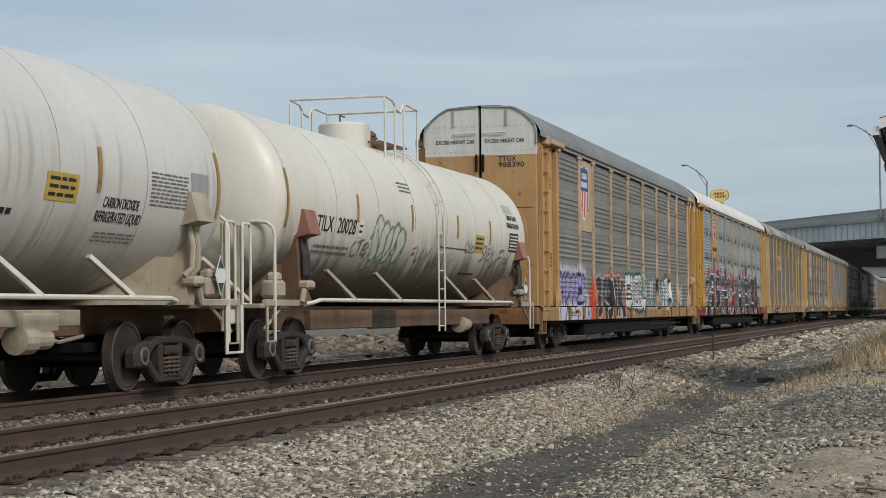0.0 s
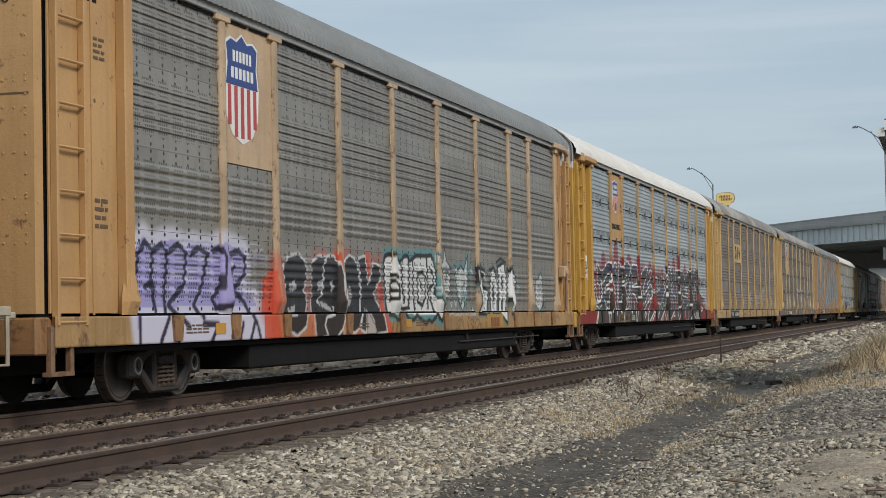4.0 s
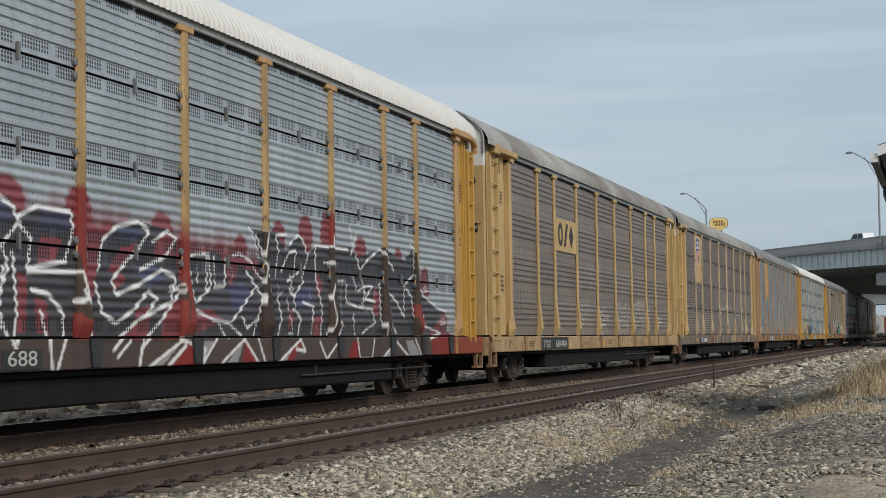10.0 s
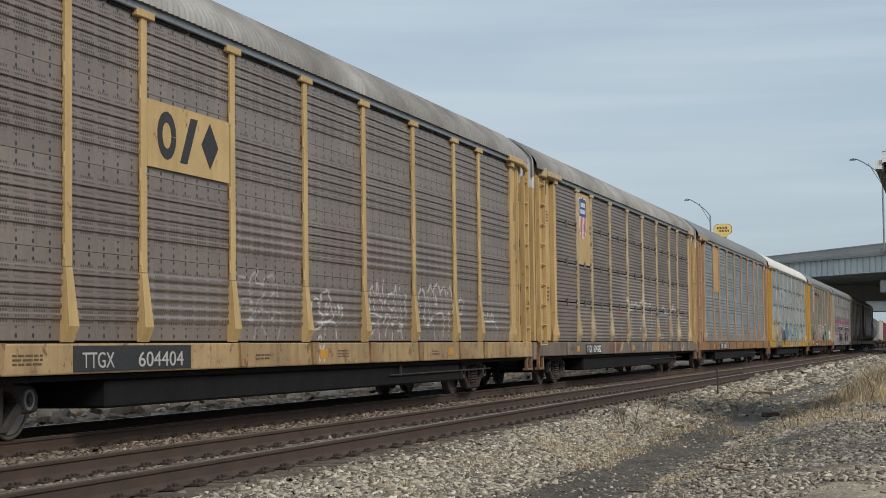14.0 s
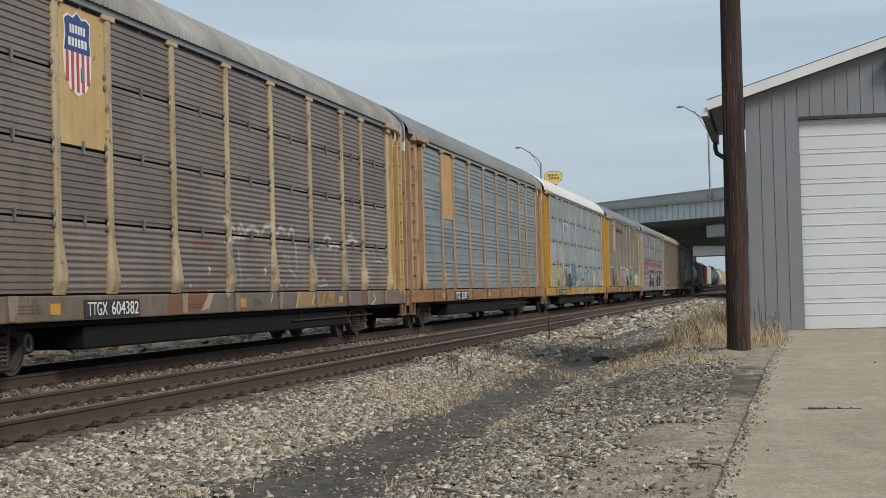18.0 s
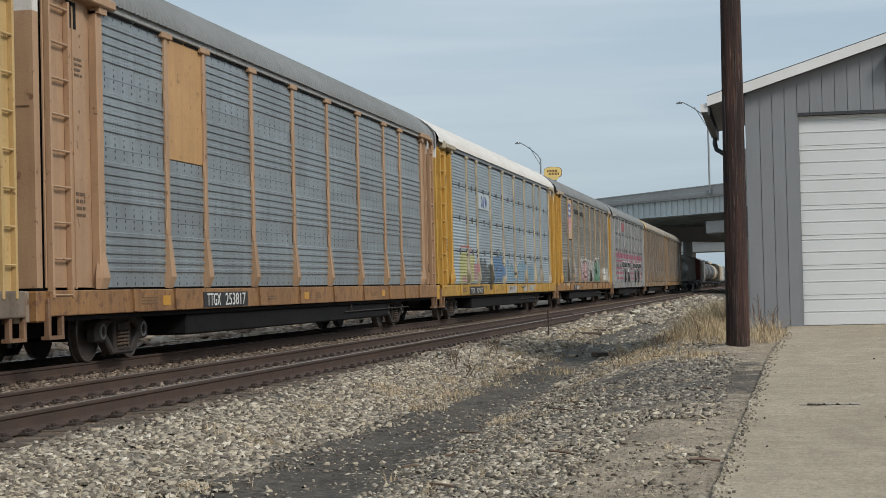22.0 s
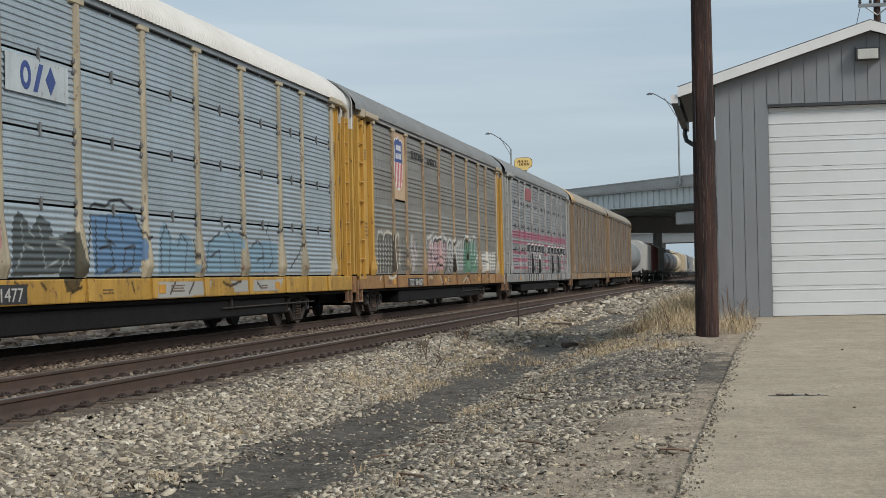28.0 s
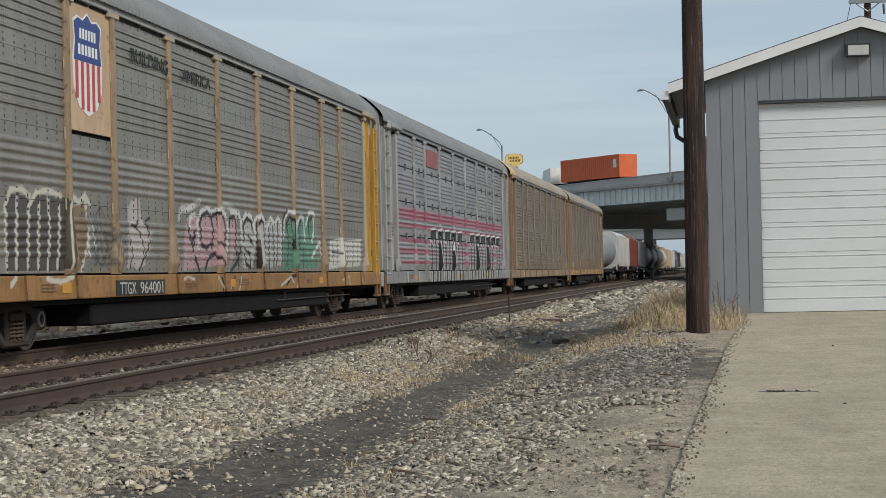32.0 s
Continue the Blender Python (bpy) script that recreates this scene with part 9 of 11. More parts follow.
M_DUSTY = surface("dusty_cream_fittings", (0.44, 0.385, 0.295), (0.22, 0.17, 0.12), 0.6, 0.7, 0.0, 2, 40, 0.1, 0.3, 0.15)
M_SEAM = surface("grimy_seam", (0.40, 0.37, 0.32), (0.2, 0.17, 0.14), 0.7, 0.6, 0.0, 2.0, 12, 0.02)
M_FAINT = flat("faded_black_print", (0.17, 0.165, 0.16))
TZ, TR = 2.72, 1.52


def on_tank(y0, y1, z0, z1, lift=0.006, n=10, r=TR, bulge=0.0):
    """A thin sheet that follows the tank's near side."""
    zs = np.linspace(z0, z1, n)
    Y, Z = np.meshgrid(np.array([y0, y1]), zs)
    X = np.sqrt(np.maximum(0.0, (r + lift) ** 2 - (Z - TZ) ** 2))
    return grid_mesh("decal", np.stack([X, Y, Z], -1))


def tank_letters(car, text, y, z, h, w, mat, name="lettering"):
    me = lettering(text, h, w).copy()
    n = len(me.vertices)
    co = np.zeros(n * 3, np.float32)
    me.vertices.foreach_get("co", co)
    co = co.reshape(-1, 3)
    zz = co[:, 2] + z
    co[:, 0] = np.sqrt((TR + 0.008) ** 2 - (zz - TZ) ** 2) + co[:, 0] * 0.5
    co[:, 1] += y
    co[:, 2] = zz
    me.vertices.foreach_set("co", co.reshape(-1))
    me.update()
    return part(name, me, mat, car)


def text_lines(car, y0, y1, z0, z1, rows, mat, x_of=None):
    """Small print that cannot be read, as rows of bars on the tank."""
    rng = random.Random(int(y0 * 31 + z0 * 7))
    h = (z1 - z0) / rows
    for k in range(rows):
        y = y0
        while y < y1 - 0.03:
            w = min(rng.uniform(0.08, 0.24), y1 - y)
            part("print_bar", on_tank(y, y + w, z0 + k * h + 0.25 * h, z0 + k * h + 0.68 * h, 0.009, 3), mat, car)
            y += w + 0.035


def smooth_noise(n, step, seed):
    """A row of n values that wander between 0 and 1 every step places."""
    k = np.random.RandomState(seed).rand(n // step + 3)
    return np.interp(np.arange(n) / step, np.arange(len(k)), k)


def grime_and_shade(sp, lead):
    """Soot thrown up from the wheels: ragged slanted smears that thin out upwards, and pale runs. The even darkening
    low down also paints in the underside's shade.
    """
    Z = sp.z0 + np.arange(sp.m) * sp.res
    base = np.clip((2.2 - Z) / (0.6 if lead else 0.8), 0, 1)[:, None]
    slant = np.zeros((sp.m, sp.n))
    row = 0.55 * smooth_noise(sp.n + 600, 40, 5 + lead) + 0.3 * smooth_noise(sp.n + 600, 9, 6 + lead) + 0.25 * smooth_noise(sp.n + 600, 3, 8 + lead)
    for k in range(sp.m):
        o = int(k * 0.55) if lead else 0
        slant[k] = row[o:o + sp.n]
    up = np.clip((2.75 - Z) / 1.25, 0, 1)[:, None]
    a = np.clip(base * 0.85 + 1.1 * up * np.clip(slant - 0.5, 0, 1) * 2.9, 0, 0.92)
    sp.c[..., :3] = np.array((0.085, 0.07, 0.055) if lead else (0.16, 0.14, 0.115))
    sp.c[..., 3] = a * (1.0 if lead else 0.7)
    if not lead:       # dark runs down from the top
        runs = np.clip(smooth_noise(sp.n, 3, 21) * smooth_noise(sp.n, 40, 22) - 0.4, 0, 1) * 1.8
        band = np.clip((Z - 2.2) / 0.3, 0, 1) * np.clip((3.35 - Z) / 0.5, 0, 1)
        sp.c[..., 3] = np.maximum(sp.c[..., 3], np.clip(runs[None] * band[:, None], 0, 0.35))


def tank_tags(sp):
    green, dk = (0.015, 0.16, 0.085), (0.03, 0.026, 0.024)
    for pts in ([(4.72, 2.2), (4.6, 2.1), (4.72, 1.95), (4.9, 1.98)], [(4.85, 2.2), (5.15, 2.24)], [(5.0, 2.22), (5.02, 1.98)], [(5.4, 2.2), (5.2, 2.15), (5.2, 2.0), (5.45, 1.98)], [(5.2, 2.08), (5.38, 2.1)]):
        sp.stroke(pts, 0.05, dk)
    for y, z, ry, rz in ((5.85, 2.3, .28, .4), (6.25, 2.25, .26, .36), (6.6, 2.2, .26, .32), (6.9, 2.32, .24, .28), (7.2, 2.2, .26, .32)):
        ring = [(y + ry * math.cos(a) * (1 + 0.1 * math.sin(3 * a + y)), z + rz * math.sin(a)) for a in np.linspace(0, 2 * math.pi, 22)]
        sp.fill(ring, (0.60, 0.57, 0.50), 0.9)
        sp.stroke(ring, 0.055, green)
    for pts in ([(5.6, 2.0), (5.5, 1.85), (5.7, 1.72), (6.1, 1.8)], [(6.1, 1.9), (6.4, 2.1), (6.3, 2.35)], [(6.85, 2.1), (6.95, 2.35), (7.05, 2.1)], [(7.2, 1.9), (7.5, 2.3), (7.4, 2.5)], [(5.75, 2.45), (6.0, 2.1)], [(6.5, 1.95), (6.7, 2.25)], [(5.3, 1.5), (5.6, 1.45), (6.0, 1.62), (6.6, 1.6), (7.3, 1.78)]):
        sp.stroke(pts, 0.05, green)
    for y, z in ((5.46, 2.3), (5.46, 2.15), (5.44, 2.02)):
        sp.blob(y, z, 0.05, 0.05, green)
    for pts in ([(8.05, 1.95), (8.1, 2.2), (8.35, 2.22)], [(8.08, 2.08), (8.28, 2.1)], [(8.42, 2.2), (8.42, 1.98), (8.6, 1.98)], [(8.7, 2.1), (8.8, 2.2), (8.85, 2.0), (8.7, 2.02), (8.7, 2.1)], [(8.95, 2.2), (9.02, 2.0), (9.1, 2.15), (9.18, 2.0), (9.25, 2.22)]):
        sp.stroke(pts, 0.05, (0.10, 0.045, 0.04))
    scrawl(sp, 9.9, 11.3, 1.98, 2.22, (0.22, 0.20, 0.18), 0.028, 5, 0.8)
    scrawl(sp, 11.7, 12.4, 2.2, 2.45, dk, 0.045, 3, 0.9)
    scrawl(sp, 2.6, 4.4, 1.66, 1.88, dk, 0.045, 6, 0.8)
    lines(sp, (0.05, dk), [(13.33, 2.41), (13.17, 2.38), (13.13, 2.30), (13.22, 2.25), (13.33, 2.21), (13.28, 2.11), (13.11, 2.08)],
              [(13.40, 2.38), (13.41, 2.18), (13.49, 2.11), (13.59, 2.18), (13.59, 2.36)],
              [(13.81, 2.38), (13.67, 2.36), (13.68, 2.11), (13.84, 2.13)],
              [(13.68, 2.24), (13.80, 2.25)],
              [(13.88, 2.09), (13.93, 2.34), (14.05, 2.20), (14.19, 2.33), (14.21, 2.06)],
              [(14.26, 1.98), (14.35, 2.08), (14.45, 2.10), (14.40, 2.02), (14.28, 1.96)],
              [(14.45, 2.10), (14.59, 2.16)],
              [(14.65, 2.01), (14.65, 2.32), (15.00, 2.36)],
              [(14.65, 2.18), (14.90, 2.20)],
              [(15.03, 2.35), (15.02, 2.04)],
              [(15.22, 2.22), (15.12, 2.16), (15.15, 2.07), (15.28, 2.09), (15.28, 2.19), (15.22, 2.22)],
              [(15.34, 2.21), (15.41, 2.06), (15.49, 2.19), (15.56, 2.08), (15.68, 2.37)])


def tank_skin(L, sp, tail):
    a, b, h = 1.2, L - tail, 0.5
    ys = [a - h * math.cos(k / 12 * math.pi / 2) for k in range(12)] + list(np.arange(a, b, 0.042 if sp else 0.4)) + [b + h * math.sin(k / 12 * math.pi / 2) for k in range(13)]
    ys = np.array(ys)
    rad = np.where(ys < a, TR * np.sqrt(np.maximum(0.0002, 1 - ((a - ys) / h) ** 2)), np.where(ys > b, TR * np.sqrt(np.maximum(0.0002, 1 - ((ys - b) / h) ** 2)), TR))
    w = np.concatenate([np.linspace(-1.4, 1.4, 100 if sp else 40), np.linspace(1.4, 2 * math.pi - 1.4, 24)[1:]])
    P = np.stack([rad[:, None] * np.cos(w)[None], np.repeat(ys[:, None], len(w), 1), TZ + rad[:, None] * np.sin(w)[None]], -1)
    col = None
    if sp:
        col = sp.sample(P[..., 1], P[..., 2])
        col[P[..., 0] < 0] = 0
    me = grid_mesh("tank", P, col)
    me.shade_smooth()
    return me


def tank_car(u, mat, label, lead, tagged_mat=None):
    car = thing("tank_car", (TRACK_FAR, u, 0), label, "tank car", "tank cars")
    CARS.append((car, u))
    L = TANK_STEP
    a, b = 2.0, L - 2.0
    sp = None
    if tagged_mat:
        sp = Spray(0.7, L - 0.6, 1.2, 4.3)
        grime_and_shade(sp, lead)
        if lead:
            tank_tags(sp)
    tank = part("tank", tank_skin(L, sp, 1.6 if lead else 1.25), tagged_mat or mat, car)
    # jacket seams
    for y in np.linspace(a - 0.7, b + (0.35 if lead else 0.7), 8):
        part("jacket_seam", shared("jacket_seam", lambda: Mesh().lathe([(-0.014, TR - 0.01), (-0.010, TR + 0.004), (0.010, TR + 0.004), (0.014, TR - 0.01)], (0, 0, TZ), "y", 48), True), M_SEAM, tank, at=(0, float(y), 0))
    # sill, saddles and platform rail
    part("centre_sill", Mesh().box(-0.35, 0.35, 0.6, L - 0.6, 0.72, 1.12, 0.02), M_TANKSILL, car, "brown centre sill")
    if lead:
        part("side_sill", Mesh().box(0.98, 1.10, 3.4, 6.6, 0.72, 1.04, 0.015), M_TANKSILL, car, "rust-brown side sill")
        part("side_sill", Mesh().box(0.98, 1.10, 8.0, L - 3.4, 0.72, 1.04, 0.015), M_TANKSILL, car)
        part("sooty_joint", Mesh().box(0.97, 1.11, 6.6, 8.0, 0.70, 1.06, 0.02), surface("sooty_brown_steel", (0.10, 0.07, 0.05), (0.03, 0.025, 0.022), 0.9, 0.85), car)
    else:
        part("side_sill", Mesh().box(0.98, 1.08, 3.4, L - 4.5, 0.86, 1.06, 0.015), M_DUSTY, car)
        part("hanger_box", Mesh().box(0.95, 1.12, L - 5.9, L - 5.1, 0.80, 1.02, 0.02), M_DUSTY, car)
    # black sheet added on the far side to keep the space below the tank dark
    part("underframe", Mesh().box(-1.2, -1.0, 2.6, L - 2.6, 0.72, 1.45), M_BLACK, car)
    saddle_mat = worn("brown_saddle", (0.20, 0.12, 0.075)) if lead else worn("dusty_saddle", (0.42, 0.36, 0.27), (0.20, 0.15, 0.10))
    for s in (0, 1):
        def Y(q):
            return q if s == 0 else L - q
        part("saddle", Mesh().prism([(Y(1.45), 1.12), (Y(3.35), 1.12), (Y(2.75), 1.62), (Y(2.15), 2.12), (Y(1.75), 2.0)], "x", -1.05, 1.17), saddle_mat, car)
        part("saddle_rib", Mesh().prism([(Y(2.0), 1.12), (Y(2.3), 1.12), (Y(1.98), 2.2), (Y(1.8), 2.2)], "x", 1.17, 1.44), saddle_mat, car)
        part("end_platform", Mesh().box(-1.4, 1.45, min(Y(0.35), Y(1.5)), max(Y(0.35), Y(1.5)), 1.07, 1.14, 0.012), M_DUSTY, car)
        part("platform_brace", Mesh().tube([(1.38, Y(0.62), 0.75), (1.38, Y(1.3), 1.08)], 0.03, 6), M_DUSTY, car)
        ry = Y(0.88)
        rail = [(1.46, ry, 0.6), (1.46, ry, 2.16), (1.43, ry, 2.28), (1.34, ry, 2.35), (1.2, ry, 2.37), (-1.2, ry, 2.37), (-1.34, ry, 2.35), (-1.43, ry, 2.28), (-1.46, ry, 2.16), (-1.46, ry, 1.1)]
        part("handrail", Mesh().tube(rail, 0.026, 8), M_RAILING, car, "cream bent handrail across the end")
        part("step", Mesh().tube([(1.46, ry, 1.1), (1.46, ry, 0.58), (1.46, Y(0.56), 0.58), (1.46, Y(0.56), 1.1)], 0.026, 6).box(1.40, 1.48, min(Y(0.5), Y(1.9)), max(Y(0.5), Y(1.9)), 1.1, 1.2, 0.01), M_DUSTY, car, "stirrup step")
        if s == 1 and not lead:
            for y0, y1 in ((L - 0.96, L - 0.64), (L - 0.38, L - 0.08)):
                part("ladder_rail", Mesh().tube([(1.46, y0, 1.13), (1.46, y0, 2.22), (1.46, y0 + 0.04, 2.28), (1.46, y1 - 0.04, 2.28), (1.46, y1, 2.22), (1.46, y1, 1.13), (1.46, y0, 1.13)], 0.022, 8), M_RAILING, car)
                part("grab_post", Mesh().box(1.38, 1.42, y0 - 0.02, y0 + 0.12, 0.75, 2.26, 0.008), M_DUSTY, car)
            part("end_ladder", Mesh().tube([(1.46, L - 0.95, 1.12), (1.46, L - 0.95, 0.45), (1.46, L - 0.42, 0.45), (1.46, L - 0.42, 1.12)], 0.03, 6).box(1.36, 1.42, L - 0.98, L - 0.4, 0.85, 1.12, 0.02), M_RAILING, car)
            part("platform_strut", Mesh().box(-0.03, 0.03, -0.03, 0.03, 0.0, 1.5, 0.006), M_RAILING, car, at=look((1.42, L - 0.1, 1.2), (1.3, L - 2.0, 1.95)) @ Matrix.Rotation(math.pi, 4, "X"))
        dark_pipe = worn("sooty_pipe", (0.05, 0.045, 0.042)) if lead else M_DUSTY
        for dy in (0.0, 0.17):
            part("valve_pipe", Mesh().tube([(1.44, Y(2.0 + dy), 2.16), (1.5, Y(2.0 + dy), 1.9), (1.5, Y(2.03 + dy), 1.6), (1.42, Y(2.1 + dy), 1.5)], 0.045, 8), dark_pipe, car)
        part("valve_box", Mesh().prism([(1.40, 2.62), (1.56, 2.60), (1.66, 2.22), (1.42, 2.16)], "y", min(Y(1.86), Y(2.36)), max(Y(1.86), Y(2.36))), M_DUSTY if not lead else worn("red_valve_box", (0.34, 0.15, 0.11)), car)
        part("valve_block", Mesh().box(1.36, 1.6, Y(2.12) - 0.16, Y(2.12) + 0.16, 1.36, 1.5, 0.04).tube([(1.5, Y(2.0), 1.36), (1.5, Y(1.9), 1.16)], 0.05, 8), M_DUSTY, car)
        part("brake_valve", Mesh().box(1.15, 1.42, Y(1.25) - 0.22, Y(1.25) + 0.22, 1.22, 1.5, 0.05).box(1.2, 1.4, Y(1.25) - 0.12, Y(1.25) + 0.12, 1.46, 1.62, 0.05), M_DUSTY, car, "dusty brake valve")
        if s == 1:
            py = Y(1.22) if not lead else Y(1.4)
            pd = part("placard", Mesh().prism([(py - 0.19, 1.52), (py, 1.24), (py + 0.19, 1.52), (py, 1.80)], "x", 1.485, 1.492), M_CHALK, car, "white diamond placard with green tips")
            for q in (-1, 1):
                part("placard_tip", Mesh().prism([(py - 0.10, 1.52 + q * 0.1), (py, 1.52 + q * 0.25), (py + 0.10, 1.52 + q * 0.1)], "x", 1.492, 1.496), worn("green_placard", (0.025, 0.10, 0.055)), pd)
        coupler(car, Y(0.0), -1 if s == 0 else 1)
        bogie(car, ((2.64, 16.05) if lead else (2.15, 16.6))[s])
    part("side_rail", Mesh().tube([(1.3, 2.5, 1.13), (1.46, 2.62, 1.17), (1.47, 2.8, 1.2), (1.47, L - 2.8, 1.2), (1.46, L - 2.62, 1.17), (1.3, L - 2.5, 1.13)], 0.034, 8), M_RAILING, car, "white pipe rail along the side")
    for k, y in enumerate((4.1, 6.7, 11.3, 13.6)):
        y += 0.0 if lead else 0.55
        part("rail_strut", Mesh().box(-0.045, 0.045, -0.03, 0.03, 0.0, 0.86, 0.006), M_DUSTY if lead else M_RAILING, car, at=look((1.47, y + 0.45, 1.2), (1.16, y - 0.2, 1.72)) @ Matrix.Rotation(math.pi, 4, "X"))
    if not lead:
        part("air_reservoir", Mesh().lathe([(-0.55, 0.05), (-0.5, 0.2), (0.5, 0.2), (0.55, 0.05)], (0.3, 9.2, 0.6), "y", 16), M_BLACK, car)
    by = L - 5.6 if not lead else 13.0
    part("brake_gear", Mesh().lathe([(-0.42, 0.06), (-0.4, 0.17), (-0.1, 0.17), (-0.08, 0.12), (0.3, 0.12), (0.34, 0.05)], (1.05, by, 0.72), "y", 14), M_DUSTY, car, "dusty brake cylinder")
    part("brake_lever", Mesh().tube([(1.05, by + 0.34, 0.72), (1.0, by + 0.7, 0.68), (0.95, by + 1.4, 0.74)], 0.025, 6), M_DUSTY, car)
    # ladder and dome with its guard rail
    ly = 9.35
    part("side_ladder", ladder_pts(ly), M_RAILING, car, "white ladder up the tank's side")
    rust = worn("rusty_valve_steel", (0.22, 0.13, 0.08), (0.10, 0.055, 0.035), rust_amt=0.6)
    T = TZ + TR
    part("dome", Mesh().lathe([(T - 0.25, 0.5), (T + 0.34, 0.5), (T + 0.38, 0.46), (T + 0.39, 0.05)], (0, ly - 1.05, 0), "z", 24).data("dome", True), mat, car, "cream valve dome")
    for k, (x, y, h) in enumerate(((0.1, -0.62, 0.38), (-0.25, -0.6, 0.34), (0.3, -0.45, 0.3), (-0.1, -0.35, 0.38), (0.25, -0.22, 0.24))):
        part("dome_valve", Mesh().lathe([(T - 0.05, 0.11), (T + h * 0.6, 0.11), (T + h * 0.62, 0.15), (T + h * 0.75, 0.15), (T + h, 0.06)], (x, ly + y, 0), "z", 10), rust, car, "rusty valve")
    part("vent_hook", Mesh().tube([(0, ly - 1.3, T + 0.38), (0, ly - 1.3, T + 0.52), (0, ly - 1.05, T + 0.52)], 0.02, 6), rust, car)
    pf = Mesh()
    for k in range(7):
        x = -0.72 + 0.24 * k
        pf.box(x - 0.02, x + 0.02, ly - 1.1, ly + 0.62, T + 0.0, T + 0.04)
    for k in range(9):
        y = ly - 1.1 + k * 0.21
        pf.box(-0.74, 0.74, y - 0.02, y + 0.02, T + 0.005, T + 0.035)
    part("dome_platform", pf, rust, car, "rusty walkway grating", kind="stuff")
    ya, yb, zt = ly - 1.45, ly + 0.65, T + 0.84
    guard = part("guard_rail", Mesh().tube([(-0.95, ya, zt), (0.95, ya, zt)], 0.026, 8), M_RAILING, car, "white guard rail round the dome")
    part("top_rail", Mesh().tube([(-0.95, yb, zt - 0.05), (0.95, yb, zt - 0.05)], 0.026, 8), M_RAILING, guard)
    for x in (-0.95, 0.95):
        part("side_bar", Mesh().tube([(x, ya, zt), (x, ya + 0.5, zt - 0.04), (x, ya + 0.68, zt - 0.18), (x, ya + 0.95, zt - 0.22), (x, ya + 1.15, zt - 0.06), (x, ya + 1.3, zt - 0.02), (x, yb, zt - 0.05)], 0.026, 8), M_RAILING, guard)
        for y in (ya, ya + 0.62, ya + 1.2, yb):
            part("rail_post", Mesh().tube([(x, y, TZ + 1.12), (x, y, zt - 0.08)], 0.024, 6), M_RAILING, guard)
    # reflective strips
    for y, z0, z1 in ((1.29, 2.3, 3.2), (4.6, 2.53, 3.0), (7.77, 2.5, 3.0), (10.95, 2.49, 2.96), (13.6, 2.44, 2.97), (17.1, 2.3, 3.2)):
        r = TR
        part("reflector_strip", on_tank(y - 0.045, y + 0.045, z0, z1, 0.012, r=r), worn("amber_strip", (0.42, 0.25, 0.06)), car, "amber reflective strip")
    return car


def ladder_pts(ly):
    m = Mesh()
    for y in (ly, ly + 0.42):
        pts = [(1.56, y, 0.62), (1.56, y, 2.75)]
        for k in range(1, 9):
            w = k / 8 * 1.15
            pts.append((1.60 * math.cos(w), y, 2.75 + 1.60 * math.sin(w)))
        m.tube(pts, 0.019, 8)
    z = 0.72
    while z < 2.8:
        m.tube([(1.56, ly, z), (1.56, ly + 0.42, z)], 0.014, 6)
        z += 0.36
    for k in range(1, 5):
        w = k / 4 * 1.05
        m.tube([(1.60 * math.cos(w), ly, 2.75 + 1.60 * math.sin(w)), (1.60 * math.cos(w), ly + 0.42, 2.75 + 1.60 * math.sin(w))], 0.014, 6)
    return m


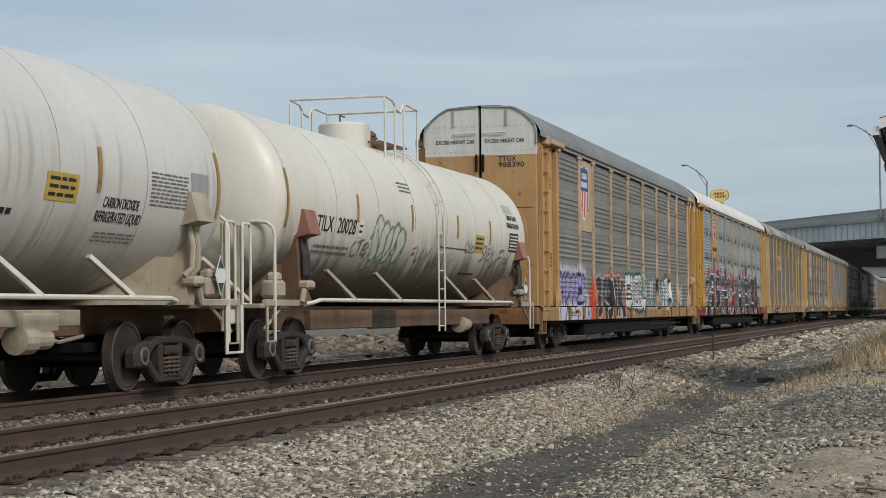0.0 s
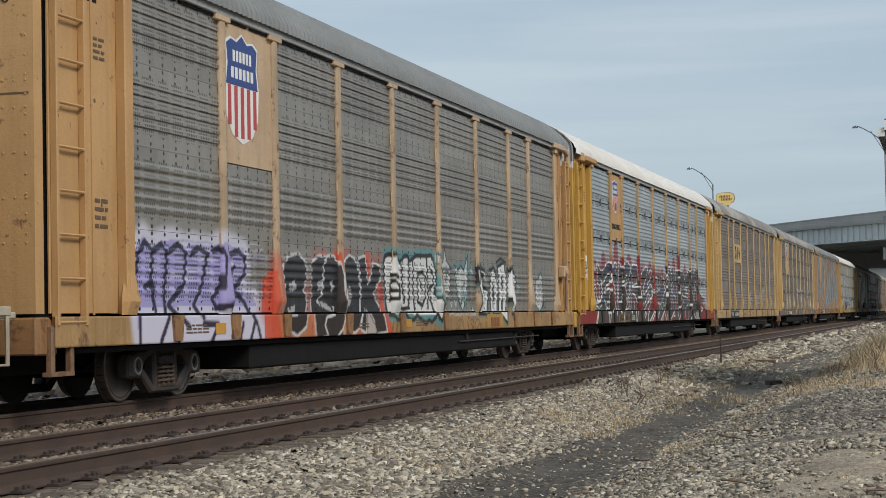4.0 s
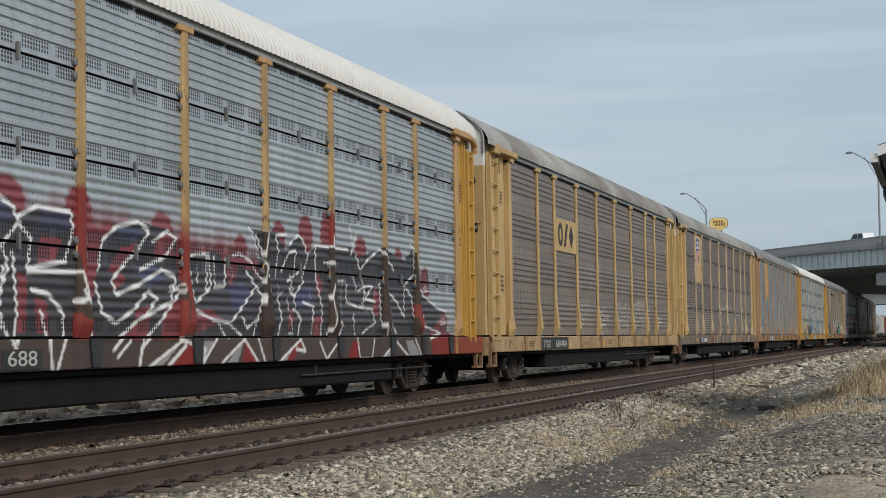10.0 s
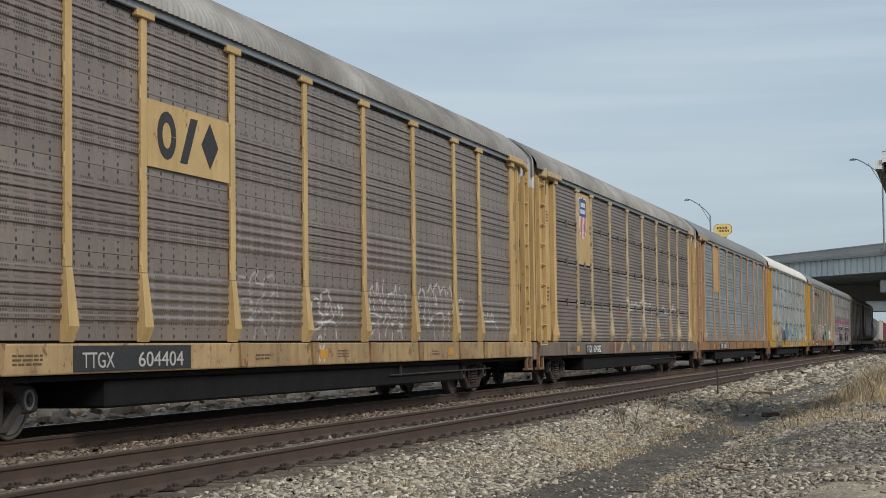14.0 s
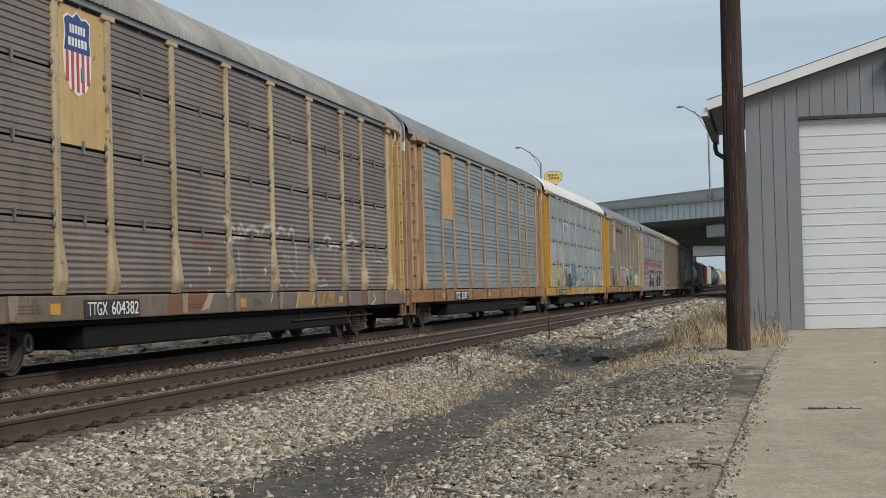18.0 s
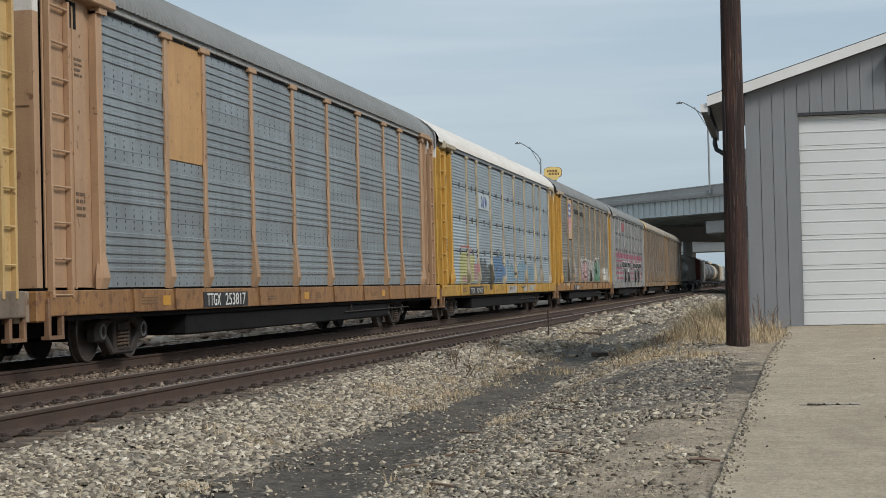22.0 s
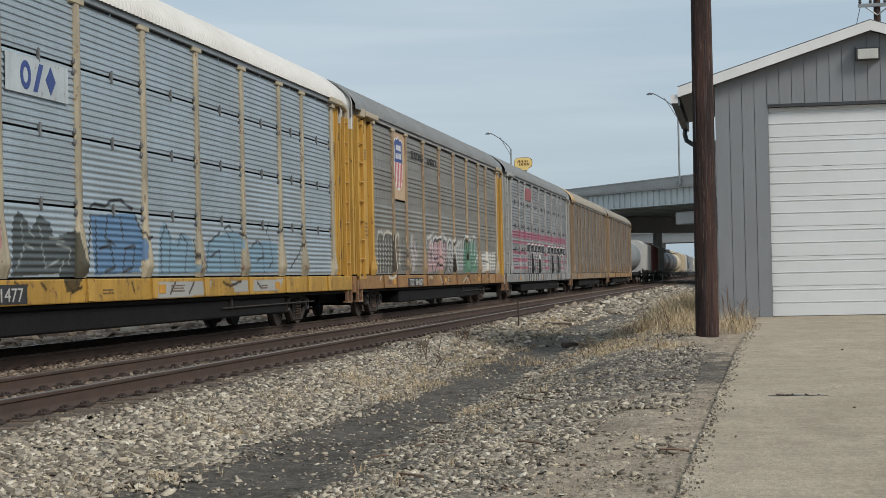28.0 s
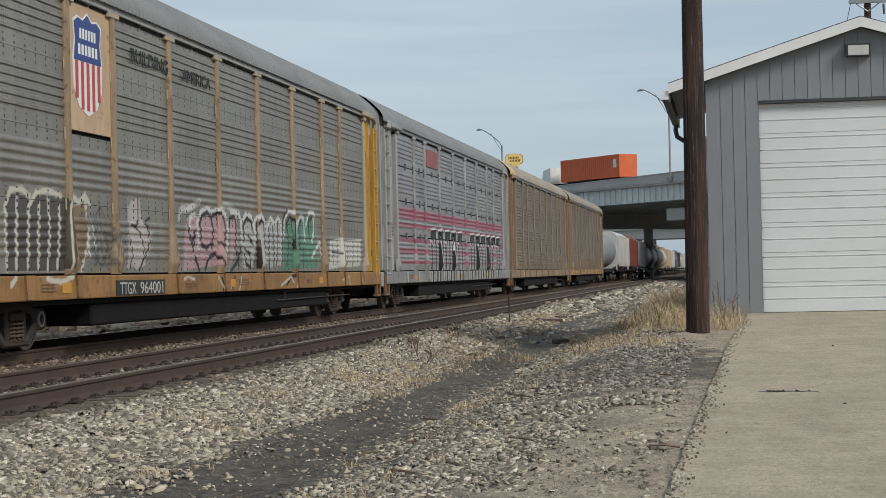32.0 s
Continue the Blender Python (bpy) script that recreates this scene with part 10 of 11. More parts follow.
def tank_cars():
    u0 = CAR_FIRST - TANK_STEP
    t1 = surface("cream_white_tank_sprayed", (0.70, 0.665, 0.585), (0.48, 0.43, 0.36), 0.35, 0.42, 0.0, 0.4, 12, 0.03, 0.25, 0.08, tag=True)
    t0 = surface("dirty_white_tank_sprayed", (0.62, 0.60, 0.56), (0.42, 0.40, 0.36), 0.4, 0.45, 0.0, 0.45, 12, 0.03, 0.12, 0.06, tag=True)
    c = tank_car(u0, M_TANK1, "cream-white tank car with black tags and a brown sill", True, t1)
    tank_letters(c, "TILX  20028", 3.6, 2.42, 0.26, 1.9, M_INK)
    text_lines(c, 2.75, 4.5, 1.94, 2.12, 2, M_FAINT)
    part("decal", on_tank(4.68, 4.95, 2.28, 2.56), M_CHALK, c, "small white square notice")
    text_lines(c, 4.74, 4.9, 2.33, 2.52, 2, M_INK)
    text_lines(c, 7.2, 7.9, 3.2, 3.42, 3, M_FAINT)
    text_lines(c, 9.8, 11.8, 2.25, 2.31, 1, M_INK)
    text_lines(c, 12.0, 13.2, 1.75, 1.85, 1, M_INK)
    part("decal", on_tank(12.4, 13.1, 2.25, 2.62), M_YELLOWTAG, c, "yellow emergency notice")
    text_lines(c, 12.45, 13.05, 2.3, 2.6, 3, M_INK)
    part("decal", on_tank(15.35, 16.2, 2.35, 2.78), M_DARKPANEL, c, "dark data panel")
    text_lines(c, 15.42, 16.15, 2.38, 2.75, 5, M_CHALK)
    part("decal", on_tank(15.15, 15.95, 3.22, 3.42), worn("faded_white_plate", (0.52, 0.51, 0.48)), c, "faded grey plate")
    tank_letters(c, "CARBON DIOXIDE", 15.72, 3.12, 0.12, 0.95, M_INK)
    tank_letters(c, "REFRIGERATED LIQUID", 15.72, 2.94, 0.12, 1.15, M_INK)
    c = tank_car(u0 - TANK_STEP, M_TANK0, "streaked dirty white tank car with black lettering", False, t0)
    tank_letters(c, "CARBON DIOXIDE", 14.25, 2.33, 0.13, 0.95, M_INK)
    tank_letters(c, "REFRIGERATED LIQUID", 14.25, 2.16, 0.13, 1.2, M_INK)
    part("decal", on_tank(12.35, 13.1, 2.28, 2.6), M_YELLOWTAG, c, "yellow emergency notice")
    text_lines(c, 12.42, 13.02, 2.31, 2.58, 3, M_INK)
    text_lines(c, 15.0, 16.1, 2.35, 2.8, 9, M_FAINT)
    part("decal", on_tank(16.2, 16.75, 2.3, 2.86), GREYP, c, "grey blank plate")
    text_lines(c, 10.0, 11.8, 2.05, 2.2, 1, M_INK)
    text_lines(c, 13.8, 14.9, 1.86, 2.0, 3, M_FAINT)
    tank_car(u0 - 2 * TANK_STEP, M_TANK0, "streaked dirty white tank car with black lettering", False)


tank_cars()


# ------------------------------------------------ the rest of the train, far off
def far_hopper(u, length, mat, label):
    car = thing("hopper_car", (TRACK_FAR, u, 0), label, "hopper car", "far freight cars")
    CARS.append((car, u))
    side = [(-1.5, 1.5), (-1.52, 3.9), (-0.9, 4.35), (0.9, 4.35), (1.52, 3.9), (1.5, 1.5), (0.5, 0.9), (-0.5, 0.9)]
    part("body", Mesh().prism(side, "y", 1.2, length - 1.2), mat, car)
    for y in np.linspace(1.3, length - 1.3, 12):
        part("side_stake", shared("side_stake", lambda: Mesh().box(1.51, 1.58, -0.06, 0.06, 1.3, 3.95)), mat, car, at=(0, float(y), 0))
    part("underframe", Mesh().box(-1.3, 1.3, 0.5, length - 0.5, 0.85, 1.1), M_BLACK, car)
    for s in (0.35, length - 0.45):
        ladder(car, mat, 1.3, s - 0.2, 1.0, 4.0, 0.46)
    for y in (2.0, length - 2.0):
        bogie(car, y)
    return car


def far_tank(u, length, mat, label):
    car = thing("tank_car", (TRACK_FAR, u, 0), label, "tank car", "far freight cars")
    CARS.append((car, u))
    prof = [(0.75, 0.05), (0.85, 0.7), (1.1, 1.15), (1.6, 1.45), (length - 1.6, 1.45), (length - 1.1, 1.15), (length - 0.85, 0.7), (length - 0.75, 0.05)]
    part("tank", Mesh().lathe(prof, (0, 0, 2.6), "y", 32).data("tank", True), mat, car)
    part("underframe", Mesh().box(-1.2, 1.2, 0.4, length - 0.4, 0.85, 1.12), M_BLACK, car)
    part("dome", Mesh().lathe([(3.9, 0.6), (4.5, 0.6), (4.55, 0.1)], (0, length / 2, 0), "z", 16), mat, car)
    part("platform", Mesh().box(-0.8, 0.8, length / 2 - 1.6, length / 2 + 1.6, 4.08, 4.14), M_BLACK, car)
    for y in (2.0, length - 2.0):
        bogie(car, y)
    return car


def rest_of_train():
    dark = surface("black_tank_paint", (0.045, 0.047, 0.05), (0.09, 0.085, 0.08), 0.5, 0.45, 0.0, 0.6, 10, 0.0, 0.4, 0.1)
    grey = surface("grey_hopper_paint", (0.33, 0.35, 0.36), (0.22, 0.22, 0.21), 0.5, 0.6, 0.0, 0.6, 10, 0.0, 0.5, 0.1)
    pale = surface("pale_hopper_paint", (0.55, 0.55, 0.53), (0.35, 0.33, 0.3), 0.5, 0.6, 0.0, 0.6, 10, 0.0, 0.5, 0.1)
    red = surface("oxide_red_hopper_paint", (0.24, 0.06, 0.045), (0.13, 0.05, 0.04), 0.5, 0.65, 0.0, 0.6, 10, 0.0, 0.5, 0.1)
    cream = surface("cream_tank_paint", (0.55, 0.46, 0.33), (0.35, 0.28, 0.19), 0.5, 0.5, 0.0, 0.6, 10, 0.0, 0.5, 0.1)
    u = CAR_FIRST + 10 * CAR_STEP
    plan = [("t", 17, surface("grey_tank_paint", (0.25, 0.27, 0.28), None, 0.4, 0.5), "grey tank car"), ("h", 17.5, pale, "pale grey covered hopper car"), ("h", 16, red, "oxide-red hopper car"), ("h", 17.5, pale, "pale grey covered hopper car"),
            ("t", 17, dark, "black tank car"), ("t", 17, dark, "black tank car"), ("t", 17, dark, "black tank car"), ("t", 17, cream, "cream tank car"), ("h", 17.5, cream, "cream covered hopper car"), ("h", 17.5, pale, "pale grey covered hopper car"),
            ("t", 17, dark, "black tank car"), ("h", 17.5, grey, "grey covered hopper car"), ("t", 17, cream, "cream tank car"), ("h", 17.5, pale, "pale grey covered hopper car"), ("t", 17, dark, "black tank car"), ("h", 17.5, grey, "grey covered hopper car")]
    for kind, n, m, lab in plan:
        (far_tank if kind == "t" else far_hopper)(u, n, m, lab + " far down the train")
        u += n


rest_of_train()


# ---------------------------------------------------------------- traffic on the bridge
TRAFFIC = []      # (vehicle, place on the deck at 0 s, speed)
DECK = 10.112
M_TYRE = surface("black_rubber", (0.02, 0.02, 0.02), None, 0.3, 0.85)
M_PANE = surface("dark_vehicle_glass", (0.03, 0.035, 0.04), None, 0.2, 0.12)


def vehicle(name, label, category, t_seen, x_seen, speed):
    """A vehicle whose nose stands at x_seen on the deck at t_seen; it drives towards -x."""
    v = thing(name, B_AT @ Matrix.Translation((x_seen, 3.0, DECK)), label, category, "bridge traffic")
    TRAFFIC.append((v, x_seen + speed * t_seen, speed))
    return v


def wheels(v, xs, r=0.34, half=0.8):
    for x in xs:
        for y in (-half, half):
            part("wheel", shared(f"road_wheel:{r}", lambda: Mesh().lathe([(-0.11, r * 0.6), (-0.11, r), (0.11, r), (0.11, r * 0.6)], (0, 0, 0), "y", 18)), M_TYRE, v, at=(x, y, r))


def passenger_car(paint, kind, label, t, x, speed):
    v = vehicle({"suv": "suv", "pickup": "pickup_truck"}.get(kind, "car"), label, "car", t, x, speed)
    n, h = {"suv": (4.8, 1.6), "pickup": (5.4, 1.75)}.get(kind, (4.5, 1.45))
    mid = 0.62 * h
    body = [(0.0, 0.35), (0.05, 0.62 * mid + 0.2), (0.9, mid - 0.08), (1.3, mid), (n - 0.1, mid), (n, mid - 0.25), (n, 0.35)]
    if kind == "pickup":
        cab = [(1.3, mid), (1.9, h), (3.5, h), (3.7, mid)]
    elif kind == "suv":
        cab = [(1.2, mid), (1.75, h), (4.5, h), (4.85, mid)]
    else:
        cab = [(1.1, mid), (1.9, h), (3.4, h - 0.03), (4.25, mid)]
    b = Mesh().prism(body, "y", -0.9, 0.9).prism([(cab[0][0], mid), (cab[1][0], h - 0.05), (cab[1][0], h), (cab[2][0], h), (cab[2][0], h - 0.05), (cab[3][0], mid)], "y", -0.72, 0.72)
    part("body", b, paint, v)
    for y in (-0.735, 0.72):
        part("window", Mesh().prism([(cab[0][0] + 0.15, mid + 0.03), (cab[1][0] + 0.05, h - 0.12), ((cab[1][0] + cab[2][0]) / 2 - 0.05, h - 0.12), ((cab[1][0] + cab[2][0]) / 2 - 0.05, mid + 0.03)], "y", y, y + 0.015), M_PANE, v)
        part("window", Mesh().prism([((cab[1][0] + cab[2][0]) / 2 + 0.05, mid + 0.03), ((cab[1][0] + cab[2][0]) / 2 + 0.05, h - 0.12), (cab[2][0] - 0.05, h - 0.12), (cab[3][0] - 0.2, mid + 0.03)], "y", y, y + 0.015), M_PANE, v)
    wheels(v, (0.85, n - 0.9))
    return v


def lorry(label, t, x, speed, cab_paint, boxes, name="lorry", low=1.0):
    """Tractor and load; boxes: (start, end, low, high, paint, part name)."""
    v = vehicle(name, label, "truck", t, x, speed)
    part("cab", Mesh().prism([(a, 0.6 + (b - 0.6) * low) for a, b in ((0.0, 0.6), (0.05, 1.5), (1.1, 1.75), (1.35, 2.75), (2.9, 3.1), (2.95, 0.6))], "y", -1.15, 1.15), cab_paint, v, "truck cab")
    part("windscreen", Mesh().prism([(a, 0.6 + (b - 0.6) * low) for a, b in ((1.1, 1.8), (1.33, 2.65), (1.31, 2.67), (1.07, 1.8))], "y", -1.0, 1.0), M_PANE, v)
    end = max(q[1] for q in boxes)
    part("chassis", Mesh().box(1.5, end, -1.1, 1.1, 0.75, 1.1), M_BLACK, v)
    for a, b, lo, hi, paint, nm in boxes:
        part(nm, Mesh().box(a, b, -1.22, 1.22, lo, hi, 0.03), paint, v)
    wheels(v, (1.2, 4.2, end - 2.2, end - 1.0), 0.5, 0.95)
    return v


def traffic():
    white = surface("white_car_paint", (0.75, 0.76, 0.77), None, 0.2, 0.25)
    black = surface("black_car_paint", (0.02, 0.022, 0.025), None, 0.2, 0.2)
    silver = surface("silver_car_paint", (0.42, 0.44, 0.46), None, 0.2, 0.25)
    blue = surface("slate_car_paint", (0.06, 0.075, 0.10), None, 0.2, 0.25)
    red = surface("red_truck_paint", (0.50, 0.02, 0.035), None, 0.3, 0.35)
    boxw = surface("white_trailer_paint", (0.72, 0.72, 0.70), None, 0.3, 0.45)
    boxk = surface("dark_trailer_print", (0.10, 0.09, 0.11), None, 0.4, 0.45)
    orange = surface("orange_container_paint", (0.62, 0.12, 0.03), (0.4, 0.08, 0.03), 0.4, 0.5)
    grey = surface("grey_trailer_paint", (0.34, 0.36, 0.36), None, 0.4, 0.5)
    passenger_car(white, "pickup", "white pickup truck driving over the bridge", 10.4, 3.1, 17.8)
    v = lorry("red truck with a red body and a printed box trailer", 11.2, 3.8, 14.9, red, [(3.1, 6.0, 1.1, 2.1, red, "load_body"), (6.3, 8.2, 1.1, 2.75, boxk, "box"), (8.2, 11.8, 1.1, 2.75, boxw, "box")])
    part("wording_bar", Mesh().box(8.6, 11.4, -1.235, -1.22, 2.1, 2.5), M_RED, v)
    lorry("pale truck with a grey flat-sided trailer", 15.4, 10.7, 17.0, boxw, [(3.4, 15.0, 1.1, 3.5, grey, "trailer")])
    v = lorry("empty open car carrier truck", 20.0, 8.8, 16.0, silver, [(3.2, 12.0, 1.0, 1.2, boxw, "lower_deck")], "car_carrier", 0.6)
    frame_ = Mesh()
    for q in (3.4, 5.5, 7.6, 9.7, 11.8):
        for y in (-1.15, 1.15):
            frame_.tube([(q, y, 1.1), (q, y, 1.75)], 0.05, 6)
    for y in (-1.15, 1.15):
        frame_.tube([(2.0, y, 1.9), (7.0, y, 1.72), (12.0, y, 1.85)], 0.06, 6)
    part("carrier_frame", frame_, M_GALV, v, "open steel frame")
    passenger_car(black, "suv", "black sport utility vehicle driving over the bridge", 24.0, 13.2, 18.4)
    passenger_car(blue, "car", "dark saloon car driving over the bridge", 24.0, 8.3, 18.4)
    passenger_car(white, "suv", "white sport utility vehicle driving over the bridge", 25.5, 12.6, 18.4)
    passenger_car(black, "suv", "black sport utility vehicle driving over the bridge", 29.0, 6.6, 19.0)
    passenger_car(silver, "car", "silver saloon car driving over the bridge", 29.0, 11.9, 19.0)
    passenger_car(white, "suv", "white sport utility vehicle driving over the bridge", 30.0, 9.5, 19.3)
    passenger_car(blue, "car", "dark saloon car driving over the bridge", 19.0, 5.4, 18.0)
    passenger_car(blue, "car", "dark saloon car driving over the bridge", 23.0, 9.6, 18.0)
    v = lorry("white truck hauling an orange container", 31.0, 8.4, 17.3, boxw, [(5.2, 17.0, 1.2, 3.75, orange, "container")])
    for q in np.linspace(5.5, 16.7, 29):
        part("corrugation", shared("container_rib", lambda: Mesh().box(-0.09, 0.09, -1.25, -1.221, 1.4, 3.6)), orange, v, at=(float(q), 0, 0))
    part("wording_bar", Mesh().box(15.9, 16.5, -1.256, -1.25, 2.3, 3.2), M_CHALK, v)


traffic()


# ---------------------------------------------------------------- sign, wires and poles beyond
def roadside_sign():
    s = thing("roadside_sign", (-31.8, 262, 0), "tall yellow rounded roadside sign with brown lettering bars", "sign")
    part("sign_post", Mesh().tube([(0.3, 0.2, -0.6), (0.3, 0.2, 17.0)], 0.22, 12), M_GALV, s)
    ys = surface("sign_yellow", (0.85, 0.62, 0.22), None, 0.25, 0.4)
    br = surface("sign_brown", (0.16, 0.06, 0.02), None, 0.2, 0.5)
    out = [(1.3 * math.copysign(abs(math.cos(a)) ** 0.6, math.cos(a)), 18.0 + 0.78 * math.copysign(abs(math.sin(a)) ** 0.6, math.sin(a))) for a in np.linspace(0, 2 * math.pi, 33)[:-1]]
    b = part("sign_board", Mesh().prism(out, "y", -0.15, 0.15), ys, s)
    part("sign_edge", Mesh().prism([(x * 1.05, 18 + (z - 18) * 1.07) for x, z in out], "y", 0.0, 0.17), br, b)
    part("sign_tail", Mesh().prism([(-0.5, 17.3), (0.9, 17.3), (0.7, 16.9), (-0.3, 16.9)], "y", -0.12, 0.12), ys, s)
    for x0, x1, z in ((-0.85, 0.75, 18.22), (-0.6, 0.85, 17.78)):
        x = x0
        while x < x1:
            part("wording_bar", Mesh().prism([(x, z - 0.17), (x + 0.13, z - 0.17), (x + 0.18, z + 0.17), (x + 0.05, z + 0.17)], "y", -0.17, -0.15), br, b)
            x += 0.23
    return s


roadside_sign()


def power_pole():
    p = thing("power_pole", (4.72, 60, 0), "timber power pole with a cross-arm behind the garage", "utility pole")
    part("pole_shaft", Mesh().lathe([(-0.5, 0.16), (10.15, 0.11)], (0, 0, 0), "z", 16), M_POLE, p)
    part("cross_arm", Mesh().box(-0.62, 0.62, -0.18, -0.1, 9.70, 9.82, 0.01), M_GALV, p)
    part("arm_brace", Mesh().tube([(-0.38, -0.14, 9.70), (0, -0.14, 9.42)], 0.025, 6).tube([(0.38, -0.14, 9.70), (0, -0.14, 9.42)], 0.025, 6), M_GALV, p)
    for x in (-0.56, -0.22, 0.25, 0.56):
        part("insulator", shared("insulator", lambda: Mesh().lathe([(0, 0.03), (0.05, 0.06), (0.1, 0.04), (0.14, 0.06), (0.2, 0.03)], (0, 0, 0), "z", 10)), M_GUTTER, p, at=(x, -0.14, 9.82))
    part("cutout", Mesh().tube([(0.5, -0.2, 9.65), (0.52, -0.22, 9.3)], 0.04, 6), M_GUTTER, p)
    part("drop_wire", Mesh().tube([(-0.56, -0.2, 9.7), (-0.7, -0.2, 9.1)], 0.012, 6), M_GUTTER, p)
    return p


power_pole()


# ---------------------------------------------------------------- dry plants
def straw_material(name, a, b):
    m, N, L, P = node_kit(name)
    g = N.new("ShaderNodeNewGeometry")
    r = N.new("ShaderNodeValToRGB")
    r.color_ramp.elements[0].color, r.color_ramp.elements[1].color = (*a, 1), (*b, 1)
    L.new(g.outputs["Random Per Island"], r.inputs[0])
    L.new(r.outputs[0], P.inputs["Base Color"])
    P.inputs["Roughness"].default_value = 0.85
    return m


M_STRAW = straw_material("dry_straw", (0.28, 0.20, 0.11), (0.66, 0.53, 0.34))
M_STEM = straw_material("dead_stem", (0.09, 0.06, 0.045), (0.20, 0.13, 0.085))


def blades(name, spots, label, category):
    """Tufts of bent dry blades; spots: x, y, radius, height, count."""
    rng = np.random.RandomState(len(spots) * 7 + 1)
    V, F = [], []
    for x, y, rad, h, n in spots:
        a = rng.uniform(0, 2 * np.pi, n)
        d = rad * np.sqrt(rng.uniform(0, 1, n))
        px, py = x + d * np.cos(a), y + d * np.sin(a)
        pz = ground_z(px, py) - 0.01
        hh = h * rng.uniform(0.35, 1.1, n)
        lean = rng.uniform(0.2, 1.6, n) * hh
        la = rng.uniform(0, 2 * np.pi, n)
        w = rng.uniform(0.0014, 0.0034, n) * (1 + y / 45)
        sx, sy = -np.sin(la) * w, np.cos(la) * w
        dx, dy = np.cos(la) * lean, np.sin(la) * lean
        base = np.stack([px, py, pz], 1)
        side = np.stack([sx, sy, 0 * sx], 1)
        mid = base + np.stack([dx * 0.35, dy * 0.35, hh * 0.6], 1)
        tip = base + np.stack([dx, dy, hh], 1)
        k = len(V)
        V.append(np.stack([base - side, base + side, mid + side * 0.7, mid - side * 0.7, tip], 1).reshape(-1, 3))
        F.append(n)
    V = np.concatenate(V)
    n = len(V) // 5
    b = np.arange(n)[:, None] * 5
    faces = [tuple(q) for q in (b + np.array([[0, 1, 2, 3]])).tolist()] + [tuple(q) for q in (b + np.array([[3, 2, 4]])).tolist()]
    me = bpy.data.meshes.new(name)
    me.from_pydata(V.tolist(), [], faces)
    ob = part(name, me, M_STRAW, kind="stuff")
    return tagged(ob, label, category)


def dry_grass():
    rng = random.Random(5)
    spots = []
    for k in range(330):            # fringe between ballast and lane
        y = rng.uniform(11, 48)
        if noise.noise((y * 0.35, 1.7, 0)) + rng.uniform(-.25, .25) > 0.02:
            spots.append((rng.gauss(-4.75, 0.28), y, rng.uniform(0.08, 0.25), rng.uniform(0.04, 0.14), rng.randint(12, 34)))
    for k in range(120):            # tufts along the mound
        y = rng.uniform(19, 44)
        if noise.noise((y * 0.5, 4.2, 0)) < -0.05:
            continue
        spots.append((rng.gauss(-2.35 + 0.01 * y, 0.35), y, rng.uniform(0.08, 0.3), rng.uniform(0.03, 0.12) * (1.3 if y > 24 else 1), rng.randint(12, 40)))
    for cx, cy, w in ((-4.98, 23.0, 0.5), (-5.0, 19.4, 0.5), (-2.84, 19.0, 0.3), (-3.75, 29.9, 0.5), (-2.8, 35.0, 0.9), (-5.1, 33.3, 0.8), (-5.0, 29.6, 0.6), (-5.15, 38.7, 0.9), (-4.95, 26.0, 0.5), (-4.8, 16.2, 0.3), (-2.2, 27.5, 0.6), (-2.6, 31.0, 0.7)):
        for k in range(int(16 * w) + 4):
            spots.append((rng.gauss(cx, 0.45 * w), rng.gauss(cy, 1.1 * w), rng.uniform(0.06, 0.2), rng.uniform(0.05, 0.15), rng.randint(14, 34)))
    for k in range(26):
        spots.append((rng.uniform(-3, -0.8), rng.uniform(10.5, 20), rng.uniform(0.05, 0.18), rng.uniform(0.05, 0.12), rng.randint(8, 26)))
    for k in range(8):
        spots.append((rng.uniform(-2.9, -2.3), rng.uniform(10.2, 12.0), 0.09, rng.uniform(0.12, 0.2), 16))
    blades("dry_grass", spots, "patchy tufts of dry straw-coloured grass", "grass")
    tall = []
    for k in range(34):
        y = rng.uniform(27.5, 33)
        tall.append((rng.uniform(-1.35, -0.6) - 0.02 * (y - 29), y, rng.uniform(0.12, 0.3), rng.uniform(0.12, 0.55), rng.randint(16, 40)))
    for k in range(26):
        tall.append((rng.uniform(-0.9, 0.12), rng.uniform(26.4, 30.3), rng.uniform(0.1, 0.22), rng.uniform(0.12, 0.5), rng.randint(18, 40)))
    for k in range(90):            # the thicket behind the pole
        y = rng.uniform(31, 47)
        tall.append((rng.uniform(-1.75, -0.85) - 0.02 * (y - 31), y, rng.uniform(0.1, 0.3), rng.uniform(0.2, 0.6), rng.randint(24, 54)))
    for k in range(520):
        y = rng.uniform(21, 52)
        x = rng.uniform(-5.3, -0.8)
        if noise.noise((x * 0.9, y * 0.35, 6.0)) > -0.12 and not -4.1 < x < -3.1 + 0.03 * (y - 22):
            tall.append((x, y, rng.uniform(0.1, 0.4), rng.uniform(0.05, 0.15), rng.randint(24, 60)))
    blades("tall_dry_grass", tall, "tall dry grass clumped round the pole and garage corner", "grass")


dry_grass()


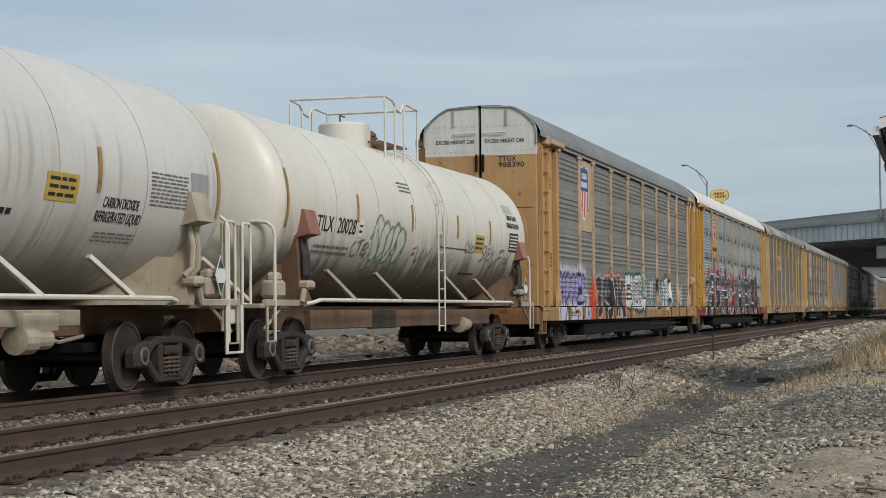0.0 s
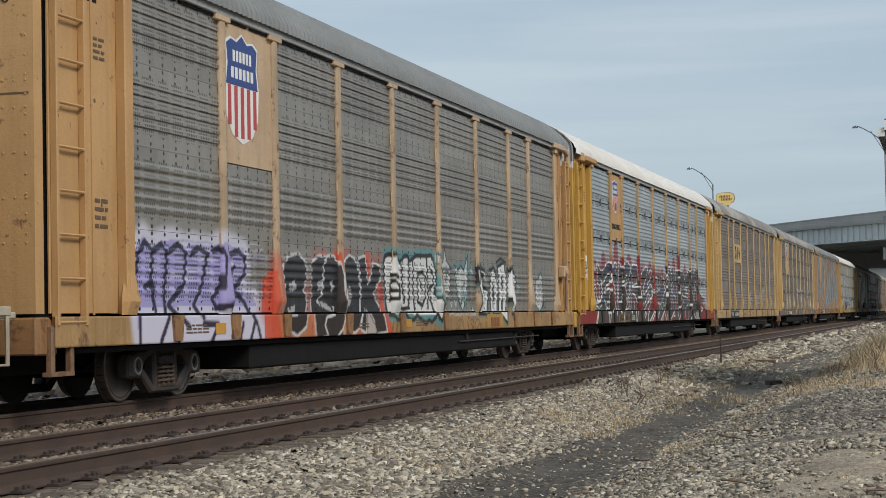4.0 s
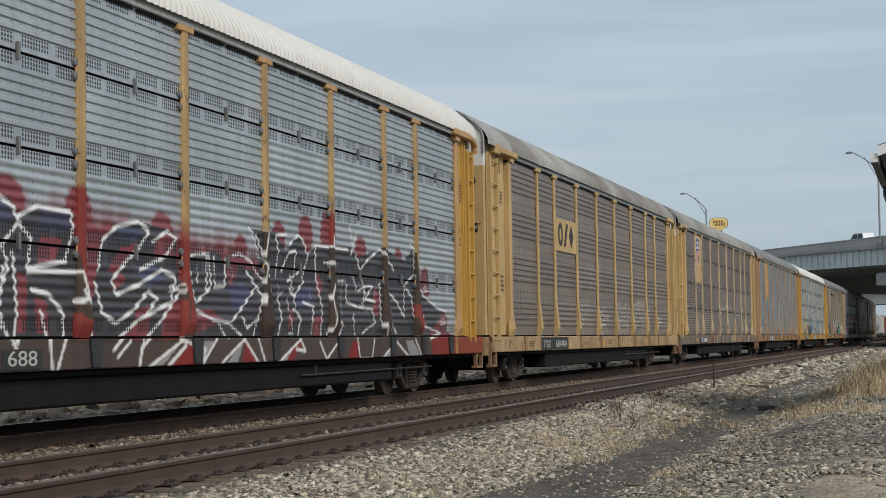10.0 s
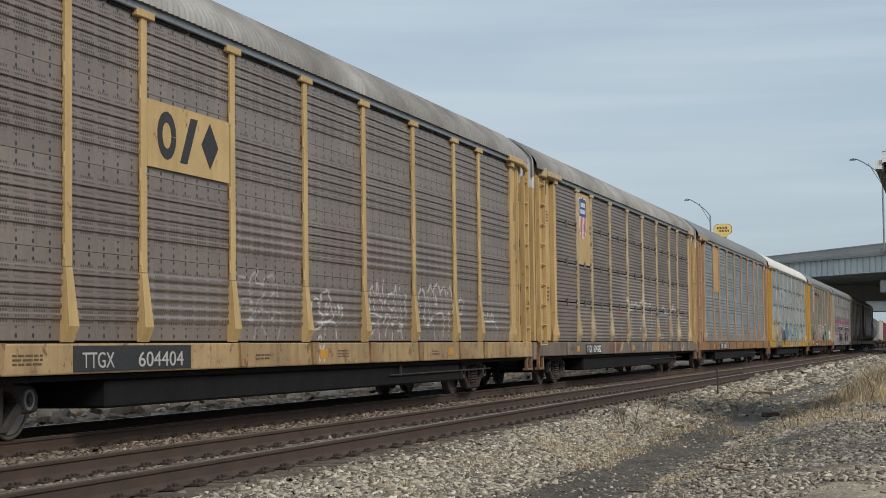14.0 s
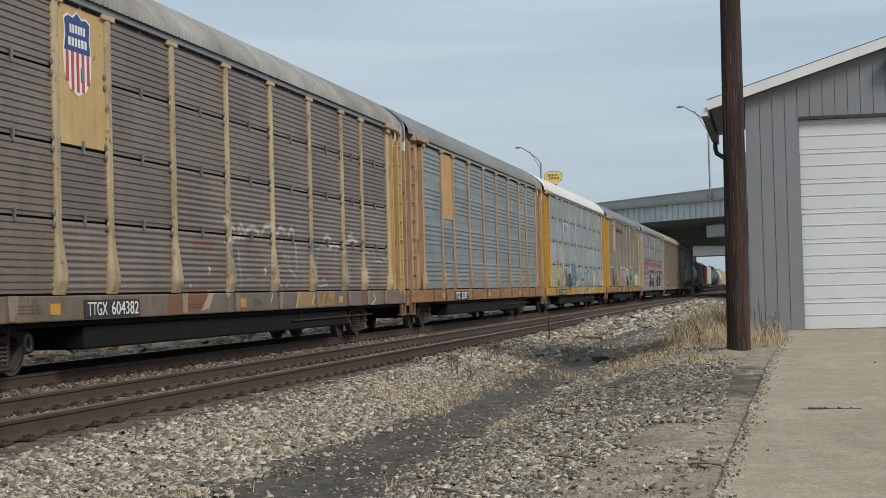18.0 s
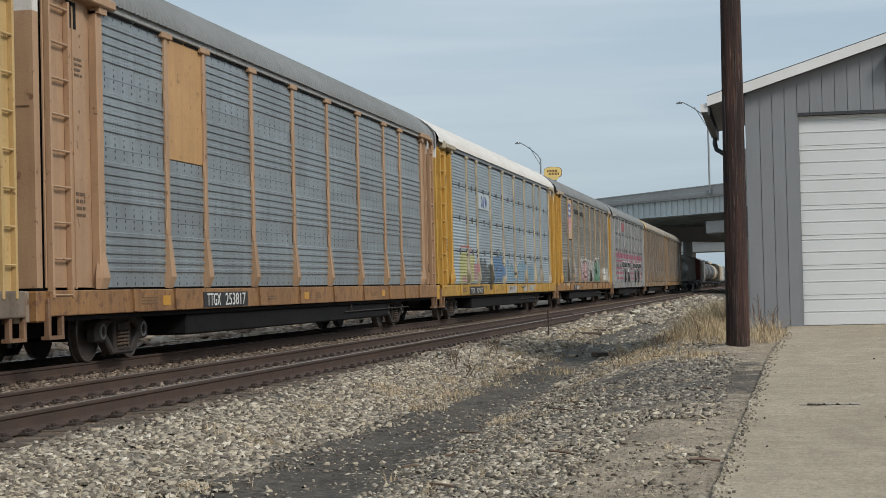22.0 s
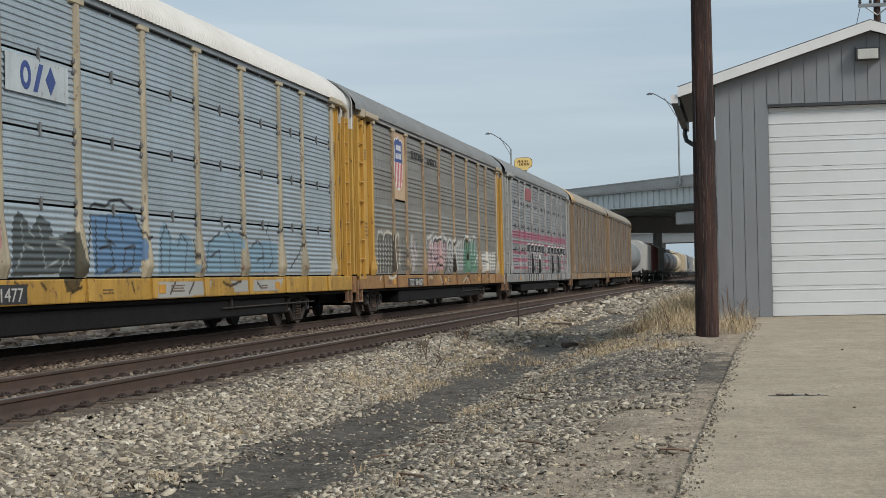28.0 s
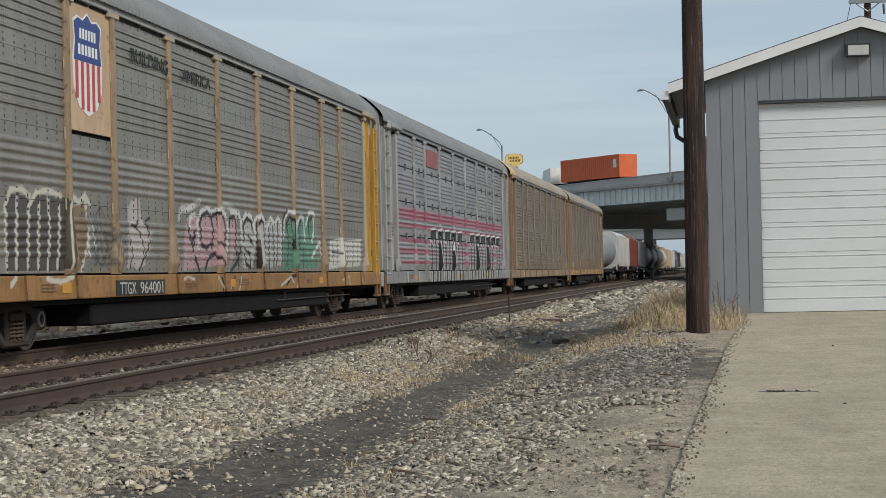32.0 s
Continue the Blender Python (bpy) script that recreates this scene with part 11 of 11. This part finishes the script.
def dry_weed(x, y, h, n, seed, lean=0.0):
    rng = random.Random(seed)
    w = thing("dry_weed", (x, y, float(ground_z(x, y)) - 0.03), "leafless brown weed stalks standing in the gravel", "weed", "dry weeds")
    for k in range(n):
        bx_, by_ = rng.uniform(-.12, .12), rng.uniform(-.12, .12)
        pts = [(bx_, by_, 0)]
        top = h * rng.uniform(0.55, 1.05)
        dx, dy = rng.uniform(-.12, .12) + lean, rng.uniform(-.1, .1)
        for q in (0.3, 0.6, 1.0):
            pts.append((bx_ + dx * q + rng.uniform(-.012, .012), by_ + dy * q, top * q))
        m = Mesh().tube(pts, 0.006, 5)
        for j in range(5):
            q = rng.uniform(0.35, 0.95)
            p0 = Vector(pts[1]).lerp(Vector(pts[3]), q)
            m.tube([tuple(p0), (p0.x + rng.uniform(-.1, .1), p0.y + rng.uniform(-.08, .08), p0.z + rng.uniform(.04, .13))], 0.003, 4)
        part("stalk", m, M_STEM, w)
    return w


for i, (x, y, h, n) in enumerate(((-5.0, 28.0, 0.48, 5), (-5.05, 31.6, 0.42, 4), (-4.85, 27.3, 0.3, 3), (-5.3, 33.5, 0.3, 3), (-1.9, 30.2, 0.35, 4), (-0.12, 27.6, 0.75, 3), (-0.05, 28.6, 0.5, 3), (-1.2, 28.4, 0.45, 3), (-2.2, 26.0, 0.3, 3))):
    dry_weed(x, y, h, n, i + 20)


def marker_rod():
    r = thing("marker_rod", (-5.2, 41.2, -0.4), "thin dark rod standing upright in the ballast", "rod")
    part("rod", Mesh().tube([(0, 0, 0), (0.005, 0, 0.4), (0, 0, 0.82)], 0.02, 8), M_RAIL, r)
    return r


marker_rod()


def litter():
    """Twigs, scraps of timber and chips lying about."""
    rng = random.Random(9)
    for k in range(26):
        x, y = rng.uniform(-3.2, -0.5), rng.uniform(10.5, 30)
        n = rng.uniform(0.12, 0.4)
        z = float(ground_z(x, y)) + 0.02
        t = thing("twig", pose(x, y, z, 0, rng.uniform(-6, 6), rng.uniform(-40, 220)), "grey-brown twig lying on the gravel", "twig", "twigs")
        part("twig_stem", shared(f"twig:{k % 5}", lambda: Mesh().tube([(-n / 2, 0, 0), (-n * 0.1, 0.012, 0.006), (n / 2, -0.006, 0)], 0.009, 5)), M_STEM, t)
    for k, (x, y, n, a) in enumerate(((-4.6, 44.5, 0.7, 8), (-4.5, 47.5, 0.5, 25), (-3.3, 34, 0.5, 70))):
        t = thing("timber_scrap", pose(x, y, float(ground_z(x, y)) + 0.05, 0, 2, a), "dark weathered scrap of tie timber", "timber scrap", "timber scraps")
        part("board", Mesh().box(-n / 2, n / 2, -0.07, 0.07, -0.05, 0.05, 0.015), M_TIE, t)
    for k in range(36):
        x, y = (rng.gauss(0.42, 0.09), 16.75 + rng.gauss(0, 0.03)) if k < 26 else (rng.uniform(-0.2, 3.0), rng.uniform(11, 28))
        s = rng.uniform(0.008, 0.02)
        t = thing("concrete_chip", pose(x, y, float(slab_z(y)) + s * 0.3, rng.uniform(0, 60), rng.uniform(0, 60), rng.uniform(0, 180)), "small loose chip lying on the concrete", "stone", "chips on the drive")
        part("chip", shared(f"chip:{k % 4}", lambda: Mesh().box(-s, s, -s * 0.8, s * 0.8, -s * 0.4, s * 0.4, s * 0.2)), M_TIE if k % 3 else M_BCONC, t)
    c = thing("surface_crack", (0.43, 16.75, float(slab_z(16.75)) + 0.002), "dark ragged crack in the concrete drive", "crack")
    pts = [(-0.2 + 0.05 * q, 0.02 * math.sin(q * 2.1)) for q in range(12)]
    part("crack", Mesh().prism([(x, y - 0.018 - 0.008 * (i % 3)) for i, (x, y) in enumerate(pts)] + [(x, y + 0.012 + 0.01 * (i % 2)) for i, (x, y) in reversed(list(enumerate(pts)))], "z", 0, 0.002), M_GUTTER, c)


litter()


def edge_gravel():
    """Fine gravel spilled over the crumbled edge of the drive."""
    rng = np.random.RandomState(31)
    n = 900
    y = 9.5 + 19.5 * rng.uniform(0, 1, n) ** 1.3
    edge = np.interp(y, [4, 11.13, 23.4, 29.8, 31], [-0.60, -0.40, -0.06, 0.24, 0.26])
    x = edge + np.abs(rng.randn(n)) * 0.06
    s = rng.uniform(0.004, 0.013, n)
    box = np.array([(-1, -1, -1), (1, -1, -1), (1, 1, -1), (-1, 1, -1), (-1, -1, 1), (1, -1, 1), (1, 1, 1), (-1, 1, 1)], float)
    V = box[None] * rng.uniform(0.4, 1.1, (n, 8, 3)) * s[:, None, None]
    V += np.stack([x, y, slab_z(y) + s * 0.4], 1)[:, None]
    faces = [(0, 3, 2, 1), (4, 5, 6, 7), (0, 1, 5, 4), (1, 2, 6, 5), (2, 3, 7, 6), (3, 0, 4, 7)]
    me = bpy.data.meshes.new("edge_gravel")
    me.from_pydata(V.reshape(-1, 3).tolist(), [], [tuple(8 * k + i for i in f) for k in range(n) for f in faces])
    ob = part("edge_gravel", me, bpy.data.materials["ballast_stone"], kind="stuff")
    tagged(ob, "fine gravel scattered along the edge of the drive", "gravel")


edge_gravel()


# ---------------------------------------------------------------- what moves
def motions():
    """The whole train rolls towards the viewer's left; its wheels turn with it."""
    secs = list(range(33))
    for car, u in CARS:
        walk(car, [(t, pose(TRACK_FAR, u - RAN[t], 0)) for t in secs])
    for v, x, speed in TRAFFIC:
        walk(v, [(t, B_AT @ Matrix.Translation((x - speed * t, 3.0, DECK))) for t in secs])
    fine = np.arange(0, 32.01, 0.1)
    run = np.interp(fine, secs, RAN)
    for w, y in WHEELS[:52]:
        walk(w, [(float(t), pose(0, y, WHEEL_R, math.degrees(s / WHEEL_R), 0, 0)) for t, s in zip(fine, run)])


motions()
